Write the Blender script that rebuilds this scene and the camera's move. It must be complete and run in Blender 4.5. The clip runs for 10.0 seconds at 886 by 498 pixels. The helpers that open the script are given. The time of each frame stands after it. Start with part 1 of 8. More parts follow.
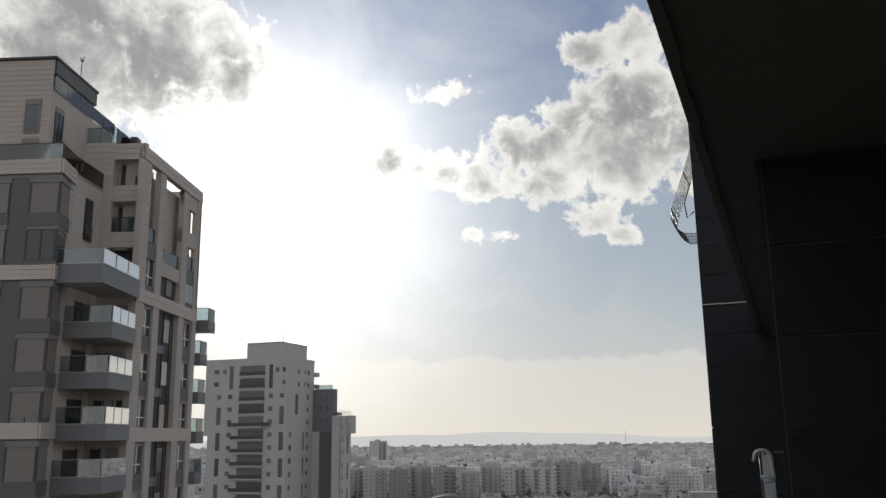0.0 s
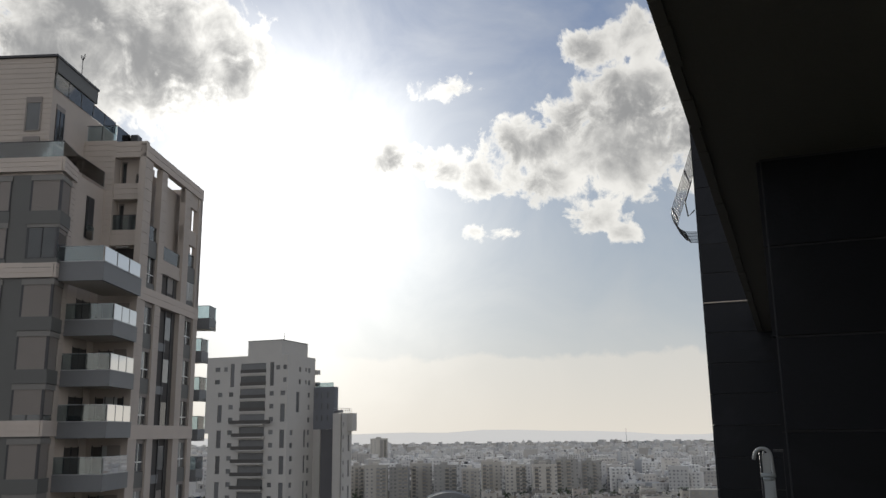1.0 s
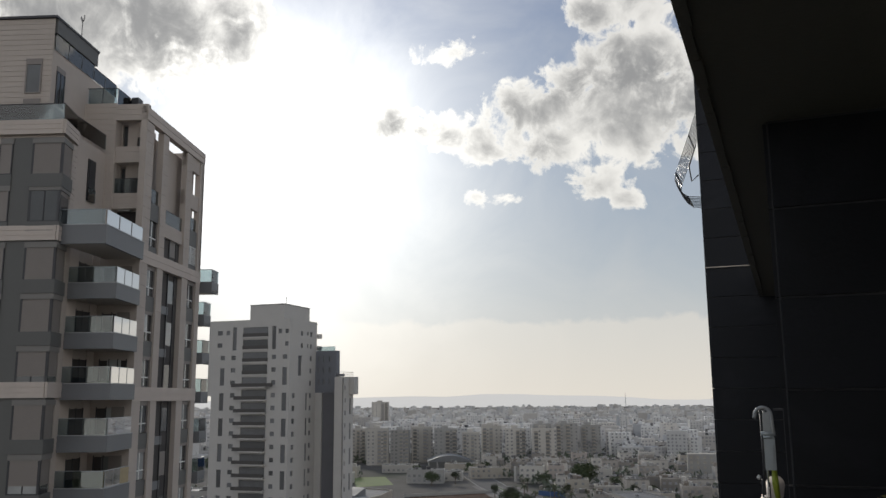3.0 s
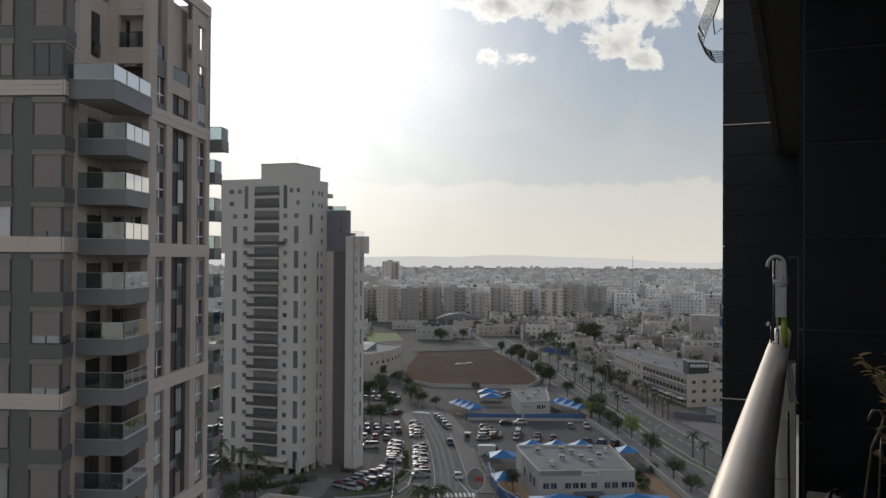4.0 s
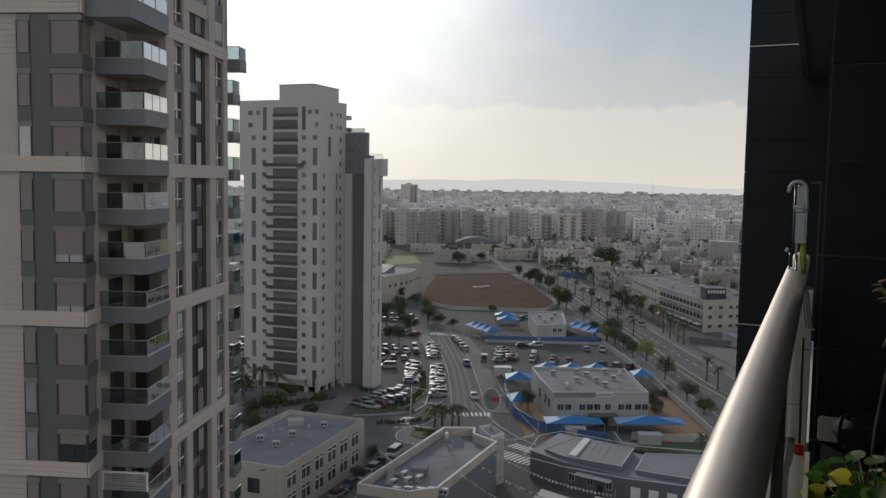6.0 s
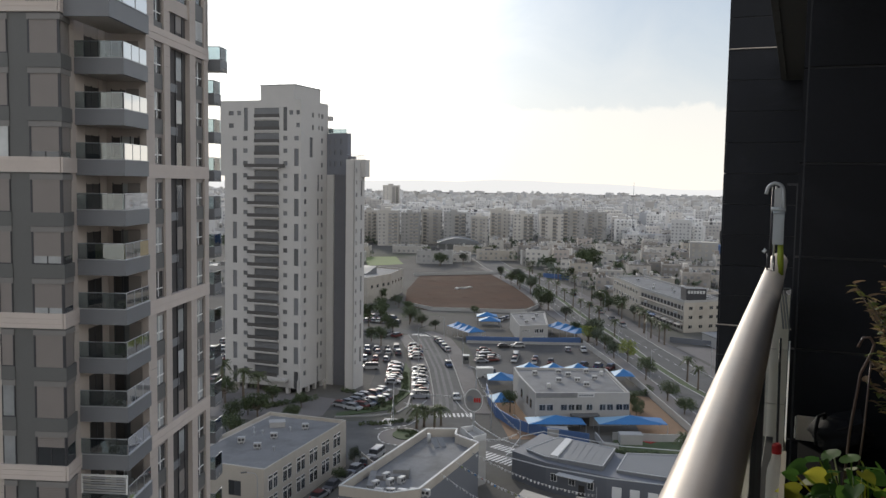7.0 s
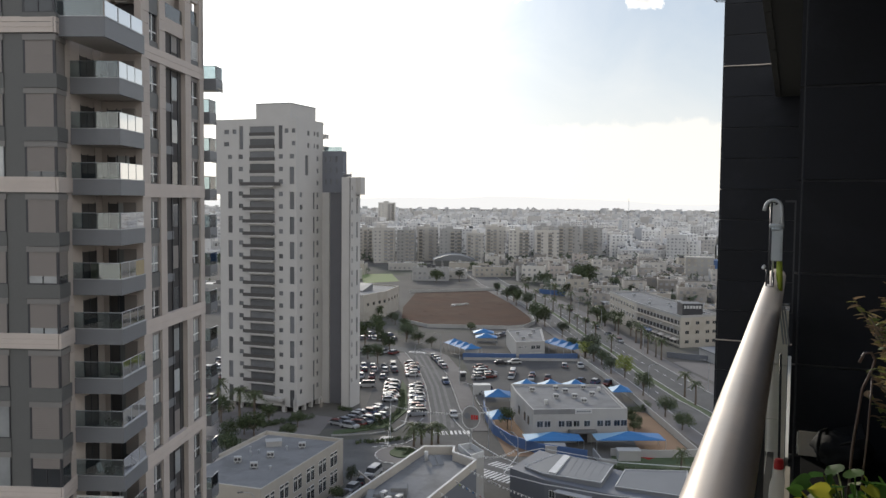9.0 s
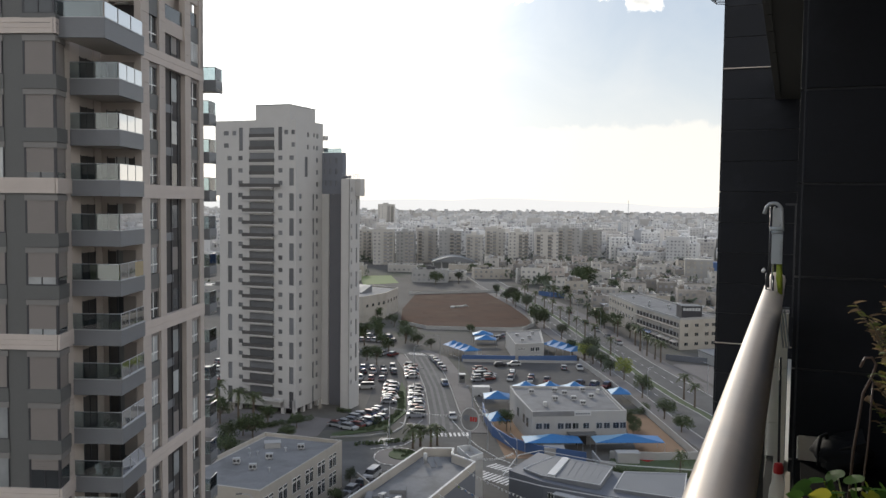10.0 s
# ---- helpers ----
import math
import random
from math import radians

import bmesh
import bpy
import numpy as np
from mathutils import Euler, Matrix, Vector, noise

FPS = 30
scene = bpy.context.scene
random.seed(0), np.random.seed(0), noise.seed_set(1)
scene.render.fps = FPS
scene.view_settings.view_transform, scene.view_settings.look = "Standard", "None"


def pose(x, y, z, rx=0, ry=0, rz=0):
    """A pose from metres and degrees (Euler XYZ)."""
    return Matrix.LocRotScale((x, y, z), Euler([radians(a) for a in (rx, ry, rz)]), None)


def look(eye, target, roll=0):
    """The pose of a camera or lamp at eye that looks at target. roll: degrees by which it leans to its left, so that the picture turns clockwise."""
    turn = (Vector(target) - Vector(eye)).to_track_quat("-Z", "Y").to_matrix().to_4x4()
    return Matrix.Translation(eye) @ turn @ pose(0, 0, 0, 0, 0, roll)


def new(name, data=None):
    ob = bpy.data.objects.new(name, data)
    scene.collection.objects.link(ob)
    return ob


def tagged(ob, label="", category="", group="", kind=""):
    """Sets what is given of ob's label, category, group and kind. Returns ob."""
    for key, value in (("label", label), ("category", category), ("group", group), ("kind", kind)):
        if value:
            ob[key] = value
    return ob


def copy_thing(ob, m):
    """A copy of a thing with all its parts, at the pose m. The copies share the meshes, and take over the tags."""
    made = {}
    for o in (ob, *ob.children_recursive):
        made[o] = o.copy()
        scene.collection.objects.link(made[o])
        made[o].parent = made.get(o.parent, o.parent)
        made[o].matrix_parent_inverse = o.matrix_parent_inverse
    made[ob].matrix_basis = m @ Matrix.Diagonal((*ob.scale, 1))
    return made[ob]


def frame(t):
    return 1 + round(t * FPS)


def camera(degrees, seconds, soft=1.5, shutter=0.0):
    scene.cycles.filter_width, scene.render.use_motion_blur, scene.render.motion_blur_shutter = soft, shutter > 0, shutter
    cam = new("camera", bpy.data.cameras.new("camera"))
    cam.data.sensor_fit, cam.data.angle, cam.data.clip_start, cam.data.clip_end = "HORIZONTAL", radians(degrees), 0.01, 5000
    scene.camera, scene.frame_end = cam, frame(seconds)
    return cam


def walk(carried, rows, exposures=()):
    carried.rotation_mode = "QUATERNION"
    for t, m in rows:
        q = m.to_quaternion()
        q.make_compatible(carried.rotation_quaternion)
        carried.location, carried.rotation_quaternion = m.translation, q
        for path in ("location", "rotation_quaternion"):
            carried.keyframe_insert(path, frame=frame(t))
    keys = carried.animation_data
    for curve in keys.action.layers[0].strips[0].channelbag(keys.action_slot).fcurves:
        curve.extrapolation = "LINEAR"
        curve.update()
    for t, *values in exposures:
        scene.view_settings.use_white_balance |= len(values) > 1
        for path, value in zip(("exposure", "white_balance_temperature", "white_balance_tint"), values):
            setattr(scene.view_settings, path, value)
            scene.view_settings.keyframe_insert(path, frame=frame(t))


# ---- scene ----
cam = camera(55.19, 10.0)
PATH = [
    (0, pose(0.038, 0.010, 54.078, 102.45, 0.68, 0.15)),
    (0.5, pose(0.035, -0.006, 54.082, 102.40, 0.74, 0.26)),
    (1, pose(0.029, -0.021, 54.082, 102.29, 0.69, 0.20)),
    (1.5, pose(0.030, -0.029, 54.081, 101.95, 0.65, 0.25)),
    (2, pose(0.022, -0.034, 54.081, 101.78, 0.67, 0.23)),
    (3.3, pose(0.007, -0.053, 54.048, 98.28, 0.18, 0.33)),
    (3.5, pose(0.004, -0.057, 54.040, 96.68, 0.03, 0.43)),
    (4, pose(-0.010, -0.007, 53.998, 90.60, -0.36, 0.89)),
    (4.5, pose(-0.008, -0.004, 53.988, 85.83, -0.60, 1.88)),
    (5, pose(0.000, 0.005, 53.981, 85.42, -0.90, 2.40)),
    (6.5, pose(0.000, 0.012, 53.997, 85.42, -0.88, 1.64)),
    (7, pose(0.004, 0.006, 53.995, 85.50, -0.94, 0.94)),
    (7.5, pose(-0.000, 0.000, 54.000, 85.55, -0.93, 0.84)),
    (8, pose(-0.009, -0.004, 54.000, 85.63, -0.78, 0.86)),
    (8.5, pose(-0.013, -0.007, 54.004, 86.37, -0.66, 0.71)),
    (9, pose(-0.019, -0.017, 54.004, 86.64, -0.52, 0.63)),
    (9.5, pose(-0.015, -0.009, 54.005, 86.75, -0.54, 0.62)),
    (10, pose(-0.015, 0.000, 54.006, 86.76, -0.65, 0.60)),
]
walk(cam, PATH, [(0.0, -0.48), (3.5, -0.48), (4.5, -0.52), (5.0, -0.50), (6.5, -0.40), (7.0, 0.08), (7.5, 0.22), (10.0, 0.14)])

# ---------------------------------------------------------------- world and sun
SUN_AZ, SUN_EL = -10.7, 18.0      # degrees right of +y, degrees above the horizon


def direction(az, el):
    a, e = radians(az), radians(el)
    return Vector((math.sin(a) * math.cos(e), math.cos(a) * math.cos(e), math.sin(e)))


def math_node(tree, op, a, b=None, c=None, clamp=False):
    n = tree.nodes.new("ShaderNodeMath")
    n.operation, n.use_clamp = op, clamp
    for i, v in enumerate((a, b, c)):
        if v is None:
            continue
        if isinstance(v, (int, float)):
            n.inputs[i].default_value = v
        else:
            tree.links.new(v, n.inputs[i])
    return n.outputs[0]


def mix_colour(tree, fac, a, b, blend="MIX"):
    n = tree.nodes.new("ShaderNodeMix")
    n.data_type, n.blend_type = "RGBA", blend
    for socket, v in ((n.inputs[0], fac), (n.inputs[6], a), (n.inputs[7], b)):
        if isinstance(v, (int, float)):
            socket.default_value = v
        elif isinstance(v, tuple):
            socket.default_value = (*v, 1) if len(v) == 3 else v
        else:
            tree.links.new(v, socket)
    return n.outputs[2]


def noise_node(tree, vector, scale, detail=5, rough=0.55, distortion=0.0):
    n = tree.nodes.new("ShaderNodeTexNoise")
    n.inputs["Scale"].default_value, n.inputs["Detail"].default_value = scale, detail
    n.inputs["Roughness"].default_value, n.inputs["Distortion"].default_value = rough, distortion
    tree.links.new(vector, n.inputs["Vector"])
    return n


def build_world():
    world = bpy.data.worlds.new("sky")
    world.use_nodes = True
    scene.world = world
    tree = world.node_tree
    tree.nodes.clear()
    out = tree.nodes.new("ShaderNodeOutputWorld")
    back = tree.nodes.new("ShaderNodeBackground")
    back.inputs["Strength"].default_value = 1.0
    tree.links.new(back.outputs[0], out.inputs[0])
    coord = tree.nodes.new("ShaderNodeTexCoord").outputs["Generated"]
    sky = tree.nodes.new("ShaderNodeTexSky")
    sky.sky_type, sky.sun_disc = "NISHITA", False
    sky.sun_elevation, sky.sun_rotation = radians(SUN_EL), radians(SUN_AZ)
    sky.dust_density, sky.air_density = 1.0, 1.0
    blue = mix_colour(tree, 1.0, sky.outputs[0], (0.036, 0.037, 0.040), "MULTIPLY")
    # thin veil of cloud: greys the blue and lights up round the sun
    dot = tree.nodes.new("ShaderNodeVectorMath")
    dot.operation = "DOT_PRODUCT"
    dot.inputs[1].default_value = direction(SUN_AZ, SUN_EL)
    tree.links.new(coord, dot.inputs[0])
    angle = math_node(tree, "MULTIPLY", math_node(tree, "ARCCOSINE", math_node(tree, "MINIMUM", dot.outputs["Value"], 0.99999)), 57.2958)
    sep = tree.nodes.new("ShaderNodeSeparateXYZ")
    tree.links.new(coord, sep.inputs[0])
    x, y, z = sep.outputs
    az = math_node(tree, "MULTIPLY", math_node(tree, "ARCTAN2", x, y), 57.2958)
    el = math_node(tree, "MULTIPLY", math_node(tree, "ARCSINE", z), 57.2958)
    flat = tree.nodes.new("ShaderNodeCombineXYZ")
    tree.links.new(az, flat.inputs[0])
    tree.links.new(el, flat.inputs[1])
    wisp = noise_node(tree, flat.outputs[0], 0.10, 6, 0.6, 0.8).outputs[0]
    high = math_node(tree, "MULTIPLY", el, 1 / 26, clamp=True)
    pale = mix_colour(tree, high, (0.60, 0.76, 0.90), (0.235, 0.35, 0.61))
    blue = mix_colour(tree, 0.82, blue, pale)
    veil = mix_colour(tree, math_node(tree, "MULTIPLY_ADD", wisp, 1.0, -0.36, clamp=True), blue, (0.76, 0.785, 0.82))
    # cream haze low down
    low = math_node(tree, "POWER", 2.718, math_node(tree, "MULTIPLY", math_node(tree, "ABSOLUTE", el), -0.15))
    veil = mix_colour(tree, math_node(tree, "MULTIPLY", low, 0.9), veil, (0.99, 0.93, 0.845))
    glow = math_node(tree, "POWER", 2.718, math_node(tree, "MULTIPLY", math_node(tree, "POWER", math_node(tree, "DIVIDE", angle, 7.6), 1.25), -1.0))
    wide = math_node(tree, "POWER", 2.718, math_node(tree, "DIVIDE", angle, -11.0))
    light = math_node(tree, "ADD", math_node(tree, "MULTIPLY", glow, 1.9), math_node(tree, "MULTIPLY", wide, 0.12))
    # lower down the veil in front of the sun is thicker and glows too
    ga = math_node(tree, "POWER", math_node(tree, "DIVIDE", math_node(tree, "ADD", az, 10.0), 10.0), 2.0)
    ge = math_node(tree, "POWER", math_node(tree, "DIVIDE", math_node(tree, "SUBTRACT", el, 11.0), 9.0), 2.0)
    light = math_node(tree, "ADD", light, math_node(tree, "MULTIPLY", math_node(tree, "POWER", 2.718, math_node(tree, "MULTIPLY", math_node(tree, "ADD", ga, ge), -1.0)), 0.45))
    light = math_node(tree, "MULTIPLY", light, math_node(tree, "MULTIPLY_ADD", wisp, 0.9, 0.56))
    # cumulus: heaps given by middle and half-size in degrees, their edges broken by noise
    rough = noise_node(tree, flat.outputs[0], 0.42, 6, 0.6, 0.5).outputs[0]
    fine = noise_node(tree, flat.outputs[0], 1.1, 6, 0.6).outputs[0]
    curl = noise_node(tree, flat.outputs[0], 3.2, 5, 0.6).outputs[0]
    edge = math_node(tree, "ADD", math_node(tree, "MULTIPLY_ADD", rough, 4.6, -2.3), math_node(tree, "MULTIPLY_ADD", fine, 1.4, -0.7))
    edge = math_node(tree, "ADD", edge, math_node(tree, "MULTIPLY_ADD", curl, 0.5, -0.25))
    heaps = [(10.8, 25.0, 2.2, 1.4, 1), (14.0, 25.5, 2.3, 2.0, 1), (13.0, 21.5, 3.4, 2.6, 1.3), (9.5, 20.0, 2.8, 2.2, 1.2), (12.5, 18.0, 3.6, 2.5, 1.4), (5.5, 19.0, 2.7, 1.9, 1.1), (3.2, 17.2, 2.4, 1.8, 1.1), (0.4, 17.4, 1.6, 1.2, 0.6),
             (7.5, 16.5, 2.5, 1.5, 0.9), (10.8, 14.4, 2.2, 1.5, 0.8), (12.2, 12.9, 1.4, 0.9, 0.6), (-3.9, 18.2, 2.0, 1.7, 1.0), (-1.6, 18.3, 2.4, 1.2, 0.8), (0.4, 23.1, 3.4, 1.3, 0.25), (3.0, 13.3, 3.2, 0.9, 0.15),
             (-19.5, 24.2, 6.0, 3.8, 1.55), (-25.5, 24.0, 6.0, 4.2, 1.55), (-15.0, 24.2, 2.8, 2.6, 1.2), (-17.8, 21.6, 2.2, 1.2, 0.8), (-24.0, 29.0, 7.0, 3.0, 1.2), (18.0, 19.5, 4.0, 3.4, 1), (-13.5, 6.6, 2.6, 1.3, 0.1),
             (34.0, 26.0, 9.0, 5.0, 1), (-48.0, 30.0, 12.0, 7.0, 1), (60.0, 34.0, 14.0, 8.0, 1), (10.0, 44.0, 14.0, 5.0, 1)]
    field = None
    for a, e, sa, se, peak in heaps:
        da = math_node(tree, "DIVIDE", math_node(tree, "SUBTRACT", az, a), sa)
        de = math_node(tree, "DIVIDE", math_node(tree, "SUBTRACT", el, e), se)
        v = math_node(tree, "SUBTRACT", peak, math_node(tree, "ADD", math_node(tree, "MULTIPLY", da, da), math_node(tree, "MULTIPLY", de, de)))
        field = v if field is None else math_node(tree, "SMOOTH_MAX", field, v, 0.6)
    field = math_node(tree, "MAXIMUM", field, -2.0)
    dens = math_node(tree, "ADD", field, edge)
    cover = math_node(tree, "MULTIPLY_ADD", dens, 1.9, 0.30, clamp=True)
    cover = math_node(tree, "SMOOTH_MIN", cover, 1.0, 0.25)
    # thick parts are grey, thin edges let the sun through; billows inside come from a second, slower noise
    soft_core = noise_node(tree, flat.outputs[0], 0.22, 3, 0.5, 0.3).outputs[0]
    inner = math_node(tree, "ADD", math_node(tree, "MULTIPLY", field, 0.9), math_node(tree, "MULTIPLY_ADD", soft_core, 2.4, -1.2))
    thick = math_node(tree, "MULTIPLY_ADD", edge, 0.40, inner)
    core = math_node(tree, "MULTIPLY_ADD", math_node(tree, "SMOOTH_MIN", thick, math_node(tree, "MULTIPLY", dens, 1.25), 0.7), 0.60, 0.07, clamp=True)
    smooth = tree.nodes.new("ShaderNodeMapRange")
    smooth.interpolation_type = "SMOOTHSTEP"
    tree.links.new(core, smooth.inputs[0])
    core = smooth.outputs[0]
    body = mix_colour(tree, core, (1.22, 1.20, 1.165), (0.43, 0.43, 0.435))
    veil = mix_colour(tree, math_node(tree, "MULTIPLY", cover, 0.96), veil, body)
    # behind the eye: unseen broken clouds, front-lit, added to brighten the facades
    sunlit = noise_node(tree, coord, 1.7, 7, 0.6, 0.4).outputs[0]
    behind = math_node(tree, "MULTIPLY_ADD", dot.outputs["Value"], -1.4, 0.45, clamp=True)
    veil = mix_colour(tree, math_node(tree, "MULTIPLY", behind, math_node(tree, "MULTIPLY_ADD", sunlit, 2.4, -0.55, clamp=True)), veil, (0.98, 0.98, 1.0))
    # low bank above the far hills
    bank = noise_node(tree, flat.outputs[0], 0.22, 7, 0.6).outputs[0]
    top = math_node(tree, "SUBTRACT", math_node(tree, "MULTIPLY_ADD", bank, 3.4, 3.3), el)
    bankness = math_node(tree, "MULTIPLY", math_node(tree, "MULTIPLY_ADD", top, 2.6, 0.5, clamp=True), 0.42)
    veil = mix_colour(tree, bankness, veil, (1.10, 1.035, 0.95))
    add = tree.nodes.new("ShaderNodeVectorMath")
    add.operation = "MULTIPLY_ADD"
    tree.links.new(light, add.inputs[0])
    shade = math_node(tree, "SUBTRACT", 1.0, math_node(tree, "MULTIPLY", core, 0.88))
    tint = tree.nodes.new("ShaderNodeCombineXYZ")
    for i, v in enumerate((1.0, 0.99, 0.965)):
        tree.links.new(math_node(tree, "MULTIPLY", shade, v), tint.inputs[i])
    tree.links.new(tint.outputs[0], add.inputs[1])
    tree.links.new(veil, add.inputs[2])
    warm = mix_colour(tree, 1.0, add.outputs[0], (1.008, 1.0, 0.968), "MULTIPLY")
    tree.links.new(warm, back.inputs["Color"])


build_world()
sun_data = bpy.data.lights.new("sun", "SUN")
sun_data.energy, sun_data.angle, sun_data.color = 2.0, radians(8.0), (1.0, 0.93, 0.82)
sun = new("sun", sun_data)
sun.matrix_world = look((0, 0, 0), -direction(SUN_AZ, SUN_EL))

# ---------------------------------------------------------------- materials


def material(name, colour, rough=0.7, metal=0.0, vary=0.25, scale=0.6, grain=20.0, bump=0.15, jitter=0.0, stain=None, spec=0.5):
    """A surface with two scales of unevenness; jitter: from one object to the next; stain: a second colour in patches."""
    m = bpy.data.materials.new(name)
    m.use_nodes = True
    t = m.node_tree
    p = t.nodes["Principled BSDF"]
    p.inputs["Metallic"].default_value = metal
    p.inputs["Specular IOR Level"].default_value = spec
    where = t.nodes.new("ShaderNodeNewGeometry").outputs["Position"]
    big = noise_node(t, where, scale, 4, 0.6).outputs[0]
    small = noise_node(t, where, grain, 3, 0.6).outputs[0]
    dark = tuple(c * (1 - vary) for c in colour)
    lite = tuple(min(1, c * (1 + vary)) for c in colour)
    both = math_node(t, "MULTIPLY_ADD", small, 0.35, math_node(t, "MULTIPLY_ADD", big, 0.9, -0.12), clamp=True)
    col = mix_colour(t, both, dark, lite)
    if stain:
        patch = noise_node(t, where, scale * 0.37, 5, 0.65, 0.5).outputs[0]
        col = mix_colour(t, math_node(t, "MULTIPLY_ADD", patch, 5.0, -2.6, clamp=True), col, stain)
    if jitter:
        rnd = t.nodes.new("ShaderNodeObjectInfo").outputs["Random"]
        g = math_node(t, "MULTIPLY_ADD", rnd, 2 * jitter, 1 - jitter)
        comb = t.nodes.new("ShaderNodeCombineXYZ")
        for i in range(3):
            t.links.new(g, comb.inputs[i])
        col = mix_colour(t, 1.0, col, comb.outputs[0], "MULTIPLY")
    t.links.new(col, p.inputs["Base Color"])
    t.links.new(math_node(t, "MULTIPLY_ADD", big, 0.25, rough - 0.12, clamp=True), p.inputs["Roughness"])
    if bump:
        b = t.nodes.new("ShaderNodeBump")
        b.inputs["Strength"].default_value, b.inputs["Distance"].default_value = bump, 0.02
        t.links.new(small, b.inputs["Height"])
        t.links.new(b.outputs[0], p.inputs["Normal"])
    return m


def paint_choice(name, colours, rough=0.35, island=False, coat=0.0, vary=0.0):
    """One of several paints, drawn for each object (or each loose piece)."""
    m = bpy.data.materials.new(name)
    m.use_nodes = True
    t = m.node_tree
    p = t.nodes["Principled BSDF"]
    p.inputs["Roughness"].default_value, p.inputs["Coat Weight"].default_value = rough, coat
    p.inputs["Specular IOR Level"].default_value = 0.25
    rnd = t.nodes.new("ShaderNodeNewGeometry").outputs["Random Per Island"] if island else t.nodes.new("ShaderNodeObjectInfo").outputs["Random"]
    ramp = t.nodes.new("ShaderNodeValToRGB")
    ramp.color_ramp.interpolation = "CONSTANT"
    while len(ramp.color_ramp.elements) < len(colours):
        ramp.color_ramp.elements.new(0.5)
    for i, (e, c) in enumerate(zip(ramp.color_ramp.elements, colours)):
        e.position, e.color = i / len(colours), (*c, 1)
    t.links.new(rnd, ramp.inputs[0])
    col = ramp.outputs[0]
    if vary:
        where = t.nodes.new("ShaderNodeNewGeometry").outputs["Position"]
        n = noise_node(t, where, vary, 5, 0.65).outputs[0]
        col = mix_colour(t, math_node(t, "MULTIPLY_ADD", n, 1.6, -0.4, clamp=True), col, mix_colour(t, 0.4, col, (0.12, 0.11, 0.10)))
    t.links.new(col, p.inputs["Base Color"])
    return m


def glass(name, tint, gloss=0.06, clear=0.8, ior=1.5):
    m = bpy.data.materials.new(name)
    m.use_nodes = True
    t = m.node_tree
    t.nodes.clear()
    out = t.nodes.new("ShaderNodeOutputMaterial")
    see = t.nodes.new("ShaderNodeBsdfTransparent")
    see.inputs[0].default_value = (*[c * clear for c in tint], 1)
    shine = t.nodes.new("ShaderNodeBsdfGlossy")
    shine.inputs["Roughness"].default_value = 0.03
    fresnel = t.nodes.new("ShaderNodeFresnel")
    fresnel.inputs[0].default_value = ior
    mix = t.nodes.new("ShaderNodeMixShader")
    t.links.new(math_node(t, "ADD", fresnel.outputs[0], gloss, clamp=True), mix.inputs[0])
    t.links.new(see.outputs[0], mix.inputs[1])
    t.links.new(shine.outputs[0], mix.inputs[2])
    t.links.new(mix.outputs[0], out.inputs[0])
    return m


STONE = material("cream_stone", (0.455, 0.40, 0.358), 0.75, vary=0.14, scale=0.5, grain=9, bump=0.1)
STONE_PALE = material("pale_stone", (0.52, 0.455, 0.408), 0.75, vary=0.12, scale=0.6, grain=9, bump=0.1)
GREY_CLAD = material("grey_cladding", (0.112, 0.112, 0.108), 0.55, vary=0.12, scale=0.35, grain=6, bump=0.05)
GREY_PARAPET = material("grey_parapet", (0.16, 0.165, 0.175), 0.5, vary=0.1, scale=0.5, grain=7, bump=0.05)
LINTEL = material("grey_lintel", (0.20, 0.19, 0.18), 0.65, vary=0.12, scale=0.6, grain=8, bump=0.08)
SHUTTER = material("shutter", (0.22, 0.195, 0.18), 0.5, vary=0.1, scale=1.0, grain=30, bump=0.05)
DARK_FRAME = material("dark_frame", (0.05, 0.05, 0.055), 0.4, metal=0.3, vary=0.1, bump=0.0)
WHITE_FRAME = material("white_frame", (0.72, 0.72, 0.70), 0.4, vary=0.06, bump=0.0)
PANE = material("window_pane", (0.05, 0.055, 0.06), 0.1, vary=0.5, scale=0.3, grain=1.0, bump=0.0, jitter=0.6, spec=0.8)
# opening colour lifted to mid-grey, putting the haze of distance into it
FAR_DARK = material("hazed_far_opening", (0.24, 0.24, 0.245), 0.6, vary=0.25, scale=0.2, grain=2.0, bump=0.0, jitter=0.3)
TOWER_PANE = material("tower_pane", (0.125, 0.128, 0.134), 0.35, vary=0.3, scale=0.3, grain=2.0, bump=0.0, jitter=0.45)
CURTAINED = material("curtained_pane", (0.32, 0.33, 0.33), 0.15, vary=0.3, scale=0.7, grain=3.0, bump=0.0, jitter=0.5, spec=0.8)
# flat colour painted as the dark of unlit rooms behind openings
DARK_ROOM = material("unlit_interior", (0.055, 0.05, 0.048), 0.8, vary=0.4, scale=0.6, grain=3.0, bump=0.0, jitter=0.4)
SOFFIT = material("white_soffit", (0.62, 0.57, 0.51), 0.8, vary=0.08, bump=0.0)
B2_WALL = material("pale_render", (0.49, 0.472, 0.448), 0.8, vary=0.1, scale=0.25, grain=3, bump=0.08)
# dark edges and walls; also paints the shade of recesses and stair shaft
B2_DARK = material("dark_shade_render", (0.15, 0.15, 0.16), 0.8, vary=0.15, scale=0.3, grain=4, bump=0.08)
B2_BLUE = material("bluish_render", (0.17, 0.178, 0.20), 0.7, vary=0.12, scale=0.3, grain=4, bump=0.08)
B2_PARAPET = material("brown_parapet", (0.075, 0.070, 0.066), 0.6, vary=0.15, scale=0.5, grain=5, bump=0.05)
RAIL_GLASS = glass("balustrade_glass", (0.80, 0.90, 0.92), 0.05, 0.80, 1.8)
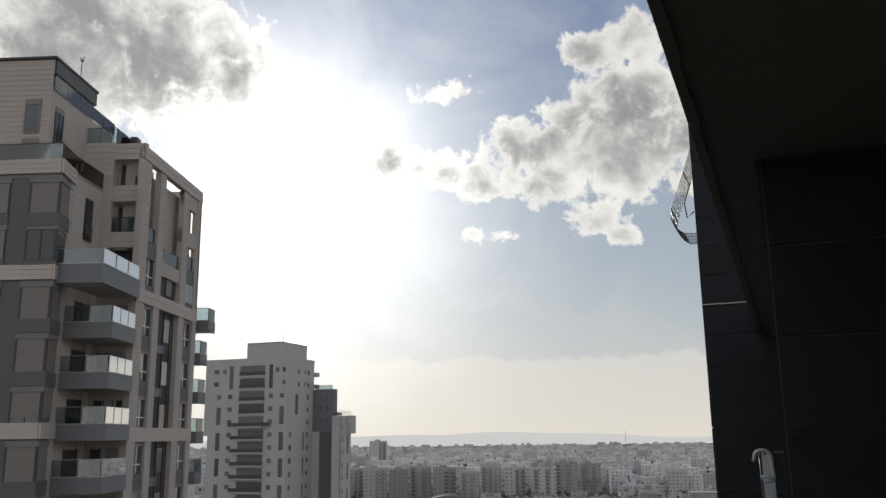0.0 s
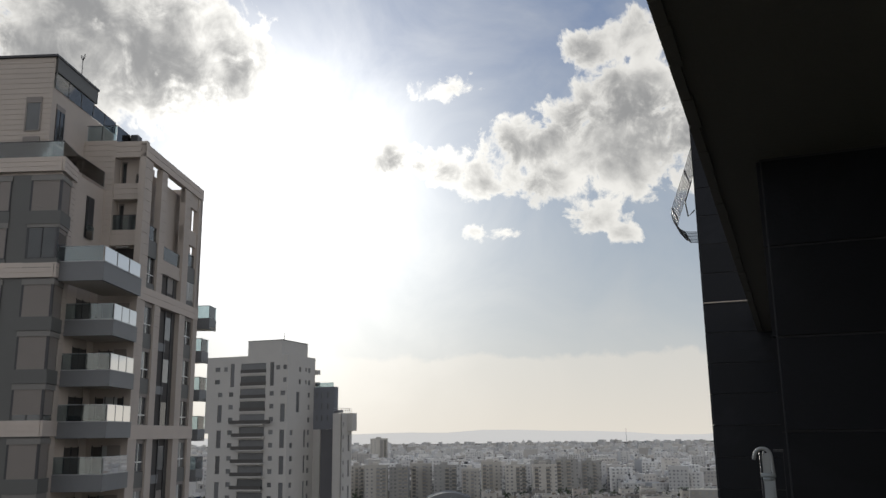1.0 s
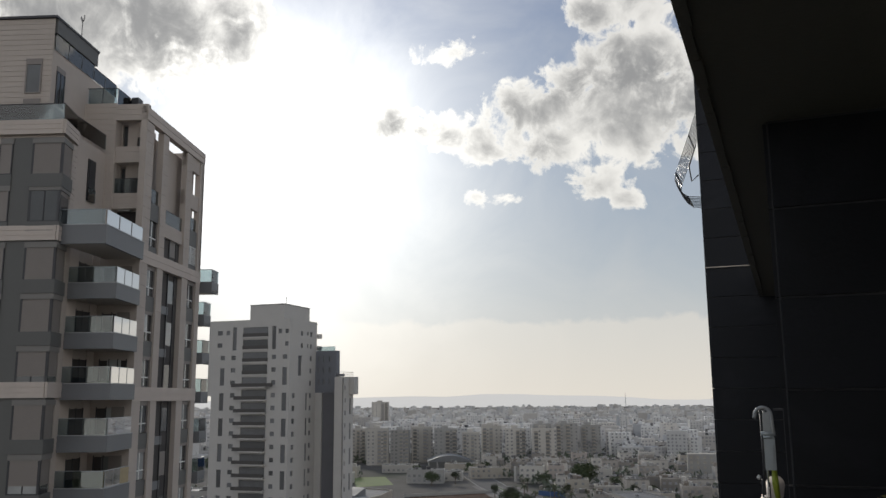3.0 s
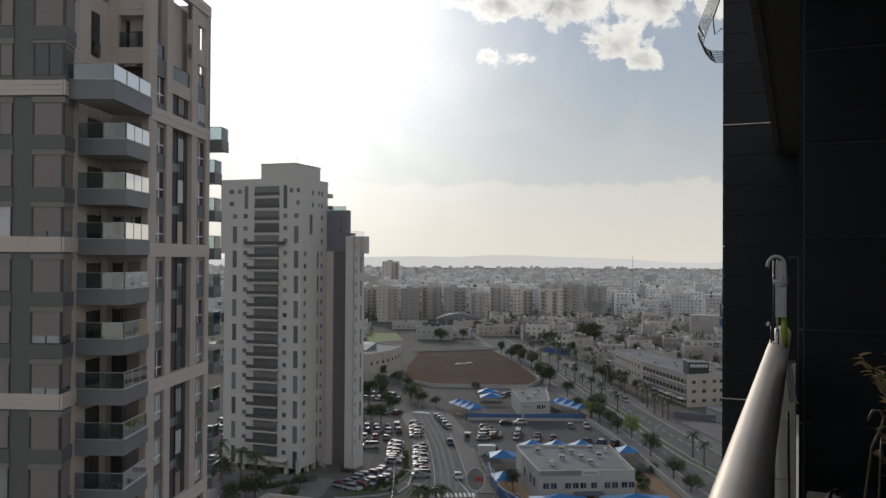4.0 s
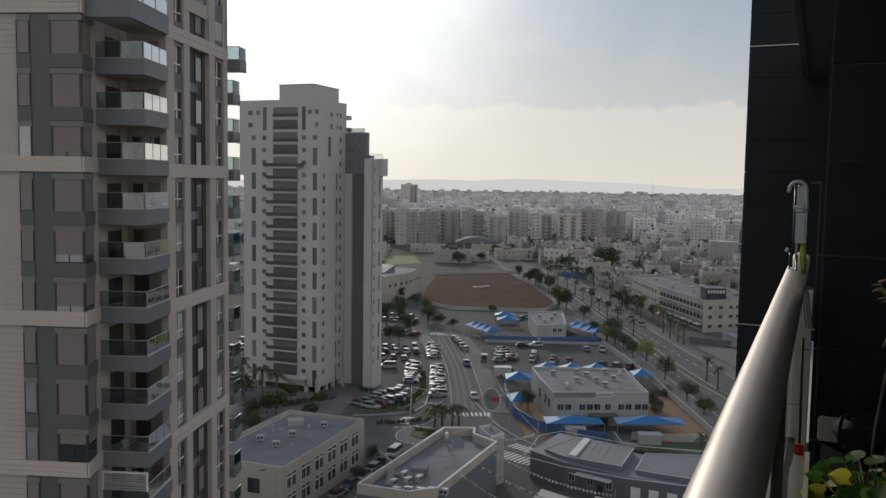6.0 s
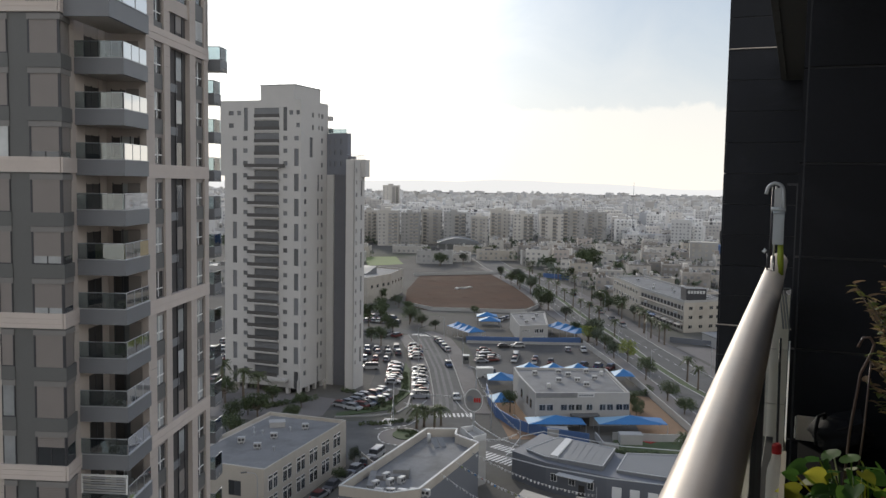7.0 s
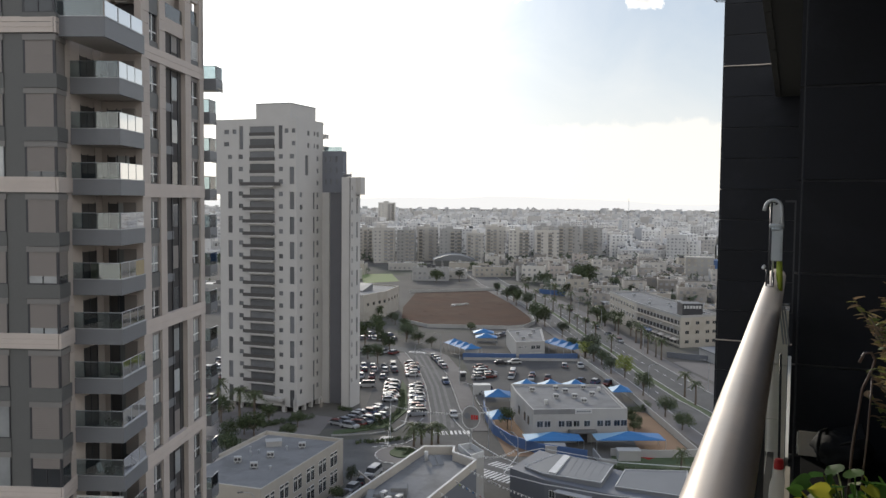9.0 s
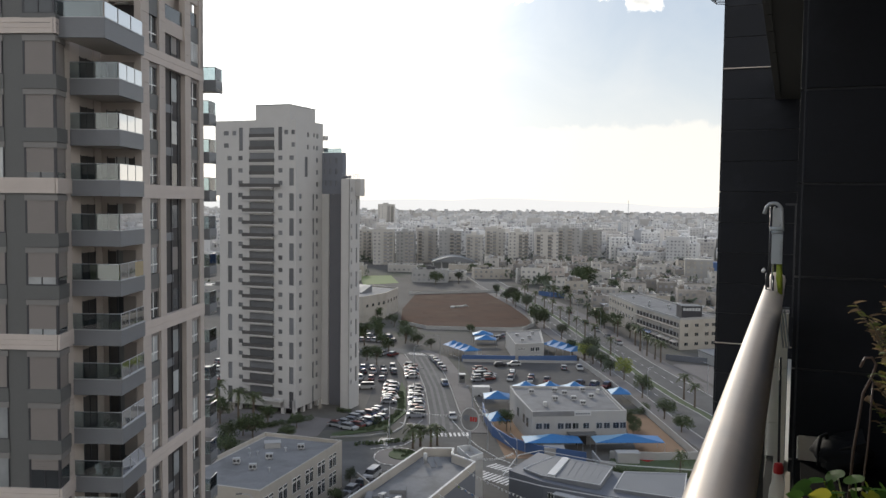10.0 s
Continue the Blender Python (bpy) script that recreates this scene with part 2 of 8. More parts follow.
ASPHALT = material("asphalt", (0.098, 0.095, 0.092), 0.9, vary=0.3, scale=0.09, grain=2.0, bump=0.1, stain=(0.135, 0.131, 0.126), spec=0.06)
ROAD = material("worn_asphalt", (0.128, 0.125, 0.12), 0.9, vary=0.32, scale=0.16, grain=1.6, bump=0.1, stain=(0.165, 0.16, 0.152), spec=0.06)
PAVING = material("paving", (0.185, 0.172, 0.162), 0.85, vary=0.2, scale=0.1, grain=1.6, bump=0.1, stain=(0.14, 0.127, 0.118), spec=0.06)
KERB = material("kerb_stone", (0.30, 0.295, 0.28), 0.8, vary=0.15, scale=0.4, grain=5, bump=0.1)
GROUND = material("dusty_ground", (0.13, 0.122, 0.11), 0.95, vary=0.4, scale=0.03, grain=0.5, bump=0.1, stain=(0.075, 0.085, 0.055), spec=0.06)
RED_SOIL = material("red_soil", (0.072, 0.040, 0.028), 0.95, vary=0.5, scale=0.07, grain=1.2, bump=0.3, stain=(0.10, 0.066, 0.048), spec=0.06)
SAND = material("sandy_yard", (0.25, 0.17, 0.115), 0.95, vary=0.2, scale=0.15, grain=2, bump=0.1, spec=0.06)
GRASS = material("grass", (0.062, 0.085, 0.036), 0.95, vary=0.35, scale=0.3, grain=4, bump=0.4)
FIELD_GREEN = material("sports_green", (0.16, 0.20, 0.075), 0.95, vary=0.2, scale=0.1, grain=2, bump=0.2)
ROOF_GREY = material("roof_membrane", (0.215, 0.214, 0.212), 0.8, vary=0.3, scale=0.4, grain=2.6, bump=0.1, stain=(0.16, 0.158, 0.155), spec=0.06)
ROOF_METAL = material("metal_roof", (0.20, 0.205, 0.21), 0.6, metal=0.1, vary=0.15, scale=0.2, grain=3, bump=0.05, stain=(0.19, 0.195, 0.20), spec=0.06)
WHITE_WALL = material("white_plaster", (0.37, 0.362, 0.345), 0.8, vary=0.12, scale=0.3, grain=4, bump=0.08, stain=(0.32, 0.305, 0.28))
CREAM_WALL = material("cream_plaster", (0.42, 0.385, 0.33), 0.85, vary=0.14, scale=0.25, grain=4, bump=0.1, stain=(0.34, 0.305, 0.255))
OLD_WALL = material("weathered_wall", (0.35, 0.325, 0.295), 0.9, vary=0.3, scale=0.2, grain=2.0, bump=0.08, jitter=0.35, stain=(0.20, 0.18, 0.16))
CITY_WALL = material("city_wall", (0.50, 0.475, 0.435), 0.85, vary=0.2, scale=0.12, grain=1.5, bump=0.05, jitter=0.2)
BLUE_WALL = material("blue_wall", (0.06, 0.115, 0.25), 0.6, vary=0.15, scale=0.4, grain=4, bump=0.05)
BLUE_CLOTH = material("blue_canvas", (0.035, 0.155, 0.36), 0.65, vary=0.25, scale=0.4, grain=4, bump=0.1)
# paler copy of the blue canvas, with sunlight put into its colour
LIT_CLOTH = material("sunlit_blue_canvas", (0.22, 0.38, 0.52), 0.65, vary=0.15, scale=0.5, grain=4, bump=0.1)
GREY_BLUE = material("grey_blue_wall", (0.13, 0.138, 0.155), 0.7, vary=0.15, scale=0.3, grain=4, bump=0.08)
WHITE_PAINT = material("white_paint", (0.5, 0.5, 0.49), 0.6, vary=0.15, scale=1.0, grain=6, bump=0.0)
STEEL = material("galvanised_steel", (0.40, 0.41, 0.42), 0.45, metal=0.6, vary=0.12, grain=10, bump=0.0)
AC_WHITE = material("white_casing", (0.42, 0.42, 0.41), 0.5, vary=0.1, scale=1.5, grain=8, bump=0.0)
BARK = material("bark", (0.13, 0.10, 0.075), 0.9, vary=0.3, scale=2, grain=12, bump=0.5)
LEAF = paint_choice("leaves", [(0.054, 0.074, 0.032), (0.074, 0.096, 0.042), (0.042, 0.060, 0.028), (0.09, 0.105, 0.05)], 0.6, island=True)
LEAF_LIGHT = paint_choice("light_leaves", [(0.19, 0.22, 0.045), (0.14, 0.18, 0.04), (0.23, 0.25, 0.065)], 0.6, island=True)
PALM_LEAF = paint_choice("palm_leaves", [(0.075, 0.09, 0.04), (0.10, 0.115, 0.05), (0.06, 0.072, 0.033)], 0.5, island=True)
FAR_LEAF = paint_choice("far_leaves", [(0.10, 0.12, 0.08), (0.12, 0.135, 0.095), (0.085, 0.10, 0.07)], 0.8, island=True)
# wall paints raised to stand in for haze over the far city
FAR_WALL = paint_choice("hazed_far_walls", [(0.66, 0.645, 0.62), (0.58, 0.57, 0.555), (0.70, 0.685, 0.66), (0.54, 0.53, 0.52), (0.62, 0.59, 0.55), (0.74, 0.73, 0.71), (0.50, 0.475, 0.445)], 0.85, island=True)
CLUTTER_PAINT = paint_choice("roof_clutter_paint", [(0.40, 0.39, 0.37), (0.16, 0.155, 0.15), (0.30, 0.27, 0.235), (0.09, 0.09, 0.092), (0.50, 0.49, 0.47), (0.22, 0.19, 0.16), (0.27, 0.27, 0.275)], 0.8, island=True)
CAR_PAINT = paint_choice("car_paint", [(0.42, 0.42, 0.41), (0.39, 0.39, 0.39), (0.10, 0.10, 0.11), (0.26, 0.265, 0.27), (0.36, 0.365, 0.37), (0.22, 0.23, 0.25), (0.03, 0.03, 0.035), (0.06, 0.085, 0.15), (0.13, 0.035, 0.03), (0.42, 0.42, 0.41)], 0.5, coat=0.0)
CAR_GLASS = material("car_glass", (0.02, 0.022, 0.025), 0.3, vary=0.1, bump=0.0, spec=0.4)
RUBBER = material("rubber", (0.02, 0.02, 0.02), 0.85, vary=0.2, bump=0.1)
LAMP_RED = material("tail_lamp", (0.35, 0.02, 0.02), 0.2, vary=0.1, bump=0.0)
# hills emit a pale colour that stands in for the haze before them
HILLS = material("haze_glow_hills", (0.12, 0.125, 0.13), 1.0, vary=0.1, scale=0.002, grain=0.02, bump=0.0)
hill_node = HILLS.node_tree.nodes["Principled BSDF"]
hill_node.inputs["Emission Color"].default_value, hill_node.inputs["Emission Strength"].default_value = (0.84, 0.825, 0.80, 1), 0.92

# ---------------------------------------------------------------- mesh building


class Shape:
    """Collects vertices and faces for one mesh."""

    def __init__(self):
        self.v, self.f = [], []

    def add(self, verts, faces, m=None):
        n = len(self.v)
        self.v += [tuple(m @ Vector(p)) for p in verts] if m is not None else [tuple(p) for p in verts]
        self.f += [tuple(i + n for i in face) for face in faces]
        return self

    def box(self, x0, x1, y0, y1, z0, z1, m=None):
        vs = [(x, y, z) for z in (z0, z1) for x, y in ((x0, y0), (x1, y0), (x1, y1), (x0, y1))]
        return self.add(vs, [(3, 2, 1, 0), (4, 5, 6, 7), (0, 1, 5, 4), (1, 2, 6, 5), (2, 3, 7, 6), (3, 0, 4, 7)], m)

    def prism(self, poly, z0, z1, m=None):
        n = len(poly)
        z1s = z1 if isinstance(z1, (list, tuple)) else [z1] * n
        vs = [(x, y, z0) for x, y in poly] + [(p[0], p[1], z) for p, z in zip(poly, z1s)]
        fs = [tuple(range(n))[::-1], tuple(range(n, 2 * n))] + [(i, (i + 1) % n, n + (i + 1) % n, n + i) for i in range(n)]
        return self.add(vs, fs, m)

    def tube(self, points, radii, n=8, m=None, caps=True):
        points = [Vector(p) for p in points]
        if isinstance(radii, (int, float)):
            radii = [radii] * len(points)
        vs, fs = [], []
        side = None
        for i, p in enumerate(points):
            d = (points[min(i + 1, len(points) - 1)] - points[max(i - 1, 0)]).normalized()
            if side is None:
                side = d.orthogonal().normalized()
            side = (side - d * side.dot(d)).normalized()
            other = d.cross(side)
            for k in range(n):
                a = 2 * math.pi * k / n
                vs.append(p + radii[i] * (math.cos(a) * side + math.sin(a) * other))
        for i in range(len(points) - 1):
            for k in range(n):
                fs.append((i * n + k, i * n + (k + 1) % n, (i + 1) * n + (k + 1) % n, (i + 1) * n + k))
        if caps:
            fs += [tuple(range(n))[::-1], tuple(range((len(points) - 1) * n, len(points) * n))]
        return self.add(vs, fs, m)

    def wall(self, w, z0, z1, holes, thick, m=None):
        """A wall from x=0 to w and z0 to z1 with its face at y=0, and openings (x0, x1, z0, z1) cut through it."""
        xs = sorted({0, w, *[h[0] for h in holes], *[h[1] for h in holes]})
        zs = sorted({z0, z1, *[h[2] for h in holes], *[h[3] for h in holes]})
        for i in range(len(zs) - 1):
            run = None
            za, zb = zs[i], zs[i + 1]
            for j in range(len(xs)):
                solid = False
                if j < len(xs) - 1:
                    cx, cz = (xs[j] + xs[j + 1]) / 2, (za + zb) / 2
                    solid = not any(h[0] < cx < h[1] and h[2] < cz < h[3] for h in holes)
                if solid and run is None:
                    run = xs[j]
                if not solid and run is not None:
                    xa, xb = run, xs[j]
                    self.add([(xa, 0, za), (xb, 0, za), (xb, 0, zb), (xa, 0, zb), (xa, thick, za), (xb, thick, za), (xb, thick, zb), (xa, thick, zb)],
                             [(0, 1, 2, 3), (5, 4, 7, 6)], m)
                    run = None
        for a, b, c, d in holes + [(0, w, z0, z1)]:
            vs = [(a, 0, c), (b, 0, c), (b, 0, d), (a, 0, d), (a, thick, c), (b, thick, c), (b, thick, d), (a, thick, d)]
            self.add(vs, [(0, 1, 5, 4), (1, 2, 6, 5), (2, 3, 7, 6), (3, 0, 4, 7)], m)
        return self

    def mesh(self, name, mat, smooth=False):
        me = bpy.data.meshes.new(name)
        me.from_pydata(self.v, [], self.f)
        if mat:
            me.materials.append(mat)
        if smooth:
            me.polygons.foreach_set("use_smooth", [True] * len(me.polygons))
        me.update()
        return me


def part(name, shape, mat, parent=None, label="", smooth=False):
    me = shape.mesh(name, mat, smooth) if isinstance(shape, Shape) else shape
    ob = new(name, me)
    ob.parent = parent
    return tagged(ob, label)


def thing(name, m=None, label="", category="", group="", kind=""):
    ob = new(name)
    if m is not None:
        ob.matrix_basis = m
    return tagged(ob, label, category, group, kind)


def solid(name, shape, mat, m=None, label="", category="", group="", kind="", smooth=False):
    ob = new(name, shape.mesh(name, mat, smooth))
    if m is not None:
        ob.matrix_basis = m
    return tagged(ob, label, category, group, kind)


# ---------------------------------------------------------------- ground, roads, yards


def slab(name, poly, z, mat, label="", kind="structure", thick=0.3, category=""):
    return solid(name, Shape().prism(poly, z - thick, z), mat, None, label, category, "", kind)


def ribbon(left, right):
    return left + right[::-1]


ground = solid("ground", Shape().prism([(-3500, -400), (3500, -400), (3500, 4900), (-3500, 4900)], -1.0, 0.0), GROUND, None, "dusty grey-brown city ground to the horizon", "ground", "", "structure")
slab("road", [(-60, 150), (-22, 160), (-12, 167), (-4, 170), (3, 185), (4.8, 195), (2.2, 216), (0.4, 239), (-1.9, 262), (-6, 288), (-12, 302), (-21, 309),
              (-60, 318), (-60, 309), (-24, 303), (-16, 296), (-10.2, 269), (-6.9, 242), (-4.8, 213), (-4.2, 194), (-10, 190), (-22, 187), (-60, 178)], 0.05, ROAD, "grey asphalt side street curving past parked cars")
slab("road", [(-14, 172), (-4, 169), (14, 158), (30, 142), (50, 118), (60, 124), (36, 152), (18, 166), (6, 178), (4, 190), (-8, 192)], 0.055, ROAD, "grey asphalt lane bending past the kindergarten")
AV_LEFT = [(60.5, 175), (58, 198), (56.6, 214), (55.1, 236), (53.2, 258), (50, 289), (46.8, 317), (43.5, 350), (39.8, 400), (35.5, 440), (19, 541), (8, 640)]
AV_MEDIAN = [(67, 190), (64.2, 216), (62, 228), (59.8, 249), (58.5, 262), (56.5, 300), (51.8, 345), (48.7, 390), (44.5, 440), (28, 541)]
AV_RIGHT = [(86, 175), (73.2, 236), (68.3, 282), (66.3, 308), (63.3, 342), (59.9, 396), (54.5, 450), (36, 541), (25, 640)]


def beside(points, d):
    return [(x + d, y) for x, y in points]


slab("road", ribbon(AV_LEFT, AV_RIGHT), 0.05, ROAD, "wide asphalt avenue with a planted median")
slab("median", ribbon(beside(AV_MEDIAN, 0.2), beside(AV_MEDIAN, 2.3)), 0.17, GRASS, "grassy median strip of the avenue")
slab("pavement", ribbon(beside(AV_LEFT[:-1], -4.6), beside(AV_LEFT[:-1], -0.4)), 0.16, PAVING, "grey paved footway beside the avenue")
slab("pavement", ribbon(beside(AV_RIGHT[:-1], 0.4), beside(AV_RIGHT[:-1], 5.5)), 0.16, PAVING, "grey paved footway along the shops")
slab("yard", [(82, 232), (112, 226), (104, 278), (76, 284), (74.5, 282)], 0.04, PAVING, "bare gravel lot beside the avenue")
slab("pavement", [(5.2, 195), (2.7, 216), (0.9, 239), (-1.4, 262), (-5.4, 288), (-11, 302), (-8, 304), (-1, 290), (3.6, 262), (5.6, 239), (7, 216), (9, 195)], 0.17, PAVING, "paved footway beside the side street")
slab("pavement", [(-5.3, 213), (-7.4, 242), (-10.8, 269), (-16.5, 295), (-19.5, 293), (-15, 268), (-11.8, 242), (-10.5, 213), (-9.5, 196), (-4.8, 196)], 0.15, PAVING, "brownish paved strip beside parked cars")
slab("dirt_field", [(-20.6, 485), (25.8, 502), (37, 418), (35.5, 370), (13.8, 354), (-10, 356), (-22, 371), (-24, 420)], 0.06, RED_SOIL, "bare red soil building plot")
slab("lawn", [(-66, 604), (-43, 608), (-34, 553), (-56, 539)], 0.05, FIELD_GREEN, "pale green sports lawn")
slab("parking_lot", [(-30, 196), (-15, 196), (-12, 212), (-14, 250), (-18, 285), (-44, 290), (-40, 240), (-22, 240), (-22, 215)], 0.03, ASPHALT, "grey asphalt car park at the tower's foot")
slab("parking_lot", [(8, 216), (6, 262), (4, 282), (46, 286), (50, 262), (46, 216)], 0.03, ASPHALT, "grey asphalt school car park")
slab("parking_lot", [(-140, 60), (-62, 60), (-62, 330), (-140, 330)], 0.02, ASPHALT, "grey asphalt yard behind the towers")
slab("pavement", [(-62, 190), (-44, 186), (-30, 191), (-29, 206), (-36, 209), (-60, 218)], 0.05, PAVING, "paved apron at the tower's foot")
slab("yard", [(40.5, 176), (52, 177), (50, 214), (44, 216), (42, 196)], 0.04, SAND, "sandy kindergarten yard")
slab("yard", [(12, 176), (18, 176), (18, 214), (8.5, 214)], 0.035, SAND, "sandy play yard with shade sails")
slab("lawn", [(32, 168), (53, 168), (52.4, 178), (34.5, 178)], 0.10, GRASS, "dark green lawn behind a low wall")
slab("lawn", [(29, 155), (62, 150), (62, 164), (34, 166)], 0.05, GRASS, "grass bank below the low wall")
slab("lawn", [(-15, 197), (-11, 213), (-12.6, 240), (-14.4, 250), (-14.2, 230), (-13.5, 212), (-18, 200), (-27, 193), (-27, 190)], 0.2, GRASS, "planted strip edging the car park")


def kerb(points, width=0.25, z=0.19):
    s = Shape()
    for (x0, y0), (x1, y1) in zip(points, points[1:]):
        d = Vector((x1 - x0, y1 - y0, 0))
        n = Vector((-d.y, d.x, 0)).normalized() * width / 2
        s.prism([(x0 - n.x, y0 - n.y), (x1 - n.x, y1 - n.y), (x1 + n.x, y1 + n.y), (x0 + n.x, y0 + n.y)], 0.0, z)
    return solid("kerb", s, KERB, None, "pale concrete kerb stones", "kerb", "kerbs", "structure")


kerb([(5.0, 195), (2.45, 216), (0.65, 239), (-1.65, 262), (-5.7, 288), (-11.5, 302)])
kerb([(-4.6, 196), (-5.05, 213), (-7.15, 242), (-10.5, 269), (-16.2, 295.5)])
kerb(beside(AV_LEFT, -0.2), 0.4)
kerb(AV_MEDIAN, 0.4)
kerb(beside(AV_MEDIAN, 2.5), 0.4)
kerb(beside(AV_RIGHT, 0.2), 0.4)
kerb([(-27, 189.8), (-18, 191.5), (-13, 194.5), (-11, 200), (-10.6, 213), (-12, 242)], 0.35, 0.3)

# roundabout
slab("roundabout", [(-11 + 4.6 * math.cos(a / 16 * math.pi), 176 + 6.0 * math.sin(a / 16 * math.pi)) for a in range(32)], 0.2, PAVING, "raised stone roundabout apron")
slab("roundabout_bed", [(-10 + 2.8 * math.cos(a / 12 * math.pi), 177 + 3.6 * math.sin(a / 12 * math.pi)) for a in range(24)], 0.35, GRASS, "planted bed in the roundabout", "structure", 0.4)


stone_white = Shape().box(-0.28, 0.28, -0.13, 0.13, 0.0, 0.2).mesh("kerb_stone", WHITE_PAINT)


def striped_kerb(points):
    """Kerb with every second stone painted white."""
    k = kerb(points, 0.24, 0.17)
    for (x0, y0), (x1, y1) in zip(points, points[1:]):
        n = max(1, int(math.hypot(x1 - x0, y1 - y0) / 1.3))
        for i in range(n):
            t = (i + 0.5) / n
            o = new("kerb_stone", stone_white)
            o.parent = k
            o.matrix_basis = pose(x0 + (x1 - x0) * t, y0 + (y1 - y0) * t, 0.0, 0, 0, math.degrees(math.atan2(y1 - y0, x1 - x0)))


striped_kerb([(-12.1, 203.3), (-9.5, 201.5), (-7.6, 202.2), (-6.6, 206)])
striped_kerb([(-17, 181.0), (-12.5, 182.8), (-10, 184.2), (-8.2, 188), (-7.4, 192)])
striped_kerb([(0.1, 212.5), (0.8, 205.4), (2.1, 199.7), (3.5, 194.3), (4.8, 189), (6.2, 184.4), (7.9, 180.6), (10.3, 175.5), (14.5, 170)])
striped_kerb([(-11 + 4.8 * math.cos(a / 10 * math.pi), 176 + 6.2 * math.sin(a / 10 * math.pi)) for a in range(21)])


def crossing(x, y, ang, n, length=3.0):
    c = thing("zebra_crossing", pose(x, y, 0.062, 0, 0, ang), "worn white zebra crossing stripes on asphalt", "crossing", "crossings", "structure")
    me = Shape().box(-0.25, 0.25, -length / 2, length / 2, 0, 0.006).mesh("stripe", WHITE_PAINT)
    for i in range(n):
        s = new("stripe", me)
        s.parent, s.matrix_basis = c, pose((i - (n - 1) / 2) * 1.0, 0, 0)


crossing(0.3, 193.5, 6, 9)
crossing(-11.0, 296, -20, 8)
crossing(-14.5, 187, 80, 6)
crossing(9.0, 163, -40, 9, 4)
crossing(11.0, 169, -45, 7, 3)


def road_line(points, width=0.18):
    s = Shape()
    for (x0, y0), (x1, y1) in points:
        n = Vector((-(y1 - y0), x1 - x0, 0)).normalized() * width / 2
        s.prism([(x0 - n.x, y0 - n.y), (x1 - n.x, y1 - n.y), (x1 + n.x, y1 + n.y), (x0 + n.x, y0 + n.y)], 0.05, 0.064)
    solid("lane_marking", s, WHITE_PAINT, None, "thin white lane markings on the asphalt", "marking", "", "structure")


for off in (1.6, 3.2, 5.0):
    track = [(-4.4 + off, 198), (-5.0 + off, 214), (-6.9 + off * 0.97, 242), (-10.0 + off, 266), (-14.2 + off * 1.2, 290)]
    s = Shape()
    for (x0, y0), (x1, y1) in zip(track, track[1:]):
        s.prism([(x0 - 0.4, y0), (x0 + 0.4, y0), (x1 + 0.4, y1), (x1 - 0.4, y1)], 0.04, 0.056)
    solid("wheel_track", s, material("polished_asphalt", (0.17, 0.166, 0.16), 0.85, vary=0.35, scale=0.5, grain=3.0, bump=0.05, spec=0.06), None, "pale wheel-worn line along the street", "marking", "", "structure")


def dashes(a, b, n):
    a, b = Vector(a), Vector(b)
    return [(tuple(a.lerp(b, i / n)), tuple(a.lerp(b, (i + 0.45) / n))) for i in range(n)]


road_line(dashes((58.5, 236), (52.0, 300), 10) + dashes((52.0, 300), (40, 440), 18) + dashes((69, 240), (62, 300), 9) + dashes((62, 300), (50, 440), 18))

# ---------------------------------------------------------------- the near tower
T1 = pose(-20.85, 56.9, 0, 0, 0, -3.12)     # local: x right, y back, origin at the corner of the framed side
BANDS = [17.3, 26.7, 36.1, 45.5, 54.9, 64.3]
LINTELS = [66.9] + [b - 0.95 - 3.13 * i for b in BANDS[::-1] for i in range(3)]
tower = thing("apartment_tower", T1, "tall apartment tower in cream stone and grey cladding with glass balconies", "building")


def side(s):
    """Local frame on the framed side wall: x runs back along the wall, y goes into the building."""
    return s @ pose(0, 0, 0, 0, 0, 90)


def courses(z0, z1, step=0.45):
    out, z = [], z0
    while z < z1 - 0.05:
        out.append((z, min(z1, z + step)))
        z += step
    return out


def stone_face(s, x0, x1, y, z0, z1, step=0.47, thick=0.05, m=None, groove=0.03):
    """One stone face with recessed course joints, standing proud of the plane y."""
    front = y - thick
    prof = []
    for a, b in courses(z0, z1, step):
        prof += [(front, a), (front, b - groove), (front + 0.03, b - groove), (front + 0.03, b)]
    prof += [(y, z1), (y, z0)]
    n = len(prof)
    vs = [(x0, p, q) for p, q in prof] + [(x1, p, q) for p, q in prof]
    fs = [(i, n + i, n + (i + 1) % n, (i + 1) % n) for i in range(n)] + [tuple(range(n)), tuple(range(n, 2 * n))[::-1]]
    s.add(vs, fs, m)


# body of the tower
body = Shape()
body.prism([(-24, -6.6), (-2.42, -6.6), (-2.85, -4.2), (-2.85, 0.1), (-0.45, 0.1), (-0.45, 11.9), (-24, 11.9)], 0, 64.3)
part("wall", body, STONE, tower)
part("wall", Shape().prism([(-24, -6.6), (-2.42, -6.6), (-2.85, -4.2), (-2.85, 7.0), (-24, 7.0)], 64.3, 71.0), STONE, tower)
# the corner of the front turns back along FLANK; distances on it run from the corner
CORNER, FLANK = Vector((-2.32, -6.75)), Vector((-0.166, 0.986))


def wrap(x0, back, proud, depth=0.2):
    """Outline of a strip that runs along the front from x0, round the corner and back along the flank."""
    side_out = Vector((FLANK.y, -FLANK.x)) * proud
    c, e = CORNER + Vector((0, -proud)) + side_out, CORNER + FLANK * back + side_out
    inner = Vector((-depth, depth)) + CORNER
    return [(x0, CORNER.y - proud), tuple(c), tuple(e), tuple(e - Vector((FLANK.y, -FLANK.x)) * (proud + depth)), tuple(inner), (x0, CORNER.y + depth)]


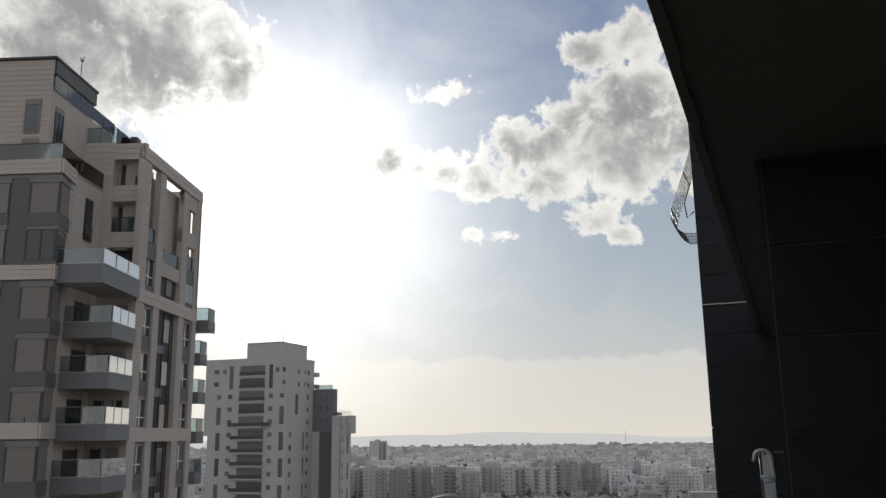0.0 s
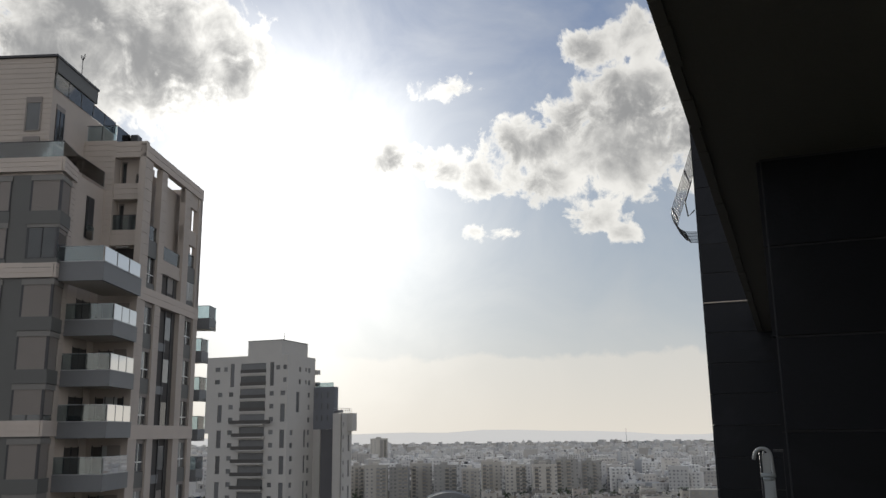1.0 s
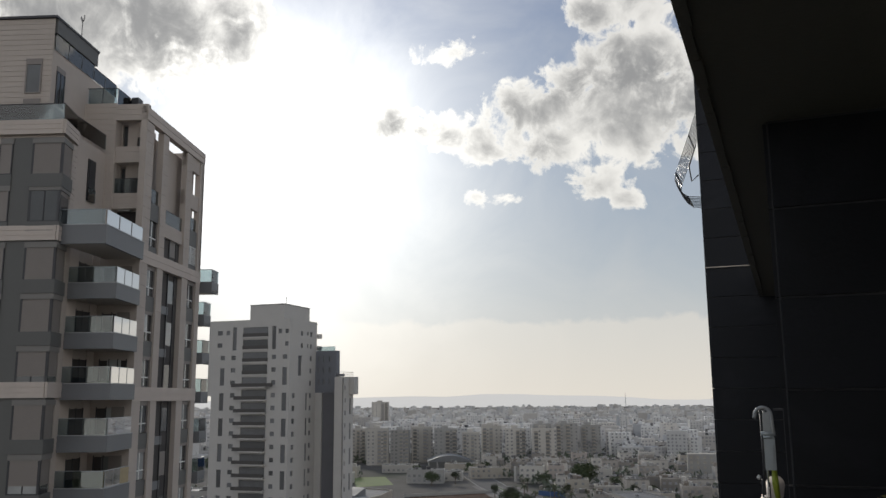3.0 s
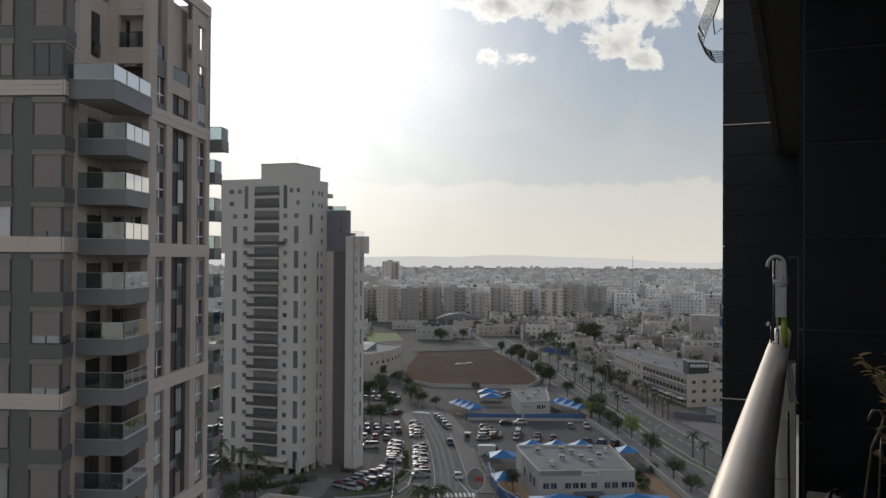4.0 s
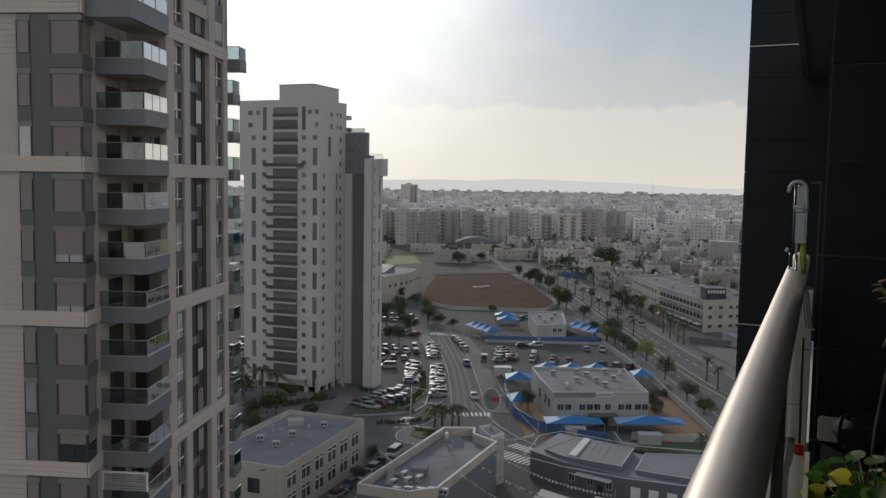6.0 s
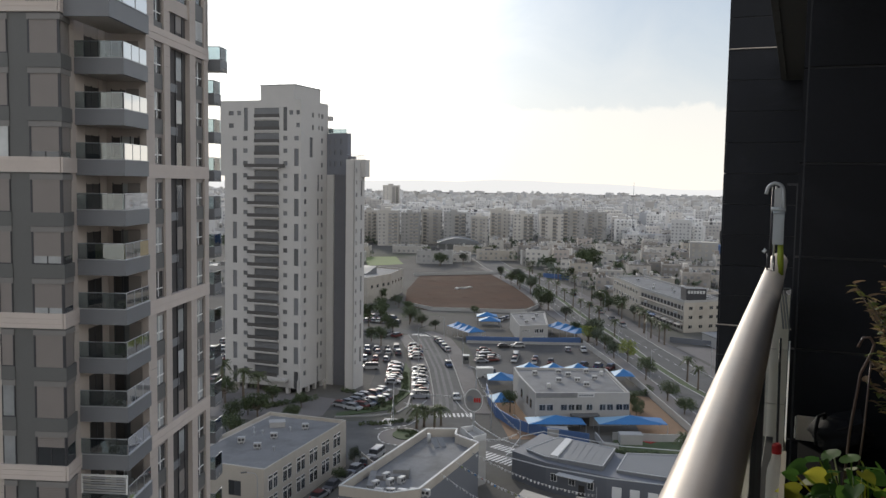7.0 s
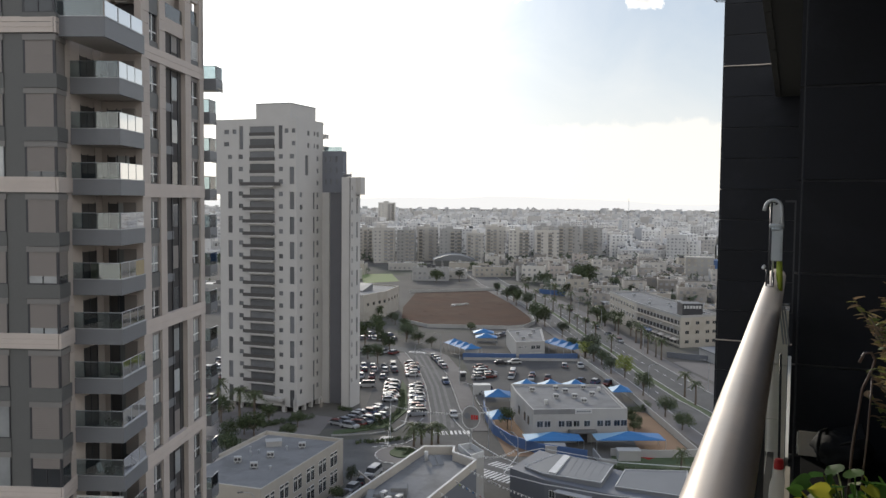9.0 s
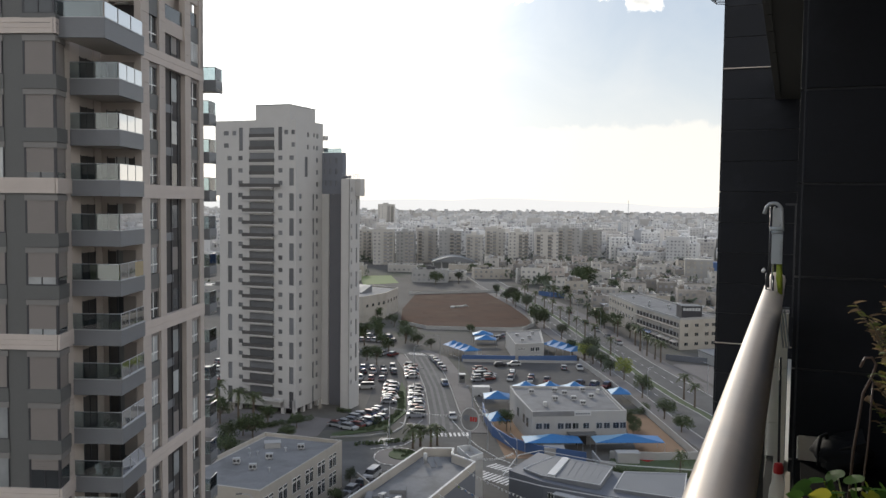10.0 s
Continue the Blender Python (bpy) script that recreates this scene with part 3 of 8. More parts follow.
# grey front: clad panels between the bands, lintels, windows
GROUPS = [(70.1, 64.45)] + [(b - 0.70, b - 9.2) for b in BANDS[::-1]]
for top, bottom in GROUPS:
    part("grey_cladding", Shape().prism(wrap(-6.35, 1.62, 0.0), bottom, top), GREY_CLAD, tower, "grey clad front panels")
for b in [71.0] + BANDS[::-1]:
    band = Shape()
    stone_face(band, -24, CORNER.x - 0.02, -6.6, b - 0.70, b + 0.22, 0.31, 0.30)
    ret = pose(CORNER.x, CORNER.y - 0.02, 0, 0, 0, math.degrees(math.atan2(FLANK.y, FLANK.x)))
    stone_face(band, -0.12, 2.55, 0.0, b - 0.70, b + 0.22, 0.31, 0.13, ret)
    part("stone_band", band, STONE_PALE, tower, "cream stone band")
for b in [71.0] + BANDS[::-1]:
    left = Shape()
    stone_face(left, -24, -6.4, -6.6, b - 9.2 if b < 70 else 64.45, b - 0.72, 0.36, 0.08)
    part("stone_cladding", left, STONE, tower)
    flank = Shape()
    stone_face(flank, 1.68, 2.55, 0.05, b - 9.2 if b < 70 else 64.45, b - 0.72, 0.36, 0.09, ret)
    part("stone_cladding", flank, STONE, tower)



def pane(parent, x0, x1, y, z0, z1, mat=PANE, name="pane", m=None, label=""):
    return part(name, Shape().box(x0, x1, y, y + 0.04, z0, z1, m), mat, parent, label)


rng = random.Random(4)
for k, L in enumerate([69.9] + LINTELS):
    if L < 30:
        continue
    closed = rng.random() < 0.72
    last = any(abs(L - (b - 7.21)) < 0.05 for b in BANDS)
    L += 0.14
    sill = L - 2.28
    low = sill + (0.0 if closed else rng.choice((0.5, 0.75, 1.3, 1.95)))
    # wide window that turns the corner
    w = part("window", Shape().prism(wrap(-4.25, 1.62, 0.10), L - 0.33, L), LINTEL, tower, "corner window under a grey lintel")
    sh = Shape()
    if low < L - 0.4:
        stone_face(sh, -4.12, CORNER.x - 0.10, -6.77, low, L - 0.33, 0.11, 0.02, None, 0.012)
        part("shutter", sh, SHUTTER, w, "closed brown-grey roller shutter" if closed else "half-raised brown-grey shutter")
    part("reveal", Shape().box(-4.25, -4.12, -6.80, -6.7, sill, L - 0.33), DARK_FRAME, w)
    flank_frame = pose(CORNER.x, CORNER.y, 0, 0, 0, math.degrees(math.atan2(FLANK.y, FLANK.x)))
    side_sh = Shape()
    stone_face(side_sh, 0.12, 1.45, -0.02, low if low < L - 0.4 else L - 0.6, L - 0.33, 0.11, 0.02, flank_frame, 0.012)
    part("side_shutter", side_sh, SHUTTER, w)
    part("corner_post", Shape().prism([(CORNER.x - 0.11, -6.80), (CORNER.x + 0.03, -6.80), (CORNER.x + 0.01, -6.62), (CORNER.x - 0.10, -6.62)], sill, L - 0.33), DARK_FRAME, w)
    if not closed:
        pane(w, -4.12, CORNER.x - 0.10, -6.785, sill, min(low, L - 0.34), rng.choice((PANE, CURTAINED)))
        pane(w, 0.12, 1.45, -0.035, sill, min(low, L - 0.6), PANE, "side_pane", flank_frame)
        part("window_frame", Shape().box(-3.30, -3.23, -6.82, -6.77, sill, low).box(-4.12, CORNER.x - 0.1, -6.82, -6.77, sill, sill + 0.08), DARK_FRAME, w)
    if not last:
        part("sill", Shape().prism(wrap(-4.3, 1.66, 0.14), L - 3.13 + 0.02, sill), GREY_CLAD, w, "projecting grey spandrel")
    # narrow window
    w = part("window", Shape().box(-6.3, -5.45, -6.84, -6.7, L - 0.33, L), LINTEL, tower)
    pane(w, -6.27, -5.55, -6.79, sill, L - 0.33, rng.choice((SHUTTER, SHUTTER, CURTAINED)))
    part("window_frame", Shape().box(-6.33, -6.27, -6.82, -6.7, sill, L - 0.33).box(-5.55, -5.49, -6.82, -6.7, sill, L - 0.33).box(-6.27, -5.55, -6.82, -6.75, sill, sill + 0.06), DARK_FRAME, w)
    if not last:
        part("sill", Shape().box(-6.34, -5.45, -6.83, -6.7, L - 3.11, sill), GREY_CLAD, w)

# recess behind the balconies
for b in BANDS:
    part("stone_cladding", Shape().box(-2.9, -2.78, -4.15, -2.9, b - 9.4, b), STONE_PALE, tower)
    part("stone_cladding", Shape().box(-2.9, -2.78, -1.0, 0.0, b - 9.4, b), STONE_PALE, tower)


def balcony(parent, x0, x1, y0, y1, zb, zt, gl, over=0.0):
    """A balcony with a slab, a solid parapet on two sides and a glass balustrade above it."""
    b = part("balcony", Shape().prism([(x0, y0), (x1, y0 + 0.1), (x1 + over, y1), (x0, y1)], zb, zb + 0.22), SOFFIT, parent, "balcony with grey parapet and glass")
    p = Shape()
    p.prism([(x0, y0 - 0.14), (x1 + 0.1, y0 - 0.05), (x1 + 0.1, y0 + 0.12), (x0, y0 + 0.02)], zb - 0.05, zt)
    p.prism([(x1 - 0.06, y0 + 0.1), (x1 + 0.1, y0 + 0.1), (x1 + over + 0.1, y1), (x1 + over - 0.06, y1)], zb - 0.05, zt)
    part("parapet", p, GREY_PARAPET, b, "grey parapet")
    part("coping", Shape().prism([(x0, y0 - 0.17), (x1 + 0.14, y0 - 0.08), (x1 + over + 0.14, y1), (x1 + over - 0.08, y1), (x1 - 0.08, y0 + 0.14), (x0, y0 + 0.05)], zt, zt + 0.05), STEEL, b)
    part("glass_panel", Shape().box(x0, x1, y0 - 0.07, y0 - 0.05, zt + 0.05, zt + gl), RAIL_GLASS, b, "clear glass balustrade panel")
    n = 3
    for i in range(n):
        a, c = i / n, (i + 1) / n - 0.03
        q0 = (x1 + 0.02 + over * a, y0 + 0.1 + (y1 - y0 - 0.1) * a)
        q1 = (x1 + 0.02 + over * c, y0 + 0.1 + (y1 - y0 - 0.1) * c)
        part("glass_panel", Shape().prism([q0, q1, (q1[0] + 0.02, q1[1]), (q0[0] + 0.02, q0[1])], zt + 0.05, zt + gl), RAIL_GLASS, b, "clear glass balustrade panel")
        part("post", Shape().tube([(q0[0], q0[1], zt), (q0[0], q0[1], zt + gl)], 0.025, 6), STEEL, b)
    rail = Shape().tube([(x0, y0 - 0.06, zt + gl), (x1, y0 + 0.02, zt + gl), (x1 + over, y1, zt + gl)], 0.03, 6)
    part("handrail", rail, STEEL, b)
    return b


for k, L in enumerate(LINTELS):
    if L < 30:
        continue
    zb, zt = L - 2.98, L - 2.05
    if k == 0:
        balcony(tower, -2.40, 0.40, -6.2, -0.05, 63.5, 64.62, 0.98, -0.25)
        continue
    balcony(tower, -2.72, 0.32, -4.2, -0.05, zb, zt, 1.04, -0.25)
    # room behind: its unlit dark is painted on a flat panel
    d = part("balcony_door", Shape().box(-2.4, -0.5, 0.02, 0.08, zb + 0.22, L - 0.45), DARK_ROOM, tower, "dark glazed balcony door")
    for x in (-2.4, -1.75, -1.15, -0.55):
        part("door_frame", Shape().box(x, x + 0.07, -0.03, 0.02, zb + 0.22, L - 0.35), DARK_FRAME, d)
    pane(d, -1.7 + rng.uniform(-0.3, 0.3), -0.9, -0.025, zb + 0.22, L - 0.4, rng.choice((PANE, CURTAINED)))
    if rng.random() < 0.6:
        part("shutter_box", Shape().box(-1.3, -0.45, -0.12, 0.0, L - 1.9, L - 0.35), SHUTTER, d)
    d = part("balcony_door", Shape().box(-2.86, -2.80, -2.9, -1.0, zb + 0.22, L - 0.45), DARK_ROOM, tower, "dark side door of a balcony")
    for y in (-2.9, -2.0, -1.07):
        part("door_frame", Shape().box(-2.82, -2.76, y, y + 0.07, zb + 0.22, L - 0.40), DARK_FRAME, d)

# framed side: stone columns and bands standing proud of recessed bays
SIDE = pose(0, 0, 0, 0, 0, 90)      # x back along the side, y towards the building's inside
frame_cols = [(0.0, 1.35), (3.1, 4.15), (8.0, 9.2), (11.1, 12.0)]
for a, b in frame_cols:
    c = Shape()
    stone_face(c, a, b, 0.45, 8, 73.4, 0.78, 0.45, SIDE)
    part("column", c, STONE, tower, "cream stone column")
for b in BANDS + [74.4]:
    c = Shape()
    stone_face(c, 0.0, 12.0, 0.42, b - 0.95, b, 0.48, 0.46, SIDE)
    part("stone_band", c, STONE_PALE, tower, "cream stone band")
fr = Shape()
stone_face(fr, -2.25, 0.0, 0.5, 73.42, 74.6, 0.4, 0.5)
part("roof_frame", fr, STONE, tower, "open stone frame round the roof terrace")
part("roof_frame", Shape().box(-4, 0, 11.5, 12.0, 73.4, 74.4).box(-1.5, -0.9, 11.5, 12.0, 64.3, 73.4).box(-0.45, 0, 11.5, 12.0, 64.3, 73.4), STONE, tower)
for L in [73.3, 70.1] + LINTELS:
    if L < 20:
        continue
    top = L > 65
    if not top or L < 68:
        for a, b in ((1.35, 3.1), (9.2, 11.1)):
            w = part("window", Shape().box(a, b, 0.12, 0.4, L - 3.2, L - 2.15, SIDE), GREY_CLAD, tower, "dark-framed window over a grey spandrel")
            pane(w, a + 0.1, b - 0.1, 0.25, L - 2.1, L - 0.3, rng.choice((PANE, CURTAINED, PANE)), "pane", SIDE)
            f = Shape()
            f.box(a, a + 0.1, 0.15, 0.3, L - 2.15, L - 0.2, SIDE).box(b - 0.1, b, 0.15, 0.3, L - 2.15, L - 0.2, SIDE).box(a, b, 0.15, 0.3, L - 0.3, L - 0.02, SIDE)
            part("window_frame", f, SHUTTER, w)
            part("mullion", Shape().box((a + b) / 2 - 0.04, (a + b) / 2 + 0.04, 0.2, 0.26, L - 2.1, L - 0.3, SIDE).box(a + 0.1, b - 0.1, 0.2, 0.26, L - 1.55, L - 1.47, SIDE), WHITE_FRAME, w)
            if rng.random() < 0.5:
                pane(w, a + 0.1, (a + b) / 2 - 0.04, 0.235, L - 1.47, L - 0.3, CURTAINED, "curtained_pane", SIDE)
        # deep bay drawn as a flat panel in the unlit-room dark
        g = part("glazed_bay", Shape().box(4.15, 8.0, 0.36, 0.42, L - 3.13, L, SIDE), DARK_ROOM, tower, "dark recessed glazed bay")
        for x in (4.6, 5.9, 7.2):
            part("glazing_bar", Shape().box(x, x + 0.09, 0.28, 0.36, L - 3.13, L, SIDE), DARK_FRAME, g)
        part("bay_spandrel", Shape().box(4.15, 6.2, 0.3, 0.36, L - 3.1, L - 2.5, SIDE), GREY_PARAPET, g)
        pane(g, 6.0, 7.15, 0.33, L - 2.2, L - 0.5, rng.choice((CURTAINED, PANE, SHUTTER)), "pane", SIDE)
# roof terraces inside the open frame
st = Shape()
stone_face(st, -4.6, -2.25, 0.06, 64.3, 74.7, 0.42, 0.06)
part("terrace_wall", st, STONE, tower)
part("terrace_wall", Shape().box(-4.6, -2.25, 0.06, 7.0, 64.3, 74.65), STONE, tower)
recess = part("terrace_wall", Shape().wall(1.8, 64.3, 73.9, [(0.08, 0.48, 71.65, 73.4), (1.15, 1.55, 71.6, 72.5), (0.06, 0.45, 68.25, 70.3), (0.78, 1.35, 68.3, 69.5), (1.45, 1.72, 72.95, 73.75)], 0.25, pose(-2.25, 1.0, 0)), STONE, tower)
for x0, x1, z0, z1 in ((-2.18, -1.76, 71.6, 73.42), (-1.11, -0.69, 71.55, 72.52), (-2.2, -1.79, 68.2, 70.32), (-1.48, -0.89, 68.25, 69.52)):
    w = part("window", Shape().box(x0, x1, 1.16, 1.2, z0, z1), PANE, recess)
    part("window_frame", Shape().box(x0, x0 + 0.06, 1.05, 1.16, z0, z1).box(x1 - 0.06, x1, 1.05, 1.16, z0, z1).box(x0 + 0.06, x1 - 0.06, 1.05, 1.16, z1 - 0.12, z1), SHUTTER, w)
for z0, z1 in ((70.4, 71.57), (67.1, 68.2)):
    st = Shape()
    stone_face(st, -2.25, -0.46, 0.3, z0, z1, 0.39, 0.1)
    part("terrace_parapet", st, STONE, tower)
    part("terrace_slab", Shape().box(-2.25, -0.46, 0.3, 1.0, z0, z0 + 0.25), SOFFIT, tower)
part("glass_panel", Shape().box(-2.2, -0.5, 0.24, 0.26, 68.2, 69.25), RAIL_GLASS, tower)
part("handrail", Shape().tube([(-2.2, 0.25, 69.25), (-0.5, 0.25, 69.25)], 0.025, 6), DARK_FRAME, tower)
# dark panel painted as the shade of the open recess
part("terrace_door", Shape().box(-2.2, -0.5, 0.92, 0.98, 64.9, 67.0), DARK_ROOM, tower)
part("ceiling_lamp", Shape().box(-1.9, -1.1, 0.4, 0.8, 66.98, 67.08), AC_WHITE, tower, "white ceiling panel")
w = part("window", Shape().box(-2.84, -2.78, -2.46, -1.42, 67.1, 69.95), DARK_FRAME, tower, "tall narrow side window")
pane(w, -2.77, -2.75, -2.36, 67.2, 69.85, PANE)
part("glass_panel", Shape().box(-2.72, -2.70, -2.46, -1.42, 67.1, 68.0), RAIL_GLASS, w)
inner = part("terrace_wall", Shape().wall(8.3, 64.3, 73.15, [(1.0, 1.45, 69.6, 71.9), (4.6, 5.05, 69.6, 71.9)], 0.22, pose(-0.9, 1.35, 0, 0, 0, 90)), STONE, tower)
for y0 in (2.35, 5.95):
    part("window", Shape().box(-1.06, -1.02, y0, y0 + 0.45, 69.6, 71.9), PANE, inner)
part("terrace_floor", Shape().box(-4, -0.2, 0.4, 11.8, 64.2, 64.4), SOFFIT, tower)
part("roof_beam", Shape().box(8.0, 11.6, 0.1, 0.4, 69.2, 70.4, SIDE), STONE, tower)
part("roof_beam", Shape().box(8.0, 11.6, 0.1, 0.4, 72.3, 73.45, SIDE), STONE, tower)
for a, b, z in ((1.37, 3.08, 67.85), (4.2, 7.9, 66.9), (9.25, 11.05, 67.45)):
    part("glass_panel", Shape().box(a, b, 0.2, 0.22, z, z + 1.05, SIDE), RAIL_GLASS, tower, "glass balustrade of the roof terrace")
    part("handrail", Shape().tube([(-0.21, a, z + 1.05), (-0.21, b, z + 1.05)], 0.025, 6), DARK_FRAME, tower)
part("terrace_spandrel", Shape().box(1.35, 3.1, 0.1, 0.35, 66.6, 67.85, SIDE), GREY_CLAD, tower)
part("terrace_spandrel", Shape().box(4.15, 8.0, 0.15, 0.35, 65.9, 66.9, SIDE), STONE, tower)
part("terrace_spandrel", Shape().box(9.2, 11.1, 0.1, 0.35, 66.2, 67.45, SIDE), GREY_CLAD, tower)
blinds = part("window_grille", Shape().box(9.25, 11.05, 0.12, 0.16, 66.05, 66.15, SIDE), WHITE_FRAME, tower, "white louvred blind")
for i in range(9):
    part("slat", Shape().box(9.25, 11.05, 0.12, 0.17, 64.7 + 0.15 * i, 64.78 + 0.15 * i, SIDE), WHITE_FRAME, blinds)
# penthouse and upper terraces
ph = Shape().box(-24, -4.55, -4.7, 4.4, 71.0, 76.8).box(-24, -4.8, -4.7, 1.1, 76.8, 78.0)
part("penthouse", ph, STONE, tower)
st = Shape()
stone_face(st, -24, -4.55, -4.7, 71.0, 78.95, 0.36, 0.06)
part("stone_cladding", st, STONE, tower)
part("penthouse_fascia", Shape().box(-24, -4.42, -4.62, 1.15, 77.95, 78.95), GREY_CLAD, tower, "dark grey roof fascia")
part("penthouse_fascia", Shape().box(-24, -4.36, -4.9, 1.25, 78.95, 79.1), DARK_FRAME, tower)
for i in range(5):
    part("glass_panel", Shape().box(-4.52, -4.50, -4.6 + 1.82 * i, -2.86 + 1.82 * i, 76.8, 77.92 if i < 3 else 77.75), RAIL_GLASS, tower)
    part("post", Shape().tube([(-4.51, -2.83 + 1.82 * i, 76.8), (-4.51, -2.83 + 1.82 * i, 77.92 if i < 3 else 77.75)], 0.035, 6), DARK_FRAME, tower)
part("handrail", Shape().tube([(-4.51, 0.9, 77.76), (-4.51, 4.45, 77.76)], 0.03, 6), DARK_FRAME, tower)
for x0, x1, z0, z1 in ((-6.27, -5.18, 73.75, 76.12), (-6.27, -5.15, 71.3, 73.37)):
    w = part("window", Shape().box(x0, x1, -4.84, -4.70, z1 - 0.4, z1), SHUTTER, tower, "tall window with brown shutter box")
    pane(w, x0 + 0.1, x1 - 0.1, -4.80, z0 + 0.06, z1 - 0.4, PANE)
    part("window_frame", Shape().box(x0, x0 + 0.1, -4.83, -4.7, z0, z1 - 0.4).box(x1 - 0.1, x1, -4.83, -4.7, z0, z1 - 0.4).box(x0 + 0.1, x1 - 0.1, -4.83, -4.7, z0, z0 + 0.06), SHUTTER, w)
w = part("window", Shape().box(-4.57, -4.50, -4.15, -3.05, 75.5, 75.85), SHUTTER, tower, "tall side window with dark frame")
part("window_frame", Shape().box(-4.57, -4.49, -4.15, -4.05, 73.2, 75.5).box(-4.57, -4.49, -3.15, -3.05, 73.2, 75.5).box(-4.57, -4.49, -3.64, -3.56, 73.2, 75.5), DARK_FRAME, w)
part("pane", Shape().box(-4.555, -4.52, -4.05, -3.15, 73.2, 75.5), PANE, w)
w = part("window", Shape().box(-4.57, -4.50, -4.15, -2.9, 71.2, 73.0), DARK_FRAME, tower)
part("glass_panel", Shape().box(-4.4, -3.4, 0.10, 0.12, 74.7, 75.85), RAIL_GLASS, tower)
part("glass_panel", Shape().box(-3.35, -2.32, 0.10, 0.12, 74.7, 75.85), RAIL_GLASS, tower)
part("glass_panel", Shape().box(-2.30, -2.28, 0.12, 3.0, 74.7, 75.85), RAIL_GLASS, tower)
part("handrail", Shape().tube([(-4.5, 0.11, 75.85), (-2.3, 0.11, 75.85), (-2.3, 4.4, 75.85)], 0.03, 6), DARK_FRAME, tower)
part("post", Shape().tube([(-3.37, 0.11, 74.7), (-3.37, 0.11, 75.85)], 0.035, 6), DARK_FRAME, tower)
part("glass_panel", Shape().box(-24, -2.45, -6.7, -6.68, 71.22, 72.3), RAIL_GLASS, tower)
part("glass_panel", Shape().prism([(-2.42, -6.7), (-2.84, -4.2), (-2.84, -0.1), (-2.86, -0.1), (-2.86, -4.2), (-2.44, -6.7)], 71.22, 72.3), RAIL_GLASS, tower)
part("handrail", Shape().tube([(-24, -6.7, 72.3), (-2.42, -6.7, 72.3), (-2.85, -4.2, 72.3), (-2.85, -0.1, 72.3)], 0.03, 6), DARK_FRAME, tower)
part("chimney", Shape().box(-2.2, -1.7, 2.2, 3.0, 74.5, 75.9), DARK_FRAME, tower)
ant = Shape().tube([(-5.5, 0.6, 79), (-5.5, 0.6, 81.5)], 0.03, 5).tube([(-5.5, 0.6, 81.2), (-5.62, 0.6, 81.4), (-5.62, 0.6, 81.6)], 0.035, 5).tube([(-5.5, 0.6, 81.2), (-5.38, 0.6, 81.4), (-5.38, 0.6, 81.7)], 0.035, 5)
part("antenna", ant, DARK_FRAME, tower, "thin roof antenna")
# balconies on the far corner
for k, L in enumerate([66.05] + LINTELS[1:]):
    if L < 22:
        continue
    out = 0.85 if k == 0 else 0.30
    L -= 0.3
    b = part("balcony", Shape().box(-2, out, 12.6, 14.2, L - 3.0, L - 2.8), SOFFIT, tower, "far corner balcony with glass")
    part("parapet", Shape().box(-2, out, 12.5, 12.62, L - 3.05, L - 2.12).box(out - 0.1, out, 12.62, 14.2, L - 3.05, L - 2.12), GREY_PARAPET, b)
    part("glass_panel", Shape().box(-2, out, 12.54, 12.56, L - 2.12, L - 1.1), RAIL_GLASS, b)
    part("glass_panel", Shape().box(out - 0.06, out - 0.04, 12.6, 14.2, L - 2.12, L - 1.1), RAIL_GLASS, b)
    part("handrail", Shape().tube([(-2, 12.55, L - 1.1), (out - 0.05, 12.55, L - 1.1), (out - 0.05, 14.2, L - 1.1)], 0.03, 6), STEEL, b)
    for x in (-1.1, -0.3, out - 0.05):
        part("post", Shape().tube([(x, 12.55, L - 2.2), (x, 12.55, L - 1.1)], 0.025, 5), DARK_FRAME, b)
part("wall", Shape().box(-24, -3.0, 11.9, 18, 0, 66), STONE, tower)

# ---------------------------------------------------------------- the far tower
T2 = pose(-38.5, 209, 0, 0, 0, -20.1)      # local: x along the front, y back, origin at the front's near corner
far_tower = thing("apartment_tower", T2, "slender pale grey apartment tower with dark balconies", "building")


def facade(name, parent, m, w, z0, z1, holes, mat, thick=0.3, glazing=PANE, label=""):
    glazing = TOWER_PANE
    wl = part(name, Shape().wall(w, z0, z1, holes, thick, m), mat, parent, label)
    for a, b, c, d in holes:
        pane(wl, a, b, 0.2, c, d, glazing, "window", m)
    return wl


S2 = 3.1
holes, cells = [], []
top = 73.3
for k in range(22):
    z = top - 2.3 - S2 * k
    if z < 4:
        break
    if k == 0:
        holes += [(0.4, 1.9, z - 1.0, z + 0.1), (3.0, 4.1, z - 1.0, z + 0.1), (4.95, 6.1, z - 4.9, z + 0.9), (16.4, 17.5, z - 4.9, z + 0.9), (18.1, 19.2, z - 1.0, z + 0.1), (20.1, 21.2, z - 1.0, z + 0.1)]
    elif k == 1:
        holes += [(0.4, 1.9, z - 1.0, z + 0.1), (20.1, 21.2, z - 1.0, z + 0.1)]
    else:
        holes += [(4.7, 6.0, z - 1.1, z), (16.4, 17.6, z - 1.1, z)]
        if k == 2:
            holes += [(1.5, 2.8, z - 1.1, z), (19.5, 20.8, z - 1.1, z)]
        elif k % 2 == 1:
            holes += [(1.5, 2.8, z - 4.3, z), (19.5, 20.8, z - 4.3, z)]
    cells.append((8.0, 15.2, z - 1.5, z + 0.75))
front = facade("wall", far_tower, pose(-22.3, 0, 0), 22.3, 3.6, top, [(a + 0.9, b + 0.9, c, d) for a, b, c, d in holes] + [(a + 0.9, b + 0.9, c, d) for a, b, c, d in cells], B2_WALL, 0.35, PANE)
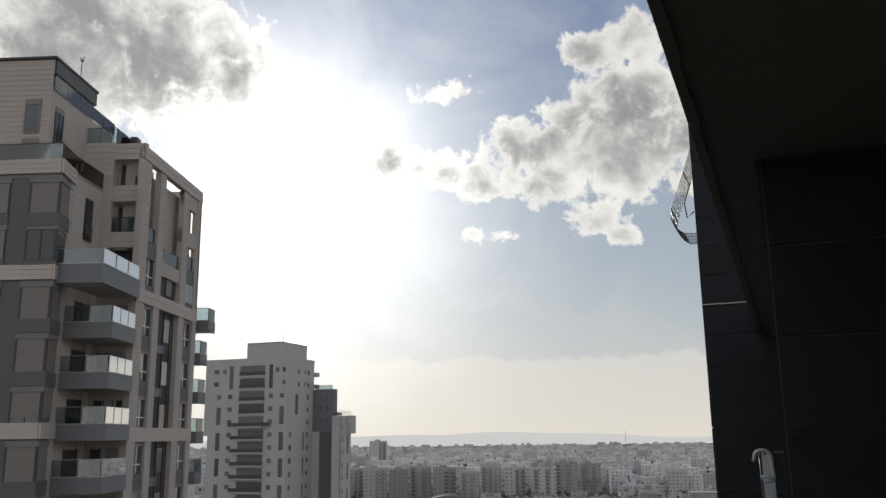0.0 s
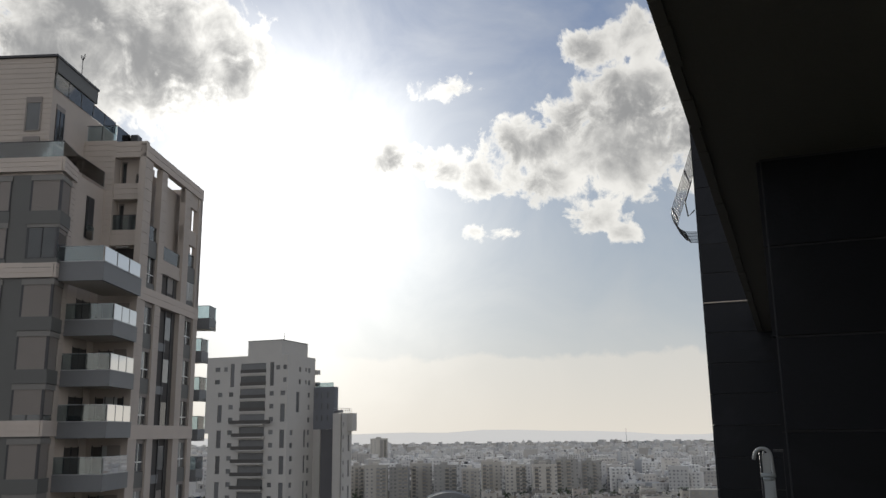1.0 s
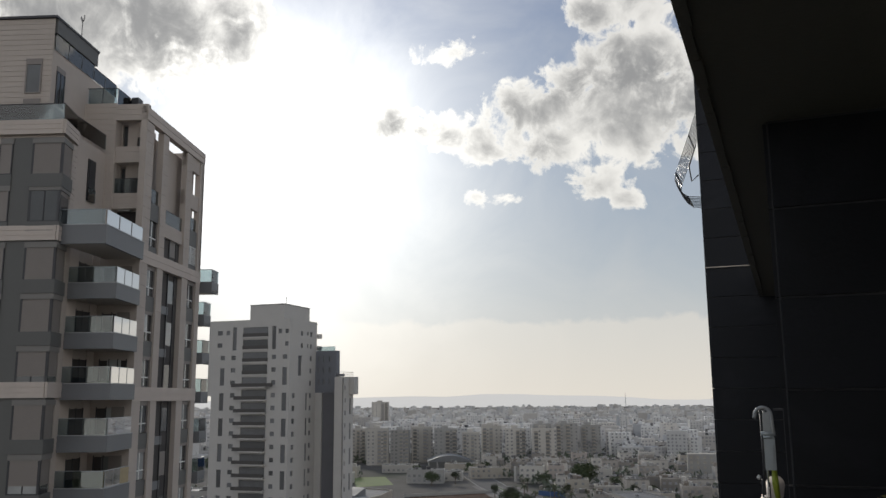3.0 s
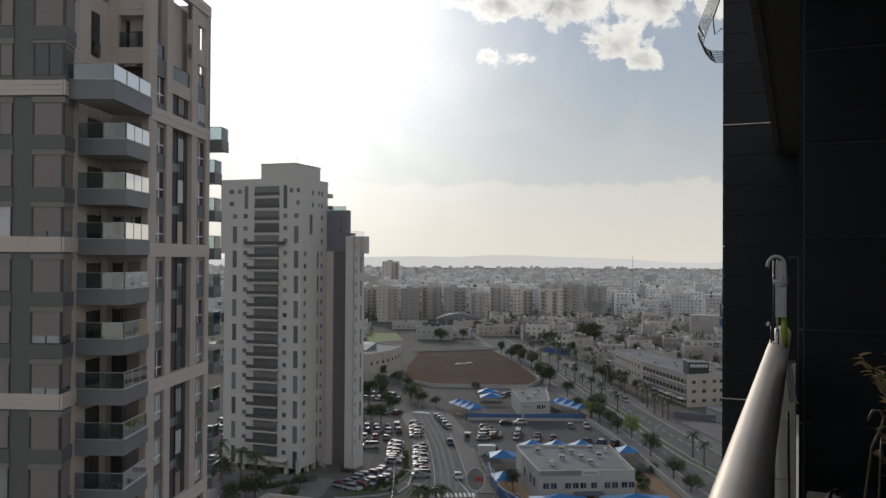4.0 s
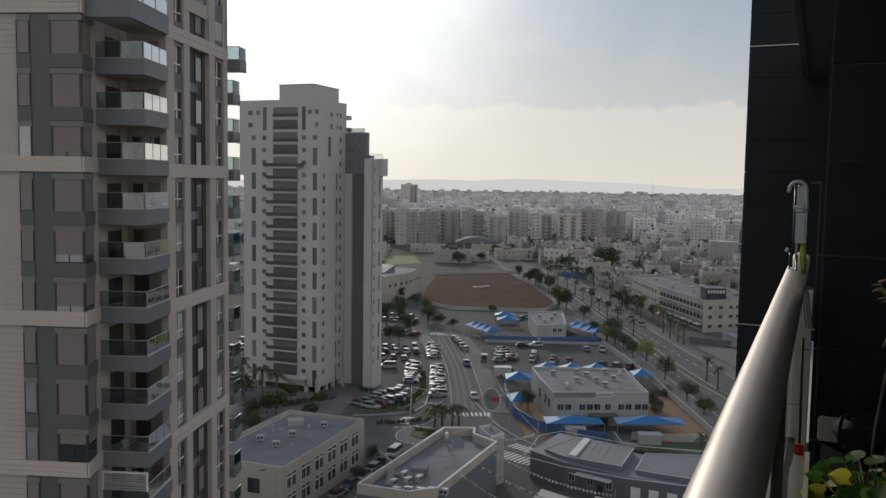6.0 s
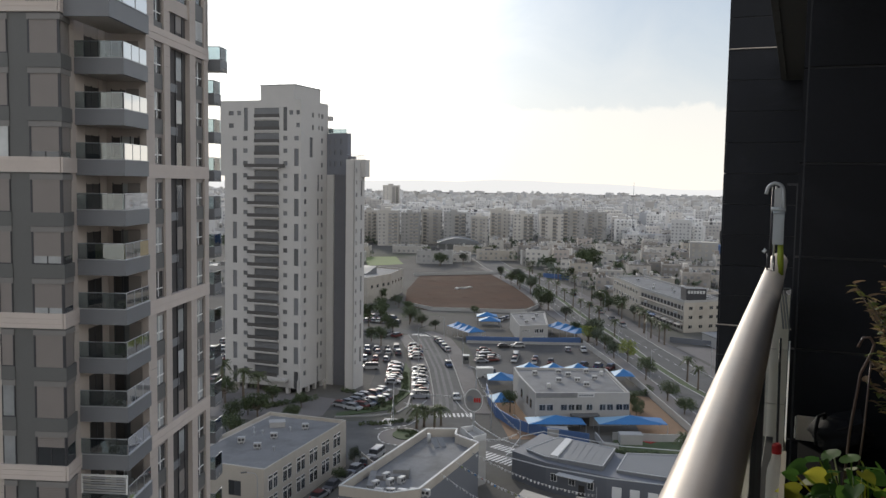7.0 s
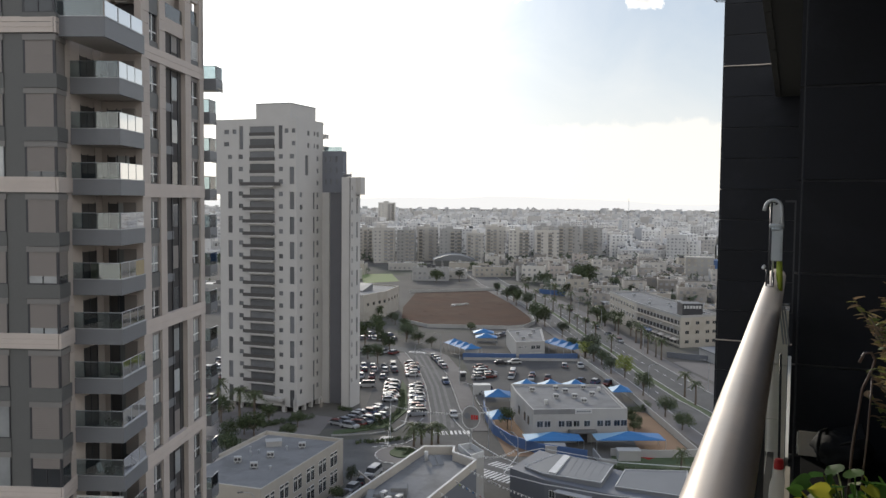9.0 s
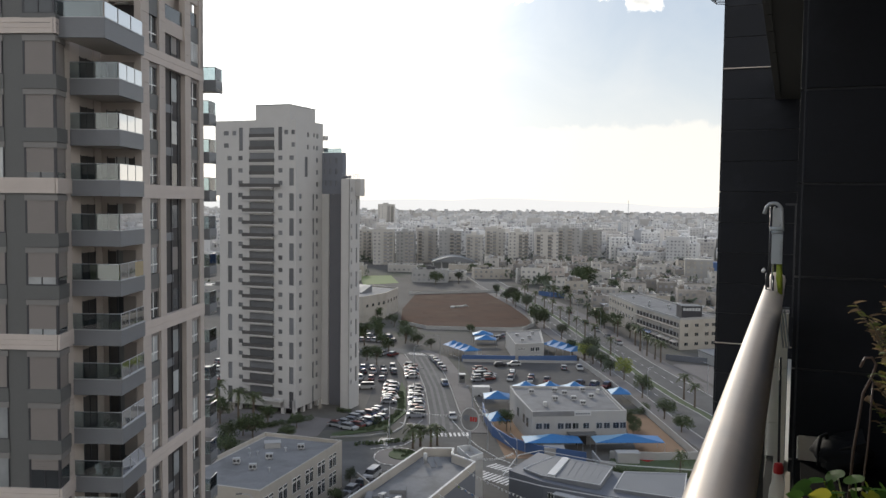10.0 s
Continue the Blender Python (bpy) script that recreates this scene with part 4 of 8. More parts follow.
for k, (a, b, c, d) in enumerate(cells):
    bal = part("balcony", Shape().box(-21.4 + a - 0.1, -21.4 + b + 0.1, -1.02 if k > 3 else -0.25, 0.3, c - 0.45, c - 0.12), B2_WALL, far_tower, "dark recessed balcony")
    # back of the recess is coloured dark for the shade inside it
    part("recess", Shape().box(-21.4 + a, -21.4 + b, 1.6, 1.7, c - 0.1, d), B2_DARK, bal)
    x0 = -21.4 + a - (1.6 if k > 4 else 0.0)
    par = Shape().box(x0 if k != 4 else x0 - 2.4, -21.4 + b + (0.1 if k != 4 else 2.2), -1.0 if k > 3 else -0.2, -0.85 if k > 3 else -0.05, c - 0.12, c + 0.75)
    part("parapet", par, B2_PARAPET, bal, "dark brown balcony parapet")
    pane(bal, -21.4 + a + rng.uniform(0.3, 3), -21.4 + a + rng.uniform(3.5, 6), 1.5, c, d - 0.4, rng.choice((PANE, CURTAINED, SHUTTER)), "balcony_door")
part("wall", Shape().box(-23.5, -22.3, 0.0, 12, 54.8, top), B2_WALL, far_tower)
part("wall", Shape().box(-22.3, -22.0, 0.35, 14, 3.6, top).box(-22.3, -0.36, 13.7, 14, 3.6, top).box(-22.3, 0, 0.36, 14, top - 0.3, top), B2_WALL, far_tower)
sh = []
for k in range(22):
    z = top - 2.4 - S2 * k
    if z < 5:
        break
    sh += [(10.1, 11.2, z - 1.2, z)]
    if k < 2:
        sh += [(5.4, 6.4, z - 1.2, z), (8.6, 9.3, z - 1.0, z)]
    if k == 2:
        sh += [(4.3, 5.9, z - 5.0, z)]
    if k >= 5:
        sh += [(1.6, 2.9, z - 1.2, z)]
        if k % 2 == 1:
            sh += [(8.3, 9.2, z - 4.2, z)]
facade("wall", far_tower, pose(0.012, 0.012, 0, 0, 0, 90), 13.7, 3.6, top, sh, B2_WALL, 0.35, PANE)
core = Shape().box(-11.8, -2.0, 0.4, 13.2, top - 0.2, 77.3)
part("roof_core", core, B2_WALL, far_tower, "pale rooftop plant room")
part("roof_edge", Shape().box(-11.9, -1.9, 0.3, 13.3, 77.3, 77.45), B2_DARK, far_tower)
part("parapet_edge", Shape().box(-23.5, 0.02, -0.01, 0.3, top, top + 0.35).box(-0.3, 0.02, 0.3, 13.7, top, top + 0.35), B2_WALL, far_tower)
part("antenna", Shape().tube([(-4.8, 6, 77), (-4.8, 6, 79.8)], 0.05, 5), DARK_FRAME, far_tower)
# ground floor: piers, and a dark block painted as the shade behind them
for x in (-22.3, -17.0, -9.0, -4.2, -0.9):
    part("pier", Shape().box(x, x + 0.9, 0, 0.9, 0, 3.6), B2_WALL, far_tower)
for y in (4, 7.5, 11):
    part("pier", Shape().box(-0.9, 0, y, y + 0.8, 0, 3.6), B2_WALL, far_tower)
part("lobby", Shape().box(-19.5, -2, 2.5, 13, 0, 3.6), DARK_ROOM, far_tower)
part("canopy", Shape().box(-9.3, -3.4, -1.6, 0.5, 3.3, 3.9), B2_WALL, far_tower, "entrance canopy")
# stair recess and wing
# set-back shaft, its shade put in as dark grey
part("stair_wall", Shape().box(2.0, 9.0, 13.75, 15.8, 0, 55.5), B2_DARK, far_tower, "set-back stair shaft coloured dark for its shade")
part("stair_wall", Shape().box(0.02, 2.0, 13.2, 15.8, 0, 55.5), B2_WALL, far_tower)
up = facade("upper_wall", far_tower, pose(0.02, 13.2, 0), 6.0, 55.5, 66.2, [(x, x + 0.6, z, z + 1.4) for x in (0.7, 2.2, 3.9) for z in (57.6, 60.6, 63.4)], B2_BLUE)
part("upper_wall", Shape().box(5.6, 6.02, 13.56, 15.2, 55.5, 66.2).box(0.04, 5.9, 13.58, 15.2, 65.8, 66.1), B2_BLUE, far_tower)
for z in (70.6, 67.5, 64.4):
    b = part("balcony", Shape().box(-0.6, 0.75, 13.72, 15.2, z - 1.1, z - 0.9), B2_WALL, far_tower, "small corner balcony")
    part("parapet", Shape().box(0.63, 0.75, 13.72, 15.2, z - 0.9, z).box(-0.6, 0.63, 13.72, 13.84, z - 0.9, z), B2_WALL, b)
part("ledge", Shape().box(6.02, 7.3, 13.6, 15.5, 59.6, 60.3), B2_DARK, far_tower)
part("roof_rail", Shape().box(0.4, 5.6, 13.4, 13.44, 66.2, 67.3), RAIL_GLASS, far_tower)
wh, wf = [], []
for k in range(17):
    z = 57.2 - S2 * k
    if z < 5:
        break
    wh += [(0.9, 1.6, z - 1.1, z)]
    wh += [(3.6, 4.5, z - 4.0, z)] if k % 2 == 1 else []
facade("wing_wall", far_tower, pose(9.6, 10.2, 0, 0, 0, 90), 5.8, 0, 59.4, wh, B2_WALL)
facade("wing_wall", far_tower, pose(7.2, 10.2, 0), 2.4, 0, 59.4, wf, B2_WALL)
part("wing_wall", Shape().box(7.2, 9.2, 10.56, 16.0, 59.1, 59.35).box(7.2, 7.5, 10.5, 16.0, 0, 59.4), B2_WALL, far_tower)
part("wing_bay", Shape().box(8.2, 11.0, 13.6, 16.0, 55.0, 59.45), B2_WALL, far_tower)
for i in range(6):
    part("roof_rail_post", Shape().tube([(9.5, 10.4 + 1.1 * i, 59.4), (9.5, 10.4 + 1.1 * i, 60.6)], 0.05, 5), STEEL, far_tower)
part("roof_rail", Shape().tube([(7.3, 10.3, 60.6), (9.5, 10.3, 60.6), (9.5, 15.9, 60.6)], 0.05, 5).tube([(7.3, 10.3, 60.1), (9.5, 10.3, 60.1), (9.5, 15.9, 60.1)], 0.03, 5), STEEL, far_tower)

# ---------------------------------------------------------------- the balcony with the camera
BALCONY = pose(0, 0, 54, 0, 0, 68)      # local: x along the railing, y outwards over the railing, z from eye height
FLOOR_Z, CEIL_Z = -1.45, 1.0
BLACK_TILE = material("black_granite", (0.0095, 0.0105, 0.0140), 0.5, vary=0.45, scale=3.0, grain=60, bump=0.06, jitter=0.2, stain=(0.021, 0.0225, 0.028), spec=0.23)
JOINT = material("grey_joint", (0.055, 0.055, 0.058), 0.9, vary=0.2, grain=40, bump=0.1)
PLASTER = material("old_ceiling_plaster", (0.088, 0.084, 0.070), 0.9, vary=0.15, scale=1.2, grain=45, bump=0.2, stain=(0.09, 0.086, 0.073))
BEIGE_TILE = material("beige_tile", (0.80, 0.75, 0.63), 0.5, vary=0.1, scale=3, grain=40, bump=0.03, jitter=0.1)
RAIL_METAL = material("worn_steel_rail", (0.53, 0.455, 0.385), 0.40, metal=0.3, vary=0.14, scale=7, grain=60, bump=0.012, stain=(0.43, 0.39, 0.345), spec=0.4)
POST_DARK = material("dark_post", (0.035, 0.035, 0.035), 0.5, metal=0.4, vary=0.2, grain=40, bump=0.02)
CLEAR = glass("railing_glass", (0.92, 0.95, 0.92), 0.04, 0.95)
GREY_PLASTIC = material("grey_plastic", (0.42, 0.45, 0.45), 0.45, vary=0.1, scale=15, grain=80, bump=0.03)
PALE_METAL = material("pale_metal", (0.42, 0.43, 0.42), 0.5, metal=0.1, vary=0.1, scale=10, grain=80, bump=0.02)
LIME = material("lime_plastic", (0.30, 0.36, 0.03), 0.5, vary=0.1, scale=12, grain=80, bump=0.02)
BLACK_PLASTIC = material("black_plastic", (0.012, 0.012, 0.013), 0.75, spec=0.15, vary=0.2, scale=8, grain=90, bump=0.05)
PAPER = material("paper", (0.60, 0.56, 0.50), 0.85, vary=0.06, scale=10, grain=90, bump=0.03)
RED_CAP = material("red_cap", (0.55, 0.02, 0.025), 0.35, vary=0.08, scale=20, grain=90, bump=0.0)
MILKY = material("white_bottle_plastic", (0.8, 0.78, 0.75), 0.35, vary=0.05, scale=15, grain=80, bump=0.0)
milk = MILKY.node_tree
through_light = milk.nodes.new("ShaderNodeBsdfTranslucent")
through_light.inputs[0].default_value = (0.85, 0.83, 0.80, 1)
milk_mix = milk.nodes.new("ShaderNodeMixShader")
milk_mix.inputs[0].default_value = 0.5
milk.links.new(milk.nodes["Principled BSDF"].outputs[0], milk_mix.inputs[1])
milk.links.new(through_light.outputs[0], milk_mix.inputs[2])
milk.links.new(milk_mix.outputs[0], milk.nodes["Material Output"].inputs[0])
BROWN_WIRE = material("brown_wire", (0.12, 0.075, 0.055), 0.55, vary=0.25, scale=20, grain=90, bump=0.1)
CLAY = material("terracotta_pot", (0.45, 0.40, 0.33), 0.8, vary=0.12, scale=12, grain=70, bump=0.1)


def leaf_material(name, colours):
    m = paint_choice(name, colours, 0.55, island=True)
    t = m.node_tree
    p = t.nodes["Principled BSDF"]
    thin = t.nodes.new("ShaderNodeBsdfTranslucent")
    mix = t.nodes.new("ShaderNodeMixShader")
    mix.inputs[0].default_value = 0.6
    t.links.new(p.inputs["Base Color"].links[0].from_socket, thin.inputs[0])
    t.links.new(p.outputs[0], mix.inputs[1])
    t.links.new(thin.outputs[0], mix.inputs[2])
    t.links.new(mix.outputs[0], t.nodes["Material Output"].inputs[0])
    return m


# yellow-greens put backlight into the leaf colour; cream is variegation
POTHOS = leaf_material("pothos_leaves", [(0.07, 0.16, 0.03), (0.32, 0.42, 0.045), (0.05, 0.12, 0.03), (0.62, 0.64, 0.40), (0.11, 0.22, 0.04), (0.50, 0.48, 0.06), (0.08, 0.18, 0.035), (0.14, 0.27, 0.045)])
BUSH = leaf_material("bush_leaves", [(0.26, 0.24, 0.08), (0.36, 0.25, 0.14), (0.16, 0.20, 0.06), (0.44, 0.34, 0.16), (0.22, 0.15, 0.09)])

# floor colour is assumed, kept pale to bounce light onto the handrail
solid("balcony_floor", Shape().box(-3.5, 8.6, -3.2, 0.16, FLOOR_Z - 0.25, FLOOR_Z), BEIGE_TILE, BALCONY, "beige tiled balcony floor", "floor", "", "structure")
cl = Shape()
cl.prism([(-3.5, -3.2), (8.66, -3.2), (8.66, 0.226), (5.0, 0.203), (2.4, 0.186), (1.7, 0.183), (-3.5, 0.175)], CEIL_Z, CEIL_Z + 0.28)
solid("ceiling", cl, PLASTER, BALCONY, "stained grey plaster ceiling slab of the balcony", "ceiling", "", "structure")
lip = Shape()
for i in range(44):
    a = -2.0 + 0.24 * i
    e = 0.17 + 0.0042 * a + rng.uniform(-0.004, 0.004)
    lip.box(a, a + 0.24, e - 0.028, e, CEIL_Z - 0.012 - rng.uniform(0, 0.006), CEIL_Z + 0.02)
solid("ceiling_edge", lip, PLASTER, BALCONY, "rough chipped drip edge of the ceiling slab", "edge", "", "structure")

# black stone wall across the balcony, built of tiles over a grey joint bed
wall_across = solid("wall_east", Shape().box(3.02, 3.3, -3.2, 0.0, FLOOR_Z, CEIL_Z), JOINT, BALCONY, "black polished stone wall with thin joints", "wall", "", "structure")
wall_return = solid("wall_return", Shape().box(3.3, 8.6, -0.4, -0.02, FLOOR_Z, CEIL_Z), JOINT, BALCONY, "black stone wall end beyond the corner", "wall", "", "structure")
# two unseen walls added: a pale one brightens the rail, a dark one dims the ceiling
solid("wall_house_unseen", Shape().box(-3.5, 3.0, -3.4, -3.2, FLOOR_Z, CEIL_Z), STONE_PALE, BALCONY, "unseen pale house wall added to throw light on the handrail", "wall", "", "structure")
solid("wall_back", Shape().box(-3.7, -3.5, -3.4, 0.1, FLOOR_Z, CEIL_Z), BLACK_TILE, BALCONY, "unseen dark end wall added to keep the balcony dim", "wall", "", "structure")
fin = solid("wall_fin", Shape().box(8.72, 9.5, -0.8, 0.70, -48, 12), JOINT, BALCONY, "projecting black stone fin wall of the building", "wall", "", "structure")
solid("wall_own_building", Shape().box(8.75, 22, -8, -0.8, -54, 12), B2_DARK, BALCONY, "dark outer wall of the building", "wall", "", "structure")


def tile_mesh(w, h, d=0.007, g=0.005, bev=0.002):
    """One stone tile: face towards -x, edges eased."""
    a, b = w / 2 - g / 2, h / 2 - g / 2
    s = Shape()
    vs = [(0, -a, -b), (0, a, -b), (0, a, b), (0, -a, b), (-d, -a + bev, -b + bev), (-d, a - bev, -b + bev), (-d, a - bev, b - bev), (-d, -a + bev, b - bev)]
    s.add(vs, [(4, 7, 6, 5), (0, 4, 5, 1), (1, 5, 6, 2), (2, 6, 7, 3), (3, 7, 4, 0)])
    return s.mesh("tile", BLACK_TILE)


TILE_H = 0.306
tile_a = tile_mesh(0.6, TILE_H)
for r in range(8):
    for c in range(5):
        t = new("tile", tile_a)
        t.parent = wall_across
        t.matrix_basis = pose(3.02 - rng.uniform(0, 0.0015), -0.302 - 0.6 * c, CEIL_Z - 0.155 - TILE_H * r - 0.004)
edge_tile = Shape().box(0, 0.27, 0.0, 0.012, -TILE_H / 2 + 0.003, TILE_H / 2 - 0.003).mesh("edge_tile", BLACK_TILE)
for r in range(8):
    t = new("edge_tile", edge_tile)
    t.parent = wall_across
    t.matrix_basis = pose(3.02, 0.0, CEIL_Z - 0.155 - TILE_H * r - 0.004)
tile_b = tile_mesh(0.70, 0.297)
tile_c = tile_mesh(0.80, 0.297)
edge_b = Shape().box(0, 0.78, 0.0, 0.015, -0.146, 0.146).mesh("edge_tile", BLACK_TILE)
for r in range(-10, 22):
    z = 1.317 - 0.149 - 0.2972 * r
    for me, y in ((tile_b, 0.35), (tile_c, -0.4)):
        t = new("tile", me)
        t.parent = fin
        t.matrix_basis = pose(8.72 - rng.uniform(0, 0.004), y, z)
    t = new("edge_tile", edge_b)
    t.parent = fin
    t.matrix_basis = pose(8.72, 0.70, z)
for z in (1.317, -1.355):
    part("metal_strip", Shape().box(8.69, 8.72, -0.4, 0.715, z - 0.004, z + 0.004), RAIL_METAL, fin, "thin dull metal joint strip")

# wire cage on the fin
cage = thing("wire_cage", BALCONY, "rounded black wire cage fixed to the fin wall", "cage")
for i in range(8):
    o = 0.075 * i
    prof = [(8.75 + o, 0.715, 2.96), (8.75 + o, 0.80, 2.72), (8.75 + o, 0.95, 2.33), (8.75 + o, 0.962, 2.26), (8.75 + o, 0.94, 2.18), (8.75 + o, 0.89, 2.11), (8.75 + o, 0.84, 2.07), (8.75 + o, 0.715, 2.055)]
    part("wire", Shape().tube(prof, 0.0045, 5), DARK_FRAME, cage, "", True)
for y, z in ((0.80, 2.72), (0.95, 2.33), (0.84, 2.07)):
    part("cross_wire", Shape().tube([(8.74, y, z), (9.29, y, z)], 0.007, 5), DARK_FRAME, cage, "", True)
part("cable_loop", Shape().tube([(8.8, 0.74, 2.62), (8.8, 0.82, 2.4), (8.8, 0.80, 2.24), (8.8, 0.73, 2.3)], 0.008, 5), DARK_FRAME, cage, "", True)

# railing
railing = thing("railing", BALCONY, "balcony railing with thick worn steel handrail over glass", "railing")
rail_pts = [(-3.4 + 0.5 * i, 0.093, -0.372) for i in range(15)] + [(4.1, 0.093, -0.372), (4.55, 0.093, -0.372)]
part("handrail", Shape().tube(rail_pts, 0.043, 40), RAIL_METAL, railing, "thick worn steel handrail", True)
for a, b in ((-3.2, -1.6), (-1.57, 0.2), (0.23, 1.9), (1.93, 3.55), (3.6, 4.85)):
    part("glass_panel", Shape().box(a, b, 0.122, 0.132, FLOOR_Z + 0.1, -0.40), CLEAR, railing, "clear glass railing panel")
for s in (-1.585, 0.215, 1.915, 3.575):
    part("post", Shape().box(s - 0.014, s + 0.014, 0.100, 0.140, FLOOR_Z, -0.40), POST_DARK, railing, "dark metal post")
part("bottom_rail", Shape().box(-3.4, 4.85, 0.085, 0.12, FLOOR_Z + 0.06, FLOOR_Z + 0.1), POST_DARK, railing)
for o in railing.children:
    if o.name.startswith("glass_panel"):
        o.visible_shadow = False

# low pier of beige tiles behind the post
pier = solid("low_pier", Shape().box(4.9, 5.15, 0.03, 0.185, FLOOR_Z, -0.575), JOINT, BALCONY, "low beige tiled pier beside the railing", "pier", "", "structure")
bt = Shape().box(-0.018, 0, -0.076, 0.076, -0.148, 0.148).mesh("tile", BEIGE_TILE)
for r in range(3):
    t = new("tile", bt)
    t.parent, t.matrix_basis = pier, pose(4.9, 0.108, -0.575 - 0.15 - 0.3 * r)

# cleaning tools hung at the end of the railing
tool = thing("cleaning_pole", BALCONY, "grey cleaning pole with curved handle hooked on the railing", "pole")
arc = [(3.55, 0.129, -0.03)] + [(3.55, 0.095 + 0.03 * math.cos(a), -0.018 + 0.03 * math.sin(a)) for a in [math.pi * i / 10 for i in range(11)]] + [(3.55, 0.063, -0.06), (3.55, 0.060, -0.095)]
part("handle", Shape().tube(arc, 0.007, 10), PALE_METAL, tool, "curved pale metal handle", True)
part("rod", Shape().tube([(3.55, 0.104, -0.0), (3.56, 0.104, -0.16), (3.56, 0.106, -0.32)], 0.004, 8), DARK_FRAME, tool, "", True)
part("rod", Shape().tube([(3.57, 0.092, -0.0), (3.57, 0.092, -0.34)], 0.004, 8), PALE_METAL, tool, "", True)
part("blade", Shape().prism([(3.548, 0.07), (3.552, 0.07), (3.552, 0.098), (3.548, 0.098)], -0.08, [0.0, 0.0, -0.012, -0.012]), PALE_METAL, tool, "thin pale blade")
part("clamp", Shape().tube([(3.55, 0.108, -0.087), (3.55, 0.054, -0.089)], 0.008, 12).box(3.54, 3.57, 0.06, 0.1, -0.108, -0.096), GREY_PLASTIC, tool, "grey plastic clamp", True)
part("blade_cover", Shape().prism([(3.54, 0.058), (3.57, 0.058), (3.57, 0.098), (3.54, 0.098)], -0.225, -0.102).prism([(3.535, 0.066), (3.54, 0.066), (3.54, 0.09), (3.535, 0.09)], -0.21, -0.13), GREY_PLASTIC, tool, "pale grey plastic cover")
part("grip", Shape().tube([(3.56, 0.068, -0.22), (3.56, 0.066, -0.28), (3.56, 0.060, -0.345)], [0.010, 0.013, 0.009], 12), LIME, tool, "lime green grip", True)
part("bolt", Shape().tube([(3.5, 0.128, -0.245), (3.5, 0.118, -0.252)], 0.008, 8), WHITE_FRAME, tool, "", True)
part("frame_wire", Shape().tube([(3.54, 0.112, -0.26), (3.54, 0.113, -0.325), (3.54, 0.088, -0.328), (3.54, 0.088, -0.27)], 0.004, 6), DARK_FRAME, tool, "", True)
rack = thing("folding_rack", BALCONY, "thin steel folding clothes rack leaning by the railing", "rack")
part("crossbar", Shape().tube([(3.55, 0.072, -0.398), (3.55, 0.024, -0.397)], 0.005, 8), STEEL, rack, "", True)
for i, y in enumerate((0.064, 0.054, 0.044)):
    part("rod", Shape().tube([(3.55, y, -0.40), (3.56, y - 0.022, -0.555)], 0.0035, 6), STEEL, rack, "", True)
part("rod", Shape().tube([(3.6, 0.052, -0.6), (3.6, 0.040, FLOOR_Z)], 0.005, 6), POST_DARK, rack, "", True)
plaque = solid("wall_bracket", Shape().box(3.3, 3.34, 0.012, 0.05, 0.004, 0.012).box(3.3, 3.31, 0.012, 0.018, -0.4, 0.01), DARK_FRAME, BALCONY, "thin dark metal bracket on the wall edge", "bracket")


def lathe(s, x, y, rings, n=20, sx=1.0, sy=1.0):
    vs, fs = [], []
    for z, r in rings:
        for k in range(n):
            a = 2 * math.pi * k / n
            vs.append((x + r * sx * math.cos(a), y + r * sy * math.sin(a), z))
    for i in range(len(rings) - 1):
        for k in range(n):
            fs.append((i * n + k, i * n + (k + 1) % n, (i + 1) * n + (k + 1) % n, (i + 1) * n + k))
    fs += [tuple(range(n))[::-1], tuple(range((len(rings) - 1) * n, len(rings) * n))]
    return s.add(vs, fs)


SILL_Z = -1.29
sill = solid("low_shelf", Shape().box(2.2, 3.75, -0.10, 0.075, SILL_Z - 0.03, SILL_Z).box(2.25, 2.29, -0.06, 0.05, FLOOR_Z, SILL_Z - 0.03).box(3.6, 3.64, -0.02, 0.05, FLOOR_Z, SILL_Z - 0.03), BEIGE_TILE, BALCONY, "low pale shelf beside the glass railing", "shelf")
bottle = thing("bleach_bottle", BALCONY, "white plastic cleaner bottle with red cap on a low shelf", "bottle")
body = Shape()
lathe(body, 3.5, 0.045, [(SILL_Z, 0.033), (SILL_Z + 0.01, 0.036), (SILL_Z + 0.15, 0.036), (SILL_Z + 0.19, 0.033), (SILL_Z + 0.225, 0.022), (SILL_Z + 0.245, 0.0155), (SILL_Z + 0.258, 0.0155)], 24, 1.0, 0.95)
part("body", body, MILKY, bottle, "white plastic body", True)
part("grip", Shape().tube([(3.47, 0.02, SILL_Z + 0.235), (3.465, 0.004, SILL_Z + 0.215), (3.465, 0.004, SILL_Z + 0.16), (3.47, 0.014, SILL_Z + 0.13)], 0.008, 10), MILKY, bottle, "", True)
part("cap", lathe(Shape(), 3.5, 0.045, [(SILL_Z + 0.252, 0.0175), (SILL_Z + 0.256, 0.0185), (SILL_Z + 0.288, 0.0165), (SILL_Z + 0.291, 0.014)], 20), RED_CAP, bottle, "red screw cap", True)
cap_ribs = Shape()
for k in range(16):
    a = 2 * math.pi * k / 16
    cap_ribs.tube([(3.5 + 0.0178 * math.cos(a), 0.045 + 0.0178 * math.sin(a), SILL_Z + 0.257), (3.5 + 0.0168 * math.cos(a), 0.045 + 0.0168 * math.sin(a), SILL_Z + 0.284)], 0.0013, 4)
part("cap_ribs", cap_ribs, RED_CAP, bottle)

